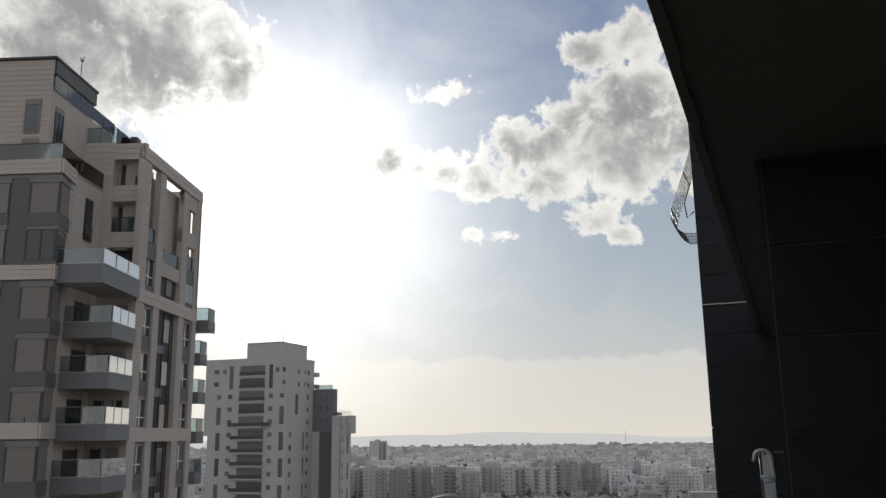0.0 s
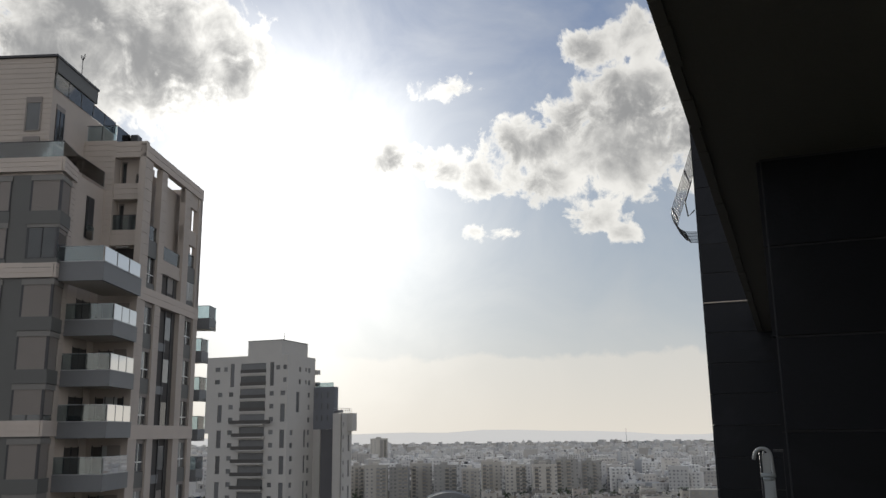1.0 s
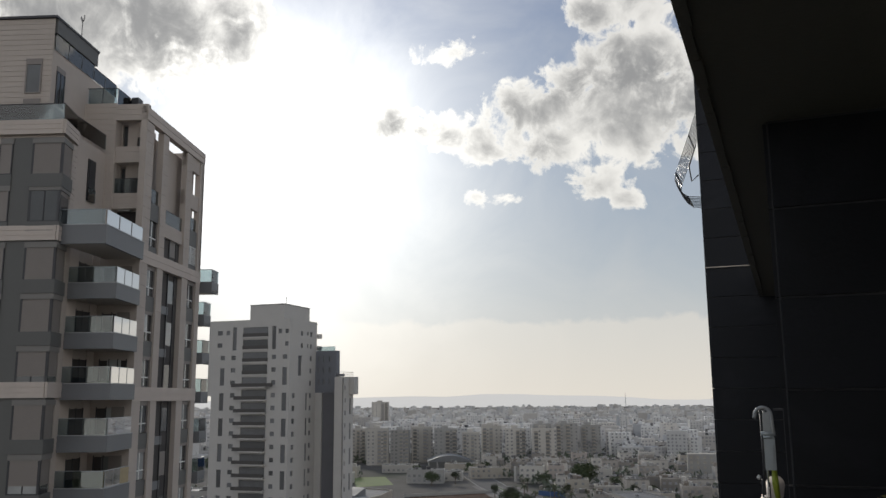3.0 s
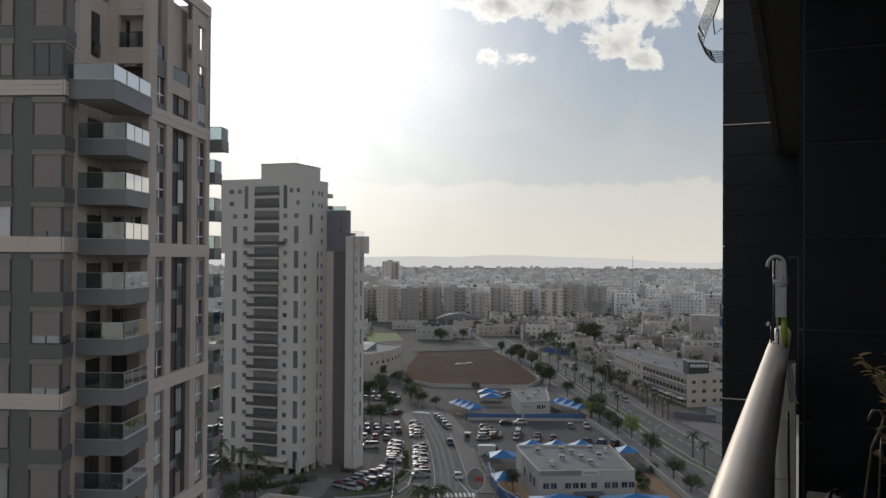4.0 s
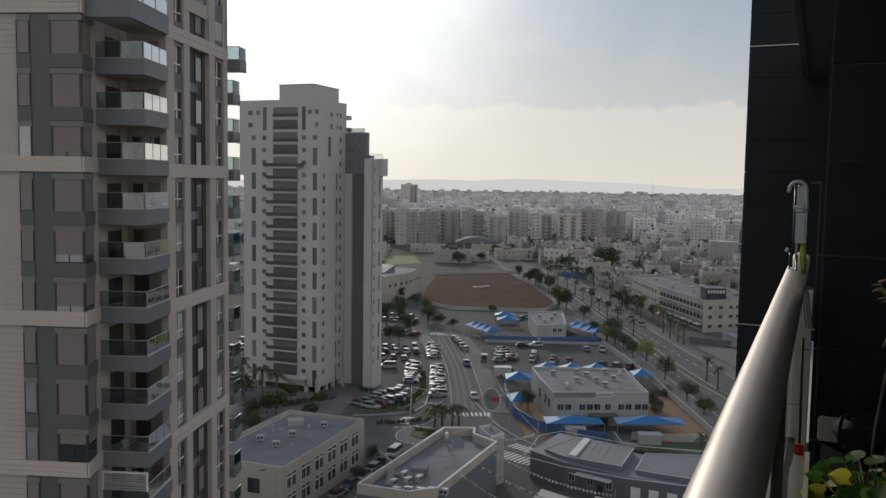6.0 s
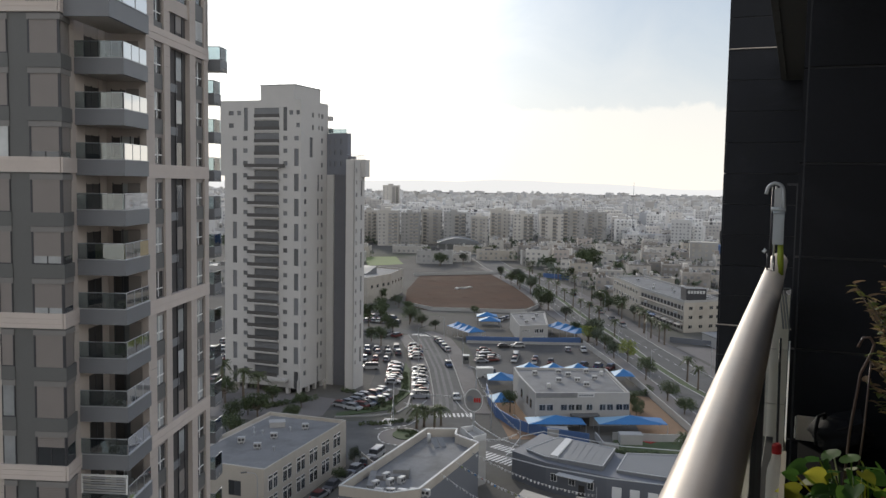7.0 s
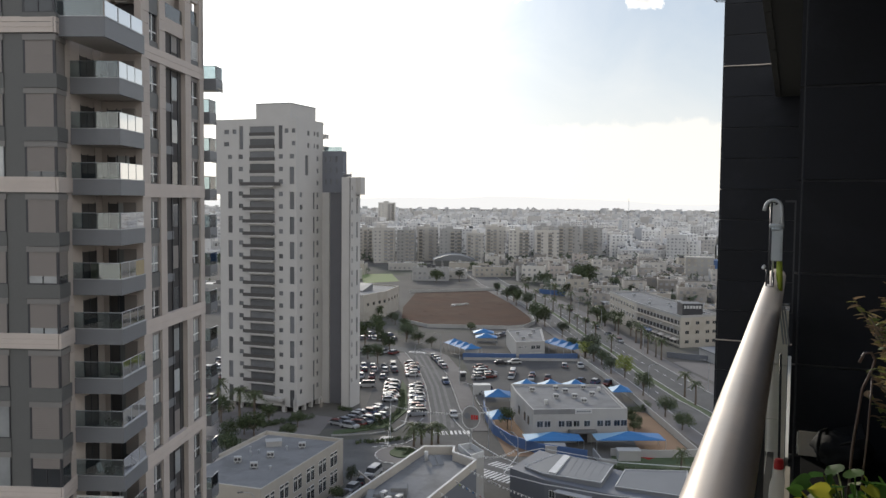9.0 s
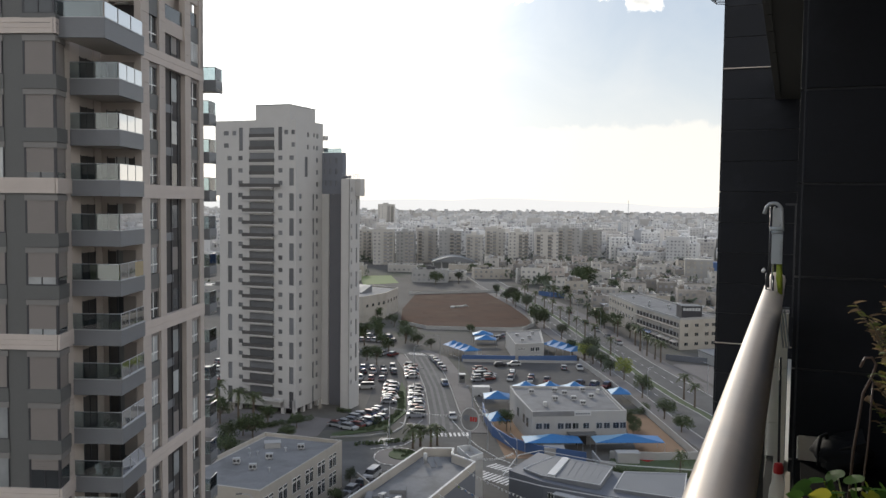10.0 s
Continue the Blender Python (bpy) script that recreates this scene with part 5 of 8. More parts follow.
# black bench with a notebook and a black camera bag
BENCH_BLACK = material("matt_black_board", (0.006, 0.006, 0.0065), 0.9, spec=0.05, vary=0.2, scale=8, grain=90, bump=0.05)
bench = thing("black_bench", BALCONY, "black box bench against the stone wall", "bench")
part("top", Shape().box(2.55, 2.98, -1.2, -0.025, -0.86, -0.825), BENCH_BLACK, bench)
part("front", Shape().box(2.58, 2.60, -1.18, -0.03, FLOOR_Z + 0.03, -0.86), BENCH_BLACK, bench)
part("side", Shape().box(2.60, 2.97, -0.05, -0.03, FLOOR_Z, -0.86), BENCH_BLACK, bench)
part("side", Shape().box(2.60, 2.97, -1.18, -1.16, FLOOR_Z, -0.86), BENCH_BLACK, bench)
note = thing("notebook", BALCONY @ pose(2.955, -0.016, -0.823), "spiral-bound notebook with pale cover standing on the bench", "notebook")
part("pages", Shape().box(0.003, 0.012, -0.15, -0.004, 0.0, 0.075), PAPER, note)
part("cover", Shape().box(0.0, 0.003, -0.155, -0.002, 0.0, 0.078).box(0.012, 0.015, -0.155, -0.002, 0.0, 0.078), material("notebook_cover", (0.58, 0.52, 0.44), 0.6, vary=0.1, scale=12, grain=90, bump=0.05), note)
ring = Shape().tube([(0.0075 + 0.011 * math.cos(a), 0.006 * math.sin(a), 0.0) for a in [2 * math.pi * i / 12 for i in range(13)]], 0.0011, 4).mesh("ring", PALE_METAL)
for i in range(11):
    r = new("ring", ring)
    r.parent, r.matrix_basis = note, pose(0, -0.003, 0.006 + 0.0066 * i)
bag = thing("black_bag", BALCONY, "black folded bag with straps lying before the notebook", "bag")
lump = bmesh.new()
bmesh.ops.create_icosphere(lump, subdivisions=4, radius=1.0)
for v in lump.verts:
    n = noise.fractal(v.co * 1.6 + Vector((3, 1, 2)), 1.0, 2.0, 4)
    v.co *= 1 + 0.22 * n
    v.co.x *= 0.10
    v.co.y *= 0.085
    v.co.z = max(v.co.z, -0.55) * 0.062
    v.co += Vector((2.86, -0.145, -0.765))
bag_me = bpy.data.meshes.new("body")
lump.to_mesh(bag_me)
lump.free()
bag_me.materials.append(BLACK_PLASTIC)
bag_me.polygons.foreach_set("use_smooth", [True] * len(bag_me.polygons))
part("body", bag_me, None, bag)
part("strap", Shape().tube([(2.80, -0.075, -0.79), (2.80, -0.072, -0.74), (2.82, -0.078, -0.705), (2.84, -0.095, -0.70), (2.84, -0.10, -0.735), (2.80, -0.098, -0.80)], 0.006, 8), BLACK_PLASTIC, bag, "", True)
part("buckle", Shape().box(2.79, 2.80, -0.095, -0.075, -0.775, -0.745), POST_DARK, bag)
part("flap", Shape().prism([(2.78, -0.20), (2.92, -0.20), (2.92, -0.12), (2.78, -0.13)], -0.735, [-0.70, -0.69, -0.715, -0.73]), BLACK_PLASTIC, bag)


def heart_leaf(s, base, tip_dir, normal, length, width):
    """A heart-shaped leaf with a folded midrib and a drooping tip."""
    d = Vector(tip_dir).normalized()
    n = Vector(normal)
    n = (n - d * n.dot(d)).normalized()
    w = d.cross(n)
    prof = [(-0.14, 0.26), (-0.02, 0.46), (0.18, 0.54), (0.42, 0.50), (0.66, 0.35), (0.86, 0.15), (1.0, 0.0)]
    vs, fs = [], []
    for u, h in prof:
        droop = -0.22 * u * u * length
        c = Vector(base) + d * (u * length if u > 0 else 0.02 * length) + n * droop
        e = Vector(base) + d * u * length + n * (droop + 0.10 * width)
        vs += [c + w * 0, e + w * h * width, e - w * h * width, (c + e) / 2 + w * h * width * 0.55 + n * 0.03 * width, (c + e) / 2 - w * h * width * 0.55 + n * 0.03 * width]
    for i in range(len(prof) - 1):
        a, b = 5 * i, 5 * (i + 1)
        fs += [(a, b, b + 3, a + 3), (a + 3, b + 3, b + 1, a + 1), (a, a + 4, b + 4, b), (a + 4, a + 2, b + 2, b + 4)]
    s.add(vs, fs)


def pot(parent, x, y, z, r, h, mat=CLAY):
    part("pot", lathe(Shape(), x, y, [(z, r * 0.75), (z + h * 0.85, r * 0.97), (z + h * 0.86, r * 1.06), (z + h, r * 1.06), (z + h, r * 0.95), (z + h * 0.9, r * 0.93)], 28), mat, parent, "pale clay pot", True)
    part("soil", lathe(Shape(), x, y, [(z + h * 0.80, r * 0.92), (z + h * 0.92, r * 0.90)], 20), BARK, parent)


stand = solid("plant_stand", Shape().box(1.75, 2.45, -0.75, -0.03, -1.02, -0.99).box(1.78, 1.82, -0.1, -0.06, FLOOR_Z, -1.02).box(2.38, 2.42, -0.1, -0.06, FLOOR_Z, -1.02).box(1.78, 1.82, -0.72, -0.68, FLOOR_Z, -1.02).box(2.38, 2.42, -0.72, -0.68, FLOOR_Z, -1.02), BLACK_PLASTIC, BALCONY, "low black plant stand beside the railing", "stand")
pothos = thing("pothos_plant", BALCONY, "bright green pothos with heart-shaped leaves in a pot", "plant")
pot(pothos, 2.15, -0.15, -0.99, 0.11, 0.17)
prng = random.Random(11)
lv, stems = Shape(), Shape()
for i in range(150):
    a = prng.uniform(0, 2 * math.pi)
    r = prng.uniform(0.02, 0.15)
    root = Vector((2.15 + 0.03 * math.cos(a), -0.15 + 0.03 * math.sin(a), -0.84))
    tip = Vector((2.15 + r * math.cos(a) * 1.1, -0.145 + r * math.sin(a) * 0.85, -0.83 + 0.19 * prng.random() ** 1.2 - 0.2 * r))
    stems.tube([root, root.lerp(tip, 0.5) + Vector((0, 0, 0.025)), tip], 0.002, 5)
    d = Vector((math.cos(a), math.sin(a), prng.uniform(-0.9, 0.3)))
    size = prng.uniform(0.034, 0.058)
    heart_leaf(lv, tip, d, Vector((prng.uniform(-1.4, 0.4), prng.uniform(-0.7, 0.7), 1)), size, size * prng.uniform(0.8, 0.95))
part("leaves", lv, POTHOS, pothos, "bright green heart-shaped leaves", True)
part("stem", stems, POTHOS, pothos, "", True)
part("flower", lathe(Shape(), 2.1, -0.20, [(-0.715, 0.003), (-0.71, 0.008), (-0.70, 0.009), (-0.693, 0.004)], 10), RED_CAP, pothos, "small dark red bud", True)

trough = thing("planter_trough", BALCONY, "pale beige plastic planter trough beside the railing", "planter")
part("front", Shape().box(1.98, 1.995, -0.075, 0.018, -0.99, -0.715), CLAY, trough)
part("side", Shape().box(1.995, 2.44, 0.006, 0.018, -0.99, -0.715), CLAY, trough)
part("rim", Shape().box(1.972, 1.98, -0.08, 0.024, -0.735, -0.712), CLAY, trough)
shrub = thing("potted_shrub", BALCONY, "small-leaved reddish green shrub in a pot", "plant")
pot(shrub, 2.36, -0.36, -0.99, 0.12, 0.20, BLACK_PLASTIC)
lv, stems = Shape(), Shape()
for i in range(36):
    a = prng.uniform(0, 2 * math.pi)
    r = prng.uniform(0.01, 0.11)
    top_z = prng.choice((prng.uniform(-0.55, -0.2), prng.uniform(-0.34, -0.19)))
    p0 = Vector((2.36, -0.36, -0.80))
    p2 = Vector((2.38 + r * math.cos(a), -0.215 + 0.8 * r * math.sin(a), top_z))
    p1 = p0.lerp(p2, 0.55) + Vector((0, -0.02, 0.05))
    stems.tube([p0, p1, p2], [0.004, 0.003, 0.0015], 5)
    for k in range(34):
        t = 0.42 + 0.58 * k / 33
        q = p0.lerp(p1, min(1, t / 0.55)) if t < 0.55 else p1.lerp(p2, (t - 0.55) / 0.45)
        b = prng.uniform(0, 2 * math.pi)
        d = Vector((math.cos(b), math.sin(b), prng.uniform(-0.1, 0.8)))
        heart_leaf(lv, q, d, Vector((prng.uniform(-0.5, 0.5), prng.uniform(-0.5, 0.5), 1)), prng.uniform(0.018, 0.034), prng.uniform(0.010, 0.018))
part("leaves", lv, BUSH, shrub, "small reddish green leaves")
part("stem", stems, BARK, shrub, "", True)
hook = thing("plant_hook", BALCONY, "bent brown wire plant hook stuck in a pot", "hook")
hp = [(2.35, -0.128, -0.84), (2.36, -0.14, -0.62), (2.37, -0.158, -0.47), (2.38, -0.180, -0.42), (2.38, -0.186, -0.395), (2.38, -0.176, -0.378), (2.38, -0.160, -0.380), (2.38, -0.150, -0.405)]
part("wire", Shape().tube(hp, 0.0035, 8), BROWN_WIRE, hook, "", True)
part("wire", Shape().tube([(2.33, -0.15, -0.86), (2.35, -0.172, -0.60), (2.37, -0.18, -0.44)], 0.0025, 8), BROWN_WIRE, hook, "", True)

# ---------------------------------------------------------------- low buildings near the street


def window_row(parent, m, xs, z0, z1, w, mat=PANE, frame=WHITE_FRAME, name="window"):
    for x in xs:
        f = part(name, Shape().box(x, x + w, -0.05, 0.02, z0, z1, m), frame, parent)
        n = 2 if w > 1 else 1
        for i in range(n):
            a = x + 0.08 + i * (w - 0.08) / n
            part("pane", Shape().box(a, a + (w - 0.08) / n - 0.08, -0.075, -0.05, z0 + 0.08, z1 - 0.08, m), mat, f)


def parapet(poly, z0, z1, t=0.3):
    """A ring of parapet along the outline."""
    c = Vector((sum(p[0] for p in poly) / len(poly), sum(p[1] for p in poly) / len(poly)))
    s = Shape()
    n = len(poly)
    inner = [tuple(Vector(p) + (c - Vector(p)).normalized() * t * 1.6) for p in poly]
    vs = [(x, y, z0) for x, y in poly] + [(x, y, z1) for x, y in poly] + [(x, y, z1) for x, y in inner] + [(x, y, z0) for x, y in inner]
    fs = []
    for i in range(n):
        j = (i + 1) % n
        fs += [(i, j, n + j, n + i), (n + i, n + j, 2 * n + j, 2 * n + i), (2 * n + i, 2 * n + j, 3 * n + j, 3 * n + i)]
    return s.add(vs, fs)


def edge_frame(a, b):
    """Local frame on the wall from a to b: x along it, y into the building on its left."""
    return pose(a[0], a[1], 0, 0, 0, math.degrees(math.atan2(b[1] - a[1], b[0] - a[0]))), math.hypot(b[0] - a[0], b[1] - a[1])


def ac_unit_mesh():
    u = thing("ac_unit", pose(0, 0, 0), "white rooftop air conditioner with round fan grilles", "air conditioner", "rooftop air conditioners")
    part("casing", Shape().box(-0.62, 0.62, -0.36, 0.36, 0.2, 1.1), AC_WHITE, u)
    for x in (-0.37, 0.37):
        part("fan", Shape().tube([(x * 0.8, -0.36, 0.66), (x * 0.8, -0.39, 0.66)], 0.24, 14), DARK_FRAME, u, "round dark fan grille")
        part("foot", Shape().box(x - 0.08, x + 0.08, -0.42, 0.42, 0.0, 0.2), STEEL, u)
    return u


AC = ac_unit_mesh()
AC.matrix_basis = pose(-33.0, 140, 8.45, 0, 0, 10)


def ac(x, y, z, a=0.0):
    return copy_thing(AC, pose(x, y, z, 0, 0, a))


# long two-storey building beside the tower
A, B = (-29.2, 128.3), (-20.1, 156.6)
C, D = (-35.6, 161.4), (-44.8, 133.2)
office = thing("office_building", None, "cream two-storey office with flat grey roof and paired windows", "building")
part("wall", Shape().prism([A, B, C, D], 0, 8.4), CREAM_WALL, office)
part("roof", Shape().prism([(-29.5, 129.2), (-21.0, 156.1), (-35.0, 160.3), (-43.6, 133.6)], 8.4, 8.45), ROOF_GREY, office, "grey flat roof membrane")
part("parapet", parapet([A, B, C, D], 8.35, 9.0), CREAM_WALL, office)
M, ln = edge_frame(A, B)
for z0 in (1.6, 5.0):
    for i in range(6):
        window_row(office, M, [1.2 + 4.6 * i, 2.75 + 4.6 * i], z0, z0 + 1.8, 1.3)
        window_row(office, M, [1.2 + 4.6 * i, 2.75 + 4.6 * i], z0 + 1.95, z0 + 2.5, 1.3)
M, ln = edge_frame(D, A)
window_row(office, M, [10.0], 4.2, 6.6, 2.2, PANE, DARK_FRAME)
for x, y, a in ((-31.5, 146, 8), (-27.0, 152, 8), (-36.5, 143, 10)):
    ac(x, y, 8.45, a)
solid("roof_hatch", Shape().box(-1.4, 1.4, -1.0, 1.0, 0, 0.9).box(-1.5, 1.5, -1.1, 1.1, 0.9, 1.0), WHITE_WALL, pose(-32.5, 153.5, 8.45, 0, 0, 14), "white plastered roof hatch", "hatch")
for x, y in ((-36, 150), (-34, 148), (-29.5, 150.5), (-35.2, 147), (-30, 139)):
    solid("roof_vent", lathe(Shape(), 0, 0, [(0, 0.12), (0.7, 0.12), (0.7, 0.25), (0.85, 0.2)], 8), STEEL, pose(x, y, 8.45), "small steel roof vent", "vent", "roof vents")

# shop building with open grey roof and grey-blue gable
P2 = [(-16.3, 119.2), (-8.6, 116.8), (-4.6, 118.5), (4.5, 141.1), (0.6, 145.6), (0.9, 149.0), (-4.7, 148.8)]
shop = thing("shop_building", None, "low shop building with white parapet and grey-blue walls", "building")
part("wall", Shape().prism(P2, 0, 8.6), GREY_BLUE, shop)
part("roof", Shape().prism([(-15.3, 119.8), (-8.6, 117.6), (-5.2, 119.3), (3.6, 141.0), (0.0, 145.2), (0.2, 148.2), (-4.4, 148.0)], 8.6, 8.65), ROOF_GREY, shop, "stained grey flat roof")
part("parapet", parapet(P2, 8.55, 10.0, 0.3), CREAM_WALL, shop, "white-capped parapet")
cap = Shape()
for a, b in zip(P2, P2[1:] + P2[:1]):
    d = (Vector(b) - Vector(a)).normalized()
    n = Vector((-d.y, d.x)) * 0.26
    cap.prism([(a[0] - n.x * 0.2, a[1] - n.y * 0.2), (b[0] - n.x * 0.2, b[1] - n.y * 0.2), (b[0] + n.x, b[1] + n.y), (a[0] + n.x, a[1] + n.y)], 10.0, 10.12)
part("coping", cap, WHITE_PAINT, shop, "white coping")
for i in range(5):
    ac(-10.5 + 1.7 * i, 119.3 + (0.25 if i % 2 else 0), 8.65, -14)
for x, y in ((-11.3, 122.5), (-9.2, 123.5), (-10.0, 126), (-7.6, 124.4)):
    ac(x, y, 8.65, 60)
duct = Shape().box(-12.5, -11.5, 121, 127.5, 8.65, 9.5).box(-11.5, -7, 125.5, 126.6, 8.65, 9.4).box(-9, -6.5, 126.6, 129.5, 8.65, 10.0)
solid("roof_duct", duct, ROOF_GREY, None, "galvanised ventilation ducts on the shop roof", "duct")
heater = thing("solar_heater", pose(-3.9, 143.2, 8.65, 0, 0, 25), "white solar water heater with tilted panels", "solar heater")
part("tank", Shape().tube([(0, 0.4, 0.4), (0, 0.4, 2.0)], 0.33, 14), AC_WHITE, heater, "", True)
for x in (0.7, 1.9):
    part("panel", Shape().add([(x - 0.5, 0.3, 1.2), (x + 0.5, 0.3, 1.2), (x + 0.5, -1.7, 0.1), (x - 0.5, -1.7, 0.1), (x - 0.5, 0.3, 1.1), (x + 0.5, 0.3, 1.1), (x + 0.5, -1.7, 0.0), (x - 0.5, -1.7, 0.0)], [(3, 2, 1, 0), (4, 5, 6, 7), (0, 1, 5, 4), (1, 2, 6, 5), (2, 3, 7, 6), (3, 0, 4, 7)]), ROOF_METAL, heater, "glossy tilted panel")
tower_box = thing("sign_tower", None, "white faceted stair tower with open top", "tower")
PT = [(1.5, 152.9), (3.7, 146.5), (6.1, 149.1), (3.8, 154.2)]
part("wall", Shape().prism(PT, 0, 8.2), WHITE_WALL, tower_box)
part("parapet", parapet(PT, 8.15, 9.2, 0.16), WHITE_PAINT, tower_box)
sign = thing("oval_sign", pose(4.0, 162, -1.7, 0, 0, -12), "oval grey sign with pale rim, red and dark shapes", "sign")
part("post", Shape().tube([(0, 0.1, 1.7), (0, 0.1, 11.5)], 0.22, 10), STEEL, sign)
part("disc", Shape().add([(1.75 * math.cos(a), y, 13.6 + 2.2 * math.sin(a)) for y in (-0.12, 0.12) for a in [2 * math.pi * k / 28 for k in range(28)]], [tuple(range(28)), tuple(range(28, 56))[::-1]] + [(k, 28 + k, 28 + (k + 1) % 28, (k + 1) % 28) for k in range(28)]), ROOF_GREY, sign, "oval grey board")
part("rim", Shape().tube([(1.75 * math.cos(a), -0.1, 13.6 + 2.2 * math.sin(a)) for a in [2 * math.pi * k / 28 for k in range(29)]], 0.09, 5), WHITE_PAINT, sign, "pale rim")
part("emblem", Shape().tube([(-0.75, -0.13, 13.9), (-0.75, -0.15, 13.9)], 0.62, 14), GREY_BLUE, sign, "dark round emblem")
for i in range(3):
    part("bar", Shape().box(0.05 + 0.48 * i, 0.42 + 0.48 * i, -0.15, -0.12, 13.2, 14.1), LAMP_RED, sign, "red bar")

# building with curved grey roofs in front
curved = thing("curved_roof_building", None, "low building with pale metal roofs edged in white", "building")
part("wall", Shape().prism([(11.0, 152.0), (16.5, 145.8), (26, 139.4), (38.6, 134.0), (44, 148.4), (31, 151.4), (20.4, 160.4), (17.5, 163.4)], 0, 5.2), GREY_BLUE, curved, "grey wall")
R1 = [(13.6, 151.8), (16.5, 147.6), (25.7, 141.8), (29.6, 151.2), (20.2, 158.6)]
R2 = [(28.0, 141.2), (38.4, 136.2), (42.2, 148.3), (31.4, 149.4)]
for poly, zz in ((R1, [5.6, 5.7, 6.1, 6.3, 5.9]), (R2, [5.7, 5.9, 6.2, 6.0])):
    r = part("roof", Shape().prism(poly, 5.2, zz), ROOF_METAL, curved, "pale grey metal roof")
    for i in range(len(poly)):
        a, b = poly[i], poly[(i + 1) % len(poly)]
        part("edge", Shape().tube([(a[0], a[1], zz[i] + 0.05), (b[0], b[1], zz[(i + 1) % len(poly)] + 0.05)], 0.09, 6), WHITE_PAINT, r, "white roof edging")
for i in range(8):
    p = Vector(R1[2]).lerp(Vector(R1[1]), 0.12 * i)
    part("seam", Shape().tube([(p.x, p.y, 6.08 - 0.05 * i), (p.x + 3.9 - 0.1 * i, p.y + 9.3, 6.28 - 0.04 * i)], 0.05, 4), ROOF_METAL, curved)
part("ridge", Shape().prism([(17.4, 147.2), (18.6, 146.5), (22.6, 156.6), (21.5, 157.5)], 5.9, 6.2), WHITE_PAINT, curved, "white ridge strip")
part("canopy_beam", Shape().tube([(9.8, 151.0, 4.6), (13.5, 162, 5.0), (18, 164.5, 5.2), (31, 153, 6.2), (44.5, 149, 6.6)], 0.09, 6), WHITE_PAINT, curved, "white curved roof edge")
part("canopy_beam", Shape().tube([(9.8, 151.0, 4.4), (16.2, 144.4, 4.9), (26, 137.6, 5.5), (39, 132.5, 5.9)], 0.10, 6), WHITE_PAINT, curved)
M, ln = edge_frame((16.5, 145.8), (26, 139.4))
window_row(curved, M, [1.0, 4.5, 8.0], 2.2, 3.6, 1.2, PANE, WHITE_FRAME)
part("door", Shape().box(6.4, 7.5, -0.06, 0.05, 0, 2.6, M), DARK_ROOM, curved)
part("awning", Shape().box(2.6, 9.2, -1.5, 0.0, 3.9, 4.05, M), WHITE_PAINT, curved)
M, ln = edge_frame((26, 139.4), (38.6, 134.0))
for i in range(4):
    part("louvre_panel", Shape().box(1.0 + 3.0 * i, 2.6 + 3.0 * i, -0.1, 0.02, 0.6, 3.6, M), WHITE_FRAME, curved)
for x, y in ((23, 134), (29, 131.5), (35, 129)):
    part("garden_wall", Shape().box(-2.8, 2.8, -0.2, 0.2, 0, 3.2, pose(x, y, 0, 0, 0, -24)), CREAM_WALL, curved)
lean = solid("lean_to", Shape().prism([(8, 128), (16, 124), (20, 131), (12, 138)], 0, 3.2), CREAM_WALL, None, "small flat-roofed yard shed", "shed")
slab("yard", [(2, 120), (22, 112), (30, 126), (14, 142), (6, 140)], 0.05, PAVING, "paved yard behind the shop")
slab("lawn", [(6, 136), (13, 130), (17, 135), (10, 142)], 0.09, FIELD_GREEN, "patch of artificial grass in the yard")
for x, y in ((9.5, 128), (13, 125.5)):
    par = thing("parasol", pose(x, y, 0), "red patio parasol on a thin pole", "parasol", "patio parasols")
    part("canopy", lathe(Shape(), 0, 0, [(2.3, 1.5), (2.45, 1.3), (3.0, 0.1), (3.05, 0.02)], 8), material("red_canvas", (0.45, 0.08, 0.05), 0.7, vary=0.15, scale=1, grain=8, bump=0.05), par)
    part("pole", Shape().tube([(0, 0, 0), (0, 0, 2.9)], 0.03, 6), STEEL, par)

# kindergarten
school = thing("kindergarten_building", None, "white two-storey kindergarten with flat grey roof", "building")
PS = [(18.3, 185.8), (39.7, 188.0), (38.6, 212.5), (15.2, 212.0), (15.8, 203.0)]
part("wall", Shape().prism(PS, 0, 7.0), WHITE_WALL, school)
part("roof", Shape().prism([(18.9, 186.6), (39.0, 188.8), (38.0, 211.9), (15.9, 211.4), (16.5, 203.0)], 7.0, 7.05), ROOF_GREY, school, "pale grey flat roof")
part("parapet", parapet(PS, 6.95, 7.6), WHITE_WALL, school)
M, ln = edge_frame(PS[0], PS[1])
window_row(school, M, [0.9, 2.6, 5.8, 7.5, 9.2, 11.6, 14.6, 16.3, 18.4, 20.0], 3.6, 5.0, 1.45, PANE, STEEL)
part("grey_band", Shape().box(0.2, 9.5, -0.06, 0.0, 6.5, 7.62, M), ROOF_GREY, school)
part("sign_board", Shape().box(9.6, 13.4, -0.1, 0.0, 6.6, 7.5, M), WHITE_PAINT, school)
for i in range(6):
    part("sign_bar", Shape().box(9.9 + 0.55 * i, 10.3 + 0.55 * i, -0.12, -0.1, 6.85, 7.2, M), GREY_BLUE, school)
part("porch", Shape().prism([(8.0, -2.2), (9.5, -2.8), (12.5, -2.8), (14.2, -2.0), (14.2, 0), (8.0, 0)], 2.7, 3.0, M), GREY_CLAD, school)
part("door", Shape().box(10, 12.4, -0.06, 0.05, 0, 2.6, M), DARK_ROOM, school)
M, ln = edge_frame(PS[4], PS[0])
window_row(school, M, [3.0, 9.0, 12.5], 3.2, 5.2, 1.6, PANE, GREY_CLAD)
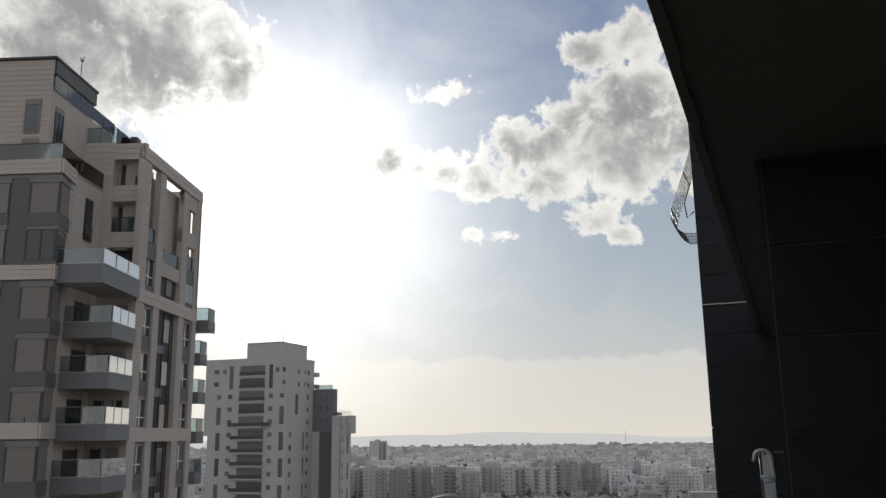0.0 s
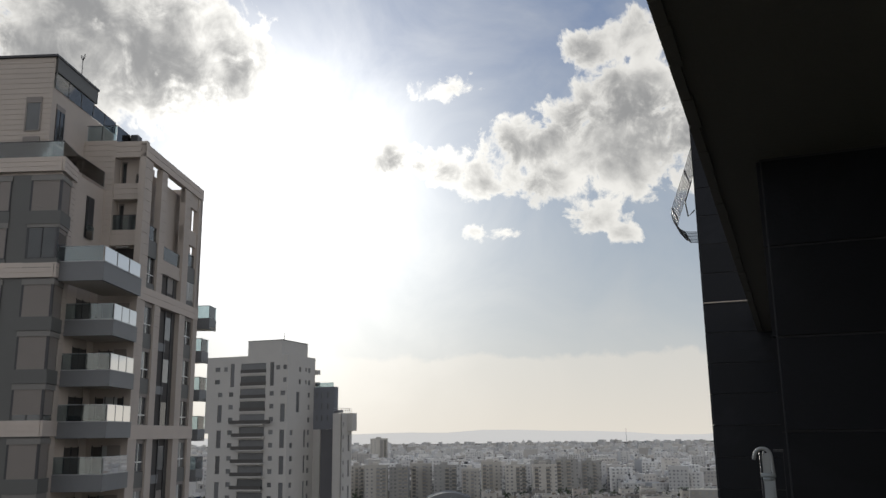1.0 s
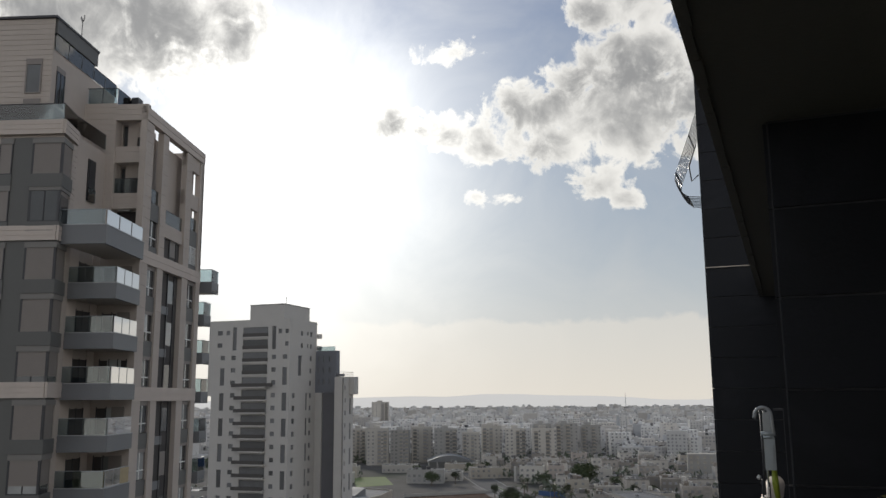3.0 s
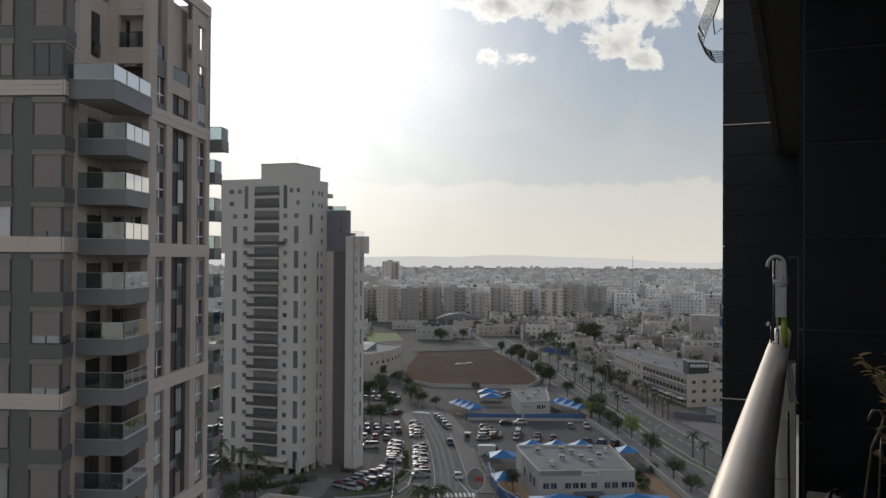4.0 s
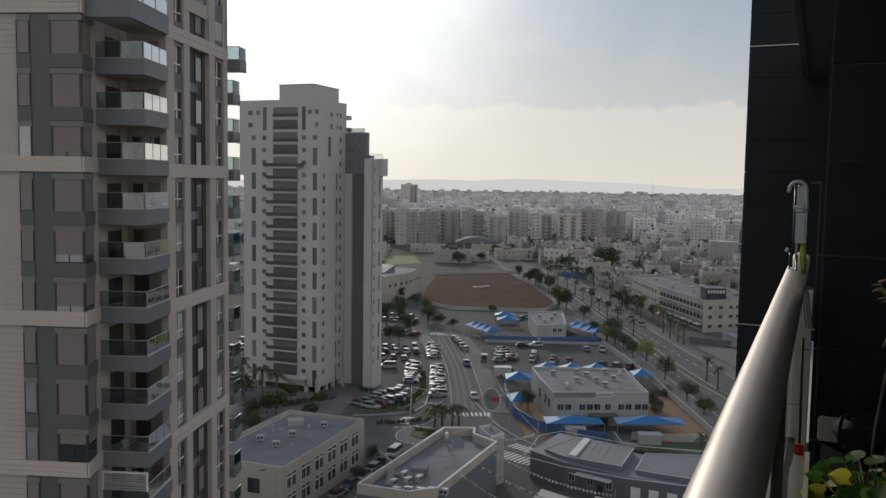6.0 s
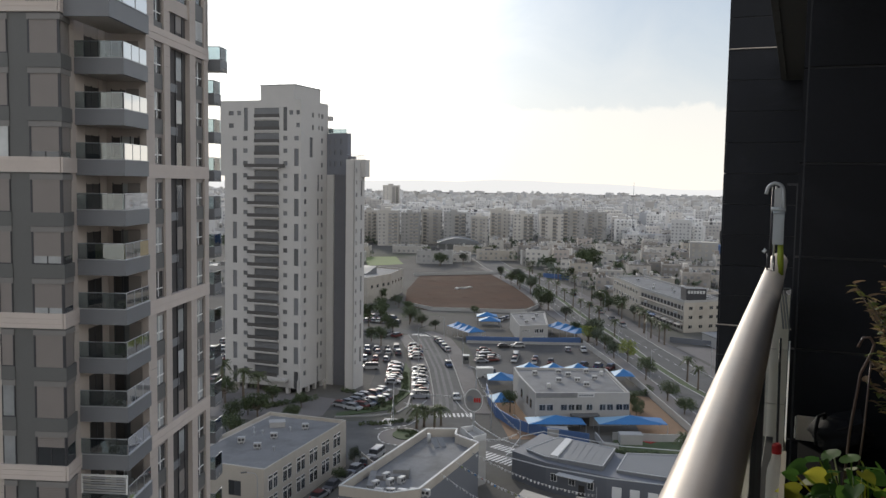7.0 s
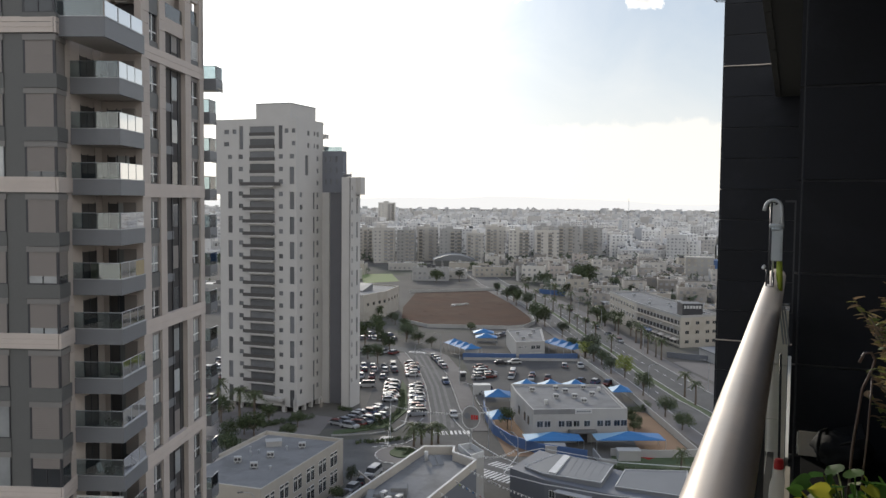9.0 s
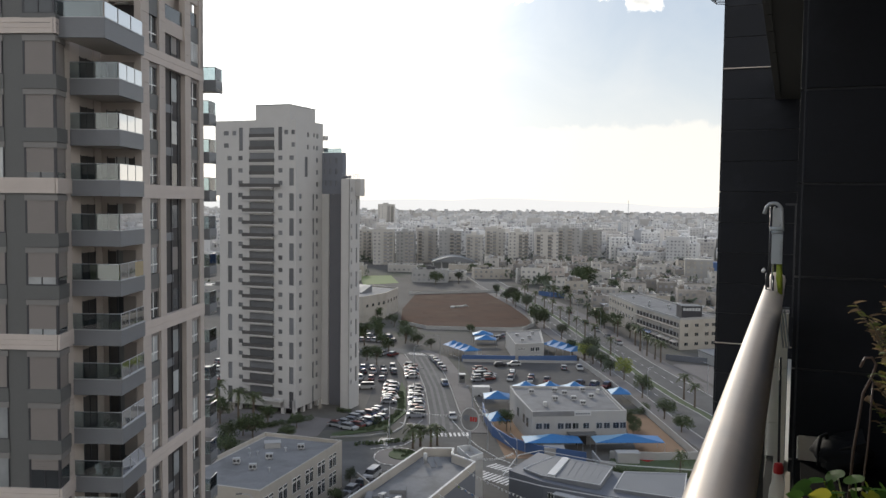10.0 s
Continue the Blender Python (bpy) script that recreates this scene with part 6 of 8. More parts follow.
for x, y in ((22, 193), (25, 199), (28, 205), (31, 195), (34, 202), (20, 206), (36.5, 207), (29.5, 199.5), (33, 209), (26, 208)):
    ac(x, y, 7.05, rng.choice((0, 5, 90)))
school2 = thing("school_building", None, "white single-storey school hall with grey roof", "building")
PQ = [(22.0, 284), (32.0, 287), (34.0, 318), (20.5, 312)]
part("wall", Shape().prism(PQ, 0, 5.6), WHITE_WALL, school2)
part("roof", Shape().prism([(22.5, 285), (31.5, 287.8), (33.2, 317), (21.2, 311.4)], 5.6, 5.65), ROOF_GREY, school2)
part("parapet", parapet(PQ, 5.55, 6.1), WHITE_WALL, school2)
M, ln = edge_frame(PQ[0], PQ[1])
window_row(school2, M, [1.0, 2.0, 3.0], 4.0, 4.6, 0.7)
window_row(school2, M, [5.4, 7.2], 3.4, 4.8, 1.6)
window_row(school2, M, [4.6, 6.4, 8.2], 0.7, 2.2, 1.4, CURTAINED)
for x, y in ((25, 292), (28, 299), (24, 303), (30, 308)):
    ac(x, y, 5.65, 0)


def shade_sail(x, y, w, d, n=1, ang=0.0, h=2.6, rise=1.5, along="x"):
    """A row of pointed canvas canopies on posts."""
    t = thing("shade_canopy", pose(x, y, 0, 0, 0, ang), "bright blue pointed canvas shade canopy on posts", "canopy", "blue shade canopies")
    cw = w / n
    for i in range(n):
        x0, x1 = i * cw, (i + 1) * cw
        c = ((x0 + x1) / 2, d / 2, h + rise)
        # the slope on the x0 side takes the lit copy of the cloth
        for mat, tri in ((BLUE_CLOTH, [(x0, 0, h), (x1, 0, h)]), (LIT_CLOTH, [(x0, d, h), (x0, 0, h)]), (BLUE_CLOTH, [(x1, 0, h), (x1, d, h)]), (BLUE_CLOTH, [(x1, d, h), (x0, d, h)])):
            a, b = Vector(tri[0]), Vector(tri[1])
            apex = Vector(c)
            vs = [a, b]
            mid1, mid2 = a.lerp(apex, 0.5) + Vector((0, 0, -0.12)), b.lerp(apex, 0.5) + Vector((0, 0, -0.12))
            vs += [mid2, mid1, apex]
            lower = [v + Vector((0, 0, -0.05)) for v in vs]
            part("cloth", Shape().add(vs + lower, [(0, 1, 2, 3), (3, 2, 4), (5, 8, 7, 6), (8, 9, 7), (0, 5, 6, 1)]), mat, t, "blue canvas painted paler as the sunlit slope" if mat is LIT_CLOTH else "")
    for px_, py_ in [(i * cw, q) for i in range(n + 1) for q in (0, d)]:
        part("post", Shape().tube([(px_, py_, 0), (px_, py_, h)], 0.06, 6), STEEL, t)
    return t


shade_sail(-2.6, 300, 16, 6.5, 4, -62, 3.0, 1.6)
shade_sail(9.2, 313, 8, 6, 1)
shade_sail(8.6, 324, 8, 6, 1)
shade_sail(32.8, 304, 18, 8, 4, -62, 3.0, 1.6)
shade_sail(9.0, 218.5, 7, 7, 1)
shade_sail(16.2, 178.5, 12.5, 5.5, 1, 3, 2.6, 1.3)
shade_sail(31.5, 179.5, 15, 5.5, 1, 3, 2.6, 1.3)
shade_sail(16.5, 214.5, 19, 6, 3, 1, 5.9, 1.9)
shade_sail(43.5, 226, 5.5, 6, 1)
shade_sail(9.5, 196, 5, 7, 1, 10)


def fence_wall(points, h, mat, label, name="garden_wall", t=0.25):
    s = Shape()
    for (x0, y0), (x1, y1) in zip(points, points[1:]):
        n = Vector((-(y1 - y0), x1 - x0)).normalized() * t / 2
        s.prism([(x0 - n.x, y0 - n.y), (x1 - n.x, y1 - n.y), (x1 + n.x, y1 + n.y), (x0 + n.x, y0 + n.y)], 0, h)
    return solid(name, s, mat, None, label, "wall", "", "structure")


fence_wall([(8.6, 216), (8.8, 205), (10, 193), (13.5, 184), (19, 178), (28.5, 173.5)], 2.3, BLUE_WALL, "blue painted yard wall", "yard_wall")
fence_wall([(74.8, 292.0), (88.5, 284.5), (112, 279)], 1.9, GREY_BLUE, "grey sheet fence of the gravel lot", "hoarding")
fence_wall([(51, 490), (76.5, 467)], 2.6, BLUE_WALL, "faded blue fence beside the avenue", "hoarding")
fence_wall([(4, 284), (22, 283.5)], 2.2, BLUE_WALL, "blue painted school wall", "yard_wall")
fence_wall([(23, 283), (43, 285.5)], 2.2, BLUE_WALL, "blue painted school wall", "yard_wall")
fence_wall([(4.2, 283.2), (47, 282.5)], 0.9, WHITE_WALL, "white base of the school wall", "yard_wall")
fence_wall([(34, 177), (44, 176), (52.6, 177), (49.6, 228), (46.5, 258), (43.5, 283)], 1.7, WHITE_WALL, "pale garden wall along the avenue", "yard_wall")
fence_wall([(30.5, 178), (31, 171), (34, 170)], 1.4, WHITE_WALL, "white garden wall", "yard_wall")
fence_wall([(-24, 486), (26.5, 503.5), (38, 418), (36.5, 368), (30, 352)], 1.6, WHITE_WALL, "pale hoarding round the soil plot", "hoarding")
fence_wall([(-22.5, 371), (-10, 354.5), (14, 352.5), (30, 352)], 1.5, WHITE_WALL, "pale hoarding round the soil plot", "hoarding")
fence_wall([(-17.6, 160), (-12.5, 150), (-22, 128)], 1.8, CREAM_WALL, "plastered wall between the yards", "yard_wall")
for x, y, w in ((20.2, 176.2, 4.2), (35.0, 173.4, 4.6)):
    solid("garden_shed", Shape().box(0, w, 0, 2.4, 0, 2.1).box(-0.1, w + 0.1, -0.1, 2.5, 2.1, 2.25), WHITE_WALL, pose(x, y, 0), "small white garden shed", "shed", "garden sheds")
solid("play_mat", Shape().box(0, 2.6, 0, 2.6, 0, 0.05), LAMP_RED, pose(41.5, 174.5, 0.06, 0, 0, 40), "red square play mat on the lawn", "mat")

# white office block with strip windows by the avenue
hall = thing("commercial_building", None, "cream four-storey commercial block with strip windows and dark roof box", "building")
PH = [(84.5, 311), (101, 317), (96, 356), (88, 398), (74, 395), (77, 352)]
part("wall", Shape().prism(PH, 0, 11.2), CREAM_WALL, hall)
part("roof", Shape().prism([(85, 312), (100.3, 317.8), (95.4, 355.8), (87.5, 397), (74.8, 394.4), (77.7, 352.2)], 11.2, 11.25), ROOF_GREY, hall)
part("parapet", parapet(PH, 11.15, 12.0, 0.25), WHITE_WALL, hall)
M, ln = edge_frame(PH[5], PH[0])
for z0 in (1.2, 4.7, 8.4):
    part("dark_strip", Shape().box(1, ln - 1, -0.04, 0.0, z0, z0 + 1.5, M), DARK_ROOM, hall, "dark strip of windows")
    for i in range(13):
        part("mullion", Shape().box(1.2 + 3.15 * i, 1.9 + 3.15 * i, -0.1, -0.03, z0, z0 + 1.5, M), WHITE_WALL, hall)
for z0 in (0.9, 4.4, 8.1):
    part("ledge", Shape().box(0.3, ln - 0.3, -0.7, -0.02, z0 - 0.22, z0, M), CREAM_WALL, hall)
frng = random.Random(5)
for i in range(16):
    x0, z0 = frng.uniform(2, ln - 3), frng.choice((2.9, 6.4))
    part("cooler_box", Shape().box(x0, x0 + 0.9, -0.55, -0.05, z0, z0 + 0.7, M), AC_WHITE, hall)
for i in range(7):
    x0 = 1.5 + 5.8 * i
    part("awning", Shape().prism([(x0, -1.8), (x0 + 4.6, -1.8), (x0 + 4.6, -0.02), (x0, -0.02)], 2.75, [2.8, 2.8, 3.4, 3.4], M), frng.choice((ROOF_METAL, OLD_WALL, BLUE_WALL, WHITE_WALL)), hall)
M, ln = edge_frame(PH[0], PH[1])
for z0 in (1.5, 5.0, 8.4):
    window_row(hall, M, [2.0, 6.5, 11.0, 14.0], z0, z0 + 1.3, 1.7, PANE, CREAM_WALL)
M, ln = edge_frame(PH[4], PH[5])
for z0 in (4.7, 8.4):
    window_row(hall, M, [2 + 4.5 * i for i in range(9)], z0, z0 + 1.6, 1.8, PANE, WHITE_FRAME)
part("roof_box", Shape().box(86, 93.5, 314.5, 322, 11.2, 16.0), DARK_FRAME, hall, "dark clad roof box with pale sign bars")
for i in range(6):
    part("sign_bar", Shape().box(86.6 + 1.1 * i, 87.4 + 1.1 * i, 314.35, 314.5, 14.2, 15.3), WHITE_PAINT, hall)
for x, y in ((82, 350), (85, 362), (90, 350), (88, 340), (82, 380), (93, 330), (96, 322)):
    ac(x, y, 11.25, rng.uniform(0, 90))
annex = thing("shop_building", None, "low white shop with a flat roof beside the avenue", "building")
part("wall", Shape().prism([(88, 279), (110, 284), (108, 296), (86, 292)], 0, 3.4), WHITE_WALL, annex)
part("roof", Shape().prism([(87.6, 278.6), (110.4, 283.8), (108.3, 296.4), (85.6, 292.4)], 3.4, 3.7), ROOF_METAL, annex)
block = thing("apartment_block", pose(156, 566, 0, 0, 0, -14), "pale apartment block with blue side wall", "building")
part("wall", Shape().wall(18, 0, 17, [(1.5 + 4.2 * i, 3.1 + 4.2 * i, 1.2 + 3.2 * k, 2.8 + 3.2 * k) for i in range(4) for k in range(5)], 0.3), WHITE_WALL, block)
part("wall", Shape().box(0, 18, 0.3, 16, 0, 16.8), CREAM_WALL, block)
part("side_wall", Shape().box(18, 30, 1.0, 16, 0, 15), BLUE_WALL, block, "blue painted side wing")
for i in range(4):
    part("pilaster", Shape().box(0.2 + 4.2 * i, 1.0 + 4.2 * i, -0.3, 0.0, 0, 17), WHITE_WALL, block)

low = thing("warehouse_building", None, "plain grey warehouse with flat roof and sheds", "building")
part("wall", Shape().prism([(-60, 392), (-38.6, 369), (-29.7, 387.5), (-25.8, 411), (-50, 428)], 0, 11.0), CREAM_WALL, low)
part("roof", Shape().prism([(-58.8, 392), (-39, 370.4), (-30.5, 388), (-26.6, 410.6), (-50, 426.6)], 11.0, 11.1), ROOF_GREY, low)
part("roof_shed", Shape().prism([(-55, 392), (-41, 386), (-37, 396), (-51, 404)], 11.1, [11.6, 11.6, 14.2, 14.2]), ROOF_METAL, low)
part("parapet", parapet([(-60, 392), (-38.6, 369), (-29.7, 387.5), (-25.8, 411), (-50, 428)], 10.95, 11.7), CREAM_WALL, low)
M, ln = edge_frame((-38.6, 369), (-29.7, 387.5))
window_row(low, M, [3.0, 8.0, 13.0, 17.5], 6.5, 8.0, 1.8, PANE, CREAM_WALL)
M, ln = edge_frame((-29.7, 387.5), (-25.8, 411))
window_row(low, M, [3.0, 9.0, 15.0, 20.0], 6.5, 8.0, 1.8, PANE, CREAM_WALL)
low = thing("sports_hall", pose(-15, 668, 0, 0, 0, 2), "sports hall with pale curved metal roof", "building")
arch = [(34 * i / 12, 6.0 + 4.2 * math.sin(math.pi * i / 12)) for i in range(13)]
part("roof", Shape().add([(x, y, z) for y in (0, 26) for x, z in arch] + [(x, y, 5.5) for y in (0, 26) for x in (0, 34)], [(i, i + 1, 14 + i, 13 + i) for i in range(12)] + [tuple(range(13)) + (27, 26), tuple(range(13, 26))[::-1] + (28, 29)]), ROOF_METAL, low, "pale curved metal roof")
part("wall", Shape().box(0.5, 33.5, 0.5, 25.5, 0, 6.0), GREY_CLAD, low)
for i in range(6):
    part("column", Shape().box(0.6 + 6.4 * i, 1.2 + 6.4 * i, 0.1, 0.5, 0, 6), WHITE_WALL, low)

# ---------------------------------------------------------------- rows of apartment blocks further off


def far_block(x, y, w, d, h, ang, mat):
    b = thing("apartment_block", pose(x, y, 0, 0, 0, ang), "pale eight-storey apartment block with stacked balconies", "building", "far apartment blocks")
    part("wall", Shape().box(0, w, 0.0, d, 0, h), mat, b)
    n = int(h / 3.0)
    mid = w * rng.uniform(0.35, 0.6)
    cols = [mid, rng.choice((w * 0.08, w * 0.80))]
    for c in cols:
        bw = w * 0.16
        # no recess is cut: a darker panel paints its shade on the wall
        st = part("balcony_recess", Shape().box(c, c + bw, -0.05, 0.02, 1, h - 1.5), FAR_DARK, b, "flat dark panel painted as the shade behind stacked balconies")
        for k in range(n):
            part("balcony", Shape().box(c - 0.1, c + bw + 0.1, -1.3, 0.0, 1.2 + 3 * k, 2.2 + 3 * k), CREAM_WALL if mat is not CREAM_WALL else WHITE_WALL, st)
    for c in (0.03, 0.24, 0.68, 0.9):
        if any(abs(c * w - q) < w * 0.1 for q in cols):
            continue
        me = Shape().box(0, 1.5, -0.06, 0.0, 0, 1.3).mesh("window", FAR_DARK)
        for k in range(n):
            o = new("window", me)
            o.parent, o.matrix_basis = b, pose(c * w + 0.4, 0, 1.6 + 3 * k)
    part("roof_house", Shape().box(w * 0.3, w * 0.6, d * 0.3, d * 0.7, h, h + 3.0), mat, b)
    part("parapet", Shape().box(-0.1, w + 0.1, -0.1, 0.3, h, h + 0.8).box(w - 0.2, w + 0.1, 0.3, d, h, h + 0.8), mat, b)
    return b


x = -100.0
i = 0
while x < 76:
    w = rng.uniform(14, 20)
    far_block(x, 722 + 18 * math.sin(i * 1.9) + 8 * (i % 2), w, 18, rng.uniform(24.5, 29.5), rng.uniform(-4, 4), rng.choice((CITY_WALL, WHITE_WALL, CITY_WALL)))
    x += w + rng.uniform(0.5, 4.5)
    i += 1
for x, y, w, h in ((96, 770, 20, 30), (122, 790, 18, 28), (80, 800, 16, 29), (-112, 700, 20, 26)):
    far_block(x, y, w, 18, h, 4, WHITE_WALL)
big = far_block(-122, 1400, 27, 20, 47, 0, CITY_WALL)
tagged(big, "lone taller pale tower block on the skyline")


CLUTTER = Shape()
qrng = random.Random(77)


def roof_clutter(m, w, d, h, n):
    """Tanks, sheds and low walls strewn over a flat roof."""
    for _ in range(n):
        a, b = qrng.uniform(0.4, max(0.5, w - 2.2)), qrng.uniform(0.4, max(0.5, d - 2.2))
        q = qrng.choice(((0.8, 0.8, 1.2), (1.8, 1.0, 0.7), (2.2, 2.0, 2.2), (0.15, 0.15, 2.6), (3.0, 0.2, 0.9), (1.2, 0.9, 1.0)))
        CLUTTER.box(a, a + q[0] * qrng.uniform(0.7, 1.4), b, b + q[1] * qrng.uniform(0.7, 1.4), h, h + q[2] * qrng.uniform(0.7, 1.3), m)


def town_house(x, y, w, d, h, ang, mat, roof):
    b = thing("town_house", pose(x, y, 0, 0, 0, ang), "plain low town building with flat cluttered roof", "building", "low town buildings")
    part("wall", Shape().box(0, w, 0, d, 0, h), mat, b)
    part("roof", Shape().box(0.35, w - 0.35, 0.35, d - 0.35, h, h + 0.06), roof, b)
    part("parapet", Shape().box(0, w, 0, 0.3, h, h + 0.7).box(0, w, d - 0.3, d, h, h + 0.7).box(0, 0.3, 0.3, d - 0.3, h, h + 0.7).box(w - 0.3, w, 0.3, d - 0.3, h, h + 0.7), mat, b)
    n, k = max(1, int(w / 3.4)), max(1, int(h / 3.1))
    me = Shape().box(0, 1.5, -0.06, 0.0, 0, 1.4).mesh("window", FAR_DARK)
    for i in range(n):
        for j in range(k):
            if rng.random() < 0.85:
                o = new("window", me)
                o.parent, o.matrix_basis = b, pose(0.9 + i * (w - 1.2) / n, 0, 1.1 + 3.1 * j)
    for i in range(max(1, int(d / 5)) if y < 520 else 0):
        for j in range(k):
            if rng.random() < 0.7:
                o = new("window", me)
                o.parent, o.matrix_basis = b, pose(0, d - 1 - i * 3.8, 1.1 + 3.1 * j, 0, 0, -90)
    roof_clutter(pose(x, y, 0, 0, 0, ang), w, d, h + 0.06, 9)
    for _ in range(rng.randint(2, 5)):
        q, r = rng.uniform(1, max(1.2, w - 2.5)), rng.uniform(1, max(1.2, d - 2.5))
        kind = rng.random()
        if kind < 0.4:
            part("water_tank", Shape().tube([(q, r, h), (q, r, h + 1.5)], 0.5, 8), AC_WHITE, b)
        elif kind < 0.75:
            part("roof_shed", Shape().box(q, q + rng.uniform(1.2, 2.4), r, r + 2, h, h + rng.uniform(1.0, 2.6)), rng.choice((WHITE_WALL, STEEL, CITY_WALL)), b)
        else:
            part("solar_panel", Shape().prism([(q, r), (q + 2, r), (q + 2, r + 1.2), (q, r + 1.2)], h, [h + 0.2, h + 0.2, h + 1.0, h + 1.0]), DARK_FRAME, b)
    return b


def avenue_x(y):
    """Right-hand edge of the avenue's far pavement at y."""
    pts = [(190, 98), (255, 80), (299, 73), (350, 69), (432, 62), (541, 42), (640, 30)]
    for (y0, x0), (y1, x1) in zip(pts, pts[1:]):
        if y0 <= y <= y1:
            return x0 + (x1 - x0) * (y - y0) / (y1 - y0)
    return 20


y = 405.0
while y < 690:
    x = avenue_x(y) + rng.uniform(6, 10)
    while x < y * 0.36 + 25:
        w, d = rng.uniform(9, 17), rng.uniform(9, 15)
        if not (145 < x + w / 2 < 195 and 545 < y < 600) and rng.random() < 0.92:
            town_house(x, y, w, d, rng.choice((3.5, 4.5, 6.5, 6.8, 9.6, 10.2)), rng.uniform(-14, -2), rng.choice((CITY_WALL, CITY_WALL, CREAM_WALL, OLD_WALL, OLD_WALL, STONE)), rng.choice((ROOF_GREY, ROOF_METAL, ROOF_GREY, OLD_WALL)))
        x += w + rng.uniform(2, 7)
    y += rng.uniform(19, 25)
for x, y, w, d, h in ((16, 590, 26, 14, 6.5), (-26, 560, 24, 12, 8), (-6, 575, 16, 14, 5), (46, 600, 22, 16, 6), (-2, 640, 30, 14, 5.5), (44, 560, 14, 10, 9), (-48, 640, 26, 14, 5), (-80, 560, 18, 14, 6), (-105, 470, 22, 16, 8), (-95, 380, 20, 14, 5),
                      (104, 330, 14, 18, 8), (106, 352, 14, 16, 6), (112, 300, 14, 16, 9), (100, 372, 16, 14, 7), (122, 336, 14, 14, 9.5), (120, 372, 16, 14, 6.5), (-130, 420, 24, 18, 10), (-82, 600, 20, 14, 7)):
    town_house(x, y, w, d, h, rng.uniform(-8, 6), rng.choice((CITY_WALL, CREAM_WALL, WHITE_WALL)), rng.choice((ROOF_GREY, ROOF_METAL)))

# ---------------------------------------------------------------- the city beyond, past counting
crng = random.Random(21)
wrng = random.Random(22)
sh = Shape()
panes = Shape()
for _ in range(5200):
    y = 770 + 3000 * crng.random() ** 1.5
    x = crng.uniform(-0.62, 0.48) * y
    if y < 860 and -130 < x < 150:
        continue
    w, d = crng.uniform(10, 24), crng.uniform(10, 18)
    h = crng.choice((6, 7, 9, 10, 12, 13, 15, 18, 22, 26)) * crng.uniform(0.85, 1.1) * (0.8 if y > 1500 else 1)
    m = pose(x, y, 0, 0, 0, crng.uniform(-30, 30))
    sh.box(0, w, 0, d, 0, h, m)
    if y < 1350 and abs(x + 20) < 0.42 * y:
        # rows of dark windows on the front, and lighter balcony slabs on the taller ones
        nx, nz = int(w / 3.3), int(h / 3.0)
        slabs = nz > 4 and wrng.random() < 0.6
        for j in range(nz):
            for i in range(nx):
                if wrng.random() < 0.88:
                    a = 0.9 + i * (w - 0.8) / nx
                    panes.box(a, a + wrng.choice((1.1, 1.5, 1.9)), -0.08, 0.0, 1.1 + 3 * j, 2.5 + 3 * j, m)
            if slabs:
                sh.box(w * 0.3, w * 0.62, -1.3, 0.0, 3 * j + 0.1, 3 * j + 1.0, m)
    if y < 1500:
        roof_clutter(m, w, d, h, 3)
    if crng.random() < 0.6:
        sh.box(w * 0.3, w * 0.6, d * 0.3, d * 0.7, h, h + 2.6, m)
for _ in range(420):
    y = qrng.uniform(405, 700)
    x = avenue_x(min(y, 640)) + qrng.uniform(5, 0.34 * y)
    CLUTTER.box(0, qrng.uniform(2.5, 7), 0, qrng.uniform(2, 5), 0, qrng.uniform(2.0, 3.6), pose(x, y, 0, 0, 0, qrng.uniform(-16, 4)))
solid("roof_clutter", CLUTTER, CLUTTER_PAINT, None, "jumble of tanks, sheds and lean-tos over the town roofs", "clutter", "", "stuff")
solid("far_city", sh, FAR_WALL, None, "far city of low buildings, wall paint lifted in place of haze", "city", "", "stuff")
solid("far_panes", panes, FAR_DARK, None, "windows of the far city, greyed in place of haze", "windows", "", "stuff")
sh = Shape()
for _ in range(5200):
    y = 780 + 1400 * crng.random() ** 1.6
    x = crng.uniform(-0.6, 0.46) * y
    w = crng.uniform(8, 20)
    z = crng.uniform(2, 14)
    m = pose(x, y, 0, 0, 0, crng.uniform(-20, 20))
    sh.box(0, w * 0.12, -0.5, 0, z, z + 1.8, m)
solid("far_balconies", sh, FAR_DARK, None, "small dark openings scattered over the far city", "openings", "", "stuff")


def clump(s, x, y, z, r, rnd, n=26, size=0.5):
    for _ in range(n):
        d = Vector((rnd.gauss(0, 1), rnd.gauss(0, 1), rnd.gauss(0, 0.8)))
        d = d.normalized() * r * rnd.random() ** 0.4
        p = Vector((x, y, z)) + d
        a = Vector((rnd.gauss(0, 1), rnd.gauss(0, 1), rnd.gauss(0, 1))).normalized() * size * rnd.uniform(0.6, 1.2)
        b = a.orthogonal().normalized() * size * rnd.uniform(0.4, 0.9)
        s.add([p - a, p - b * 0.6, p + a, p + b], [(0, 1, 2, 3)])


sh = Shape()
for _ in range(420):
    y = crng.uniform(400, 780)
    x = avenue_x(min(y, 640)) + crng.uniform(3, 0.36 * y)
    r = crng.uniform(1.2, 2.8)
    clump(sh, x, y, r * 1.3, r, crng, 20, r * 0.35)
for _ in range(1500):
    y = 420 + 1150 * crng.random() ** 1.2
    x = crng.uniform(-0.5, 0.42) * y
    if y < 770 and x < avenue_x(min(y, 640)) + 4 and x > -60:
        continue
    r = crng.uniform(2, 4.5)
    clump(sh, x, y, r * 1.1, r, crng, 14, r * 0.45)
solid("far_trees", sh, FAR_LEAF, None, "dark tree crowns scattered through the far city", "trees", "", "stuff")
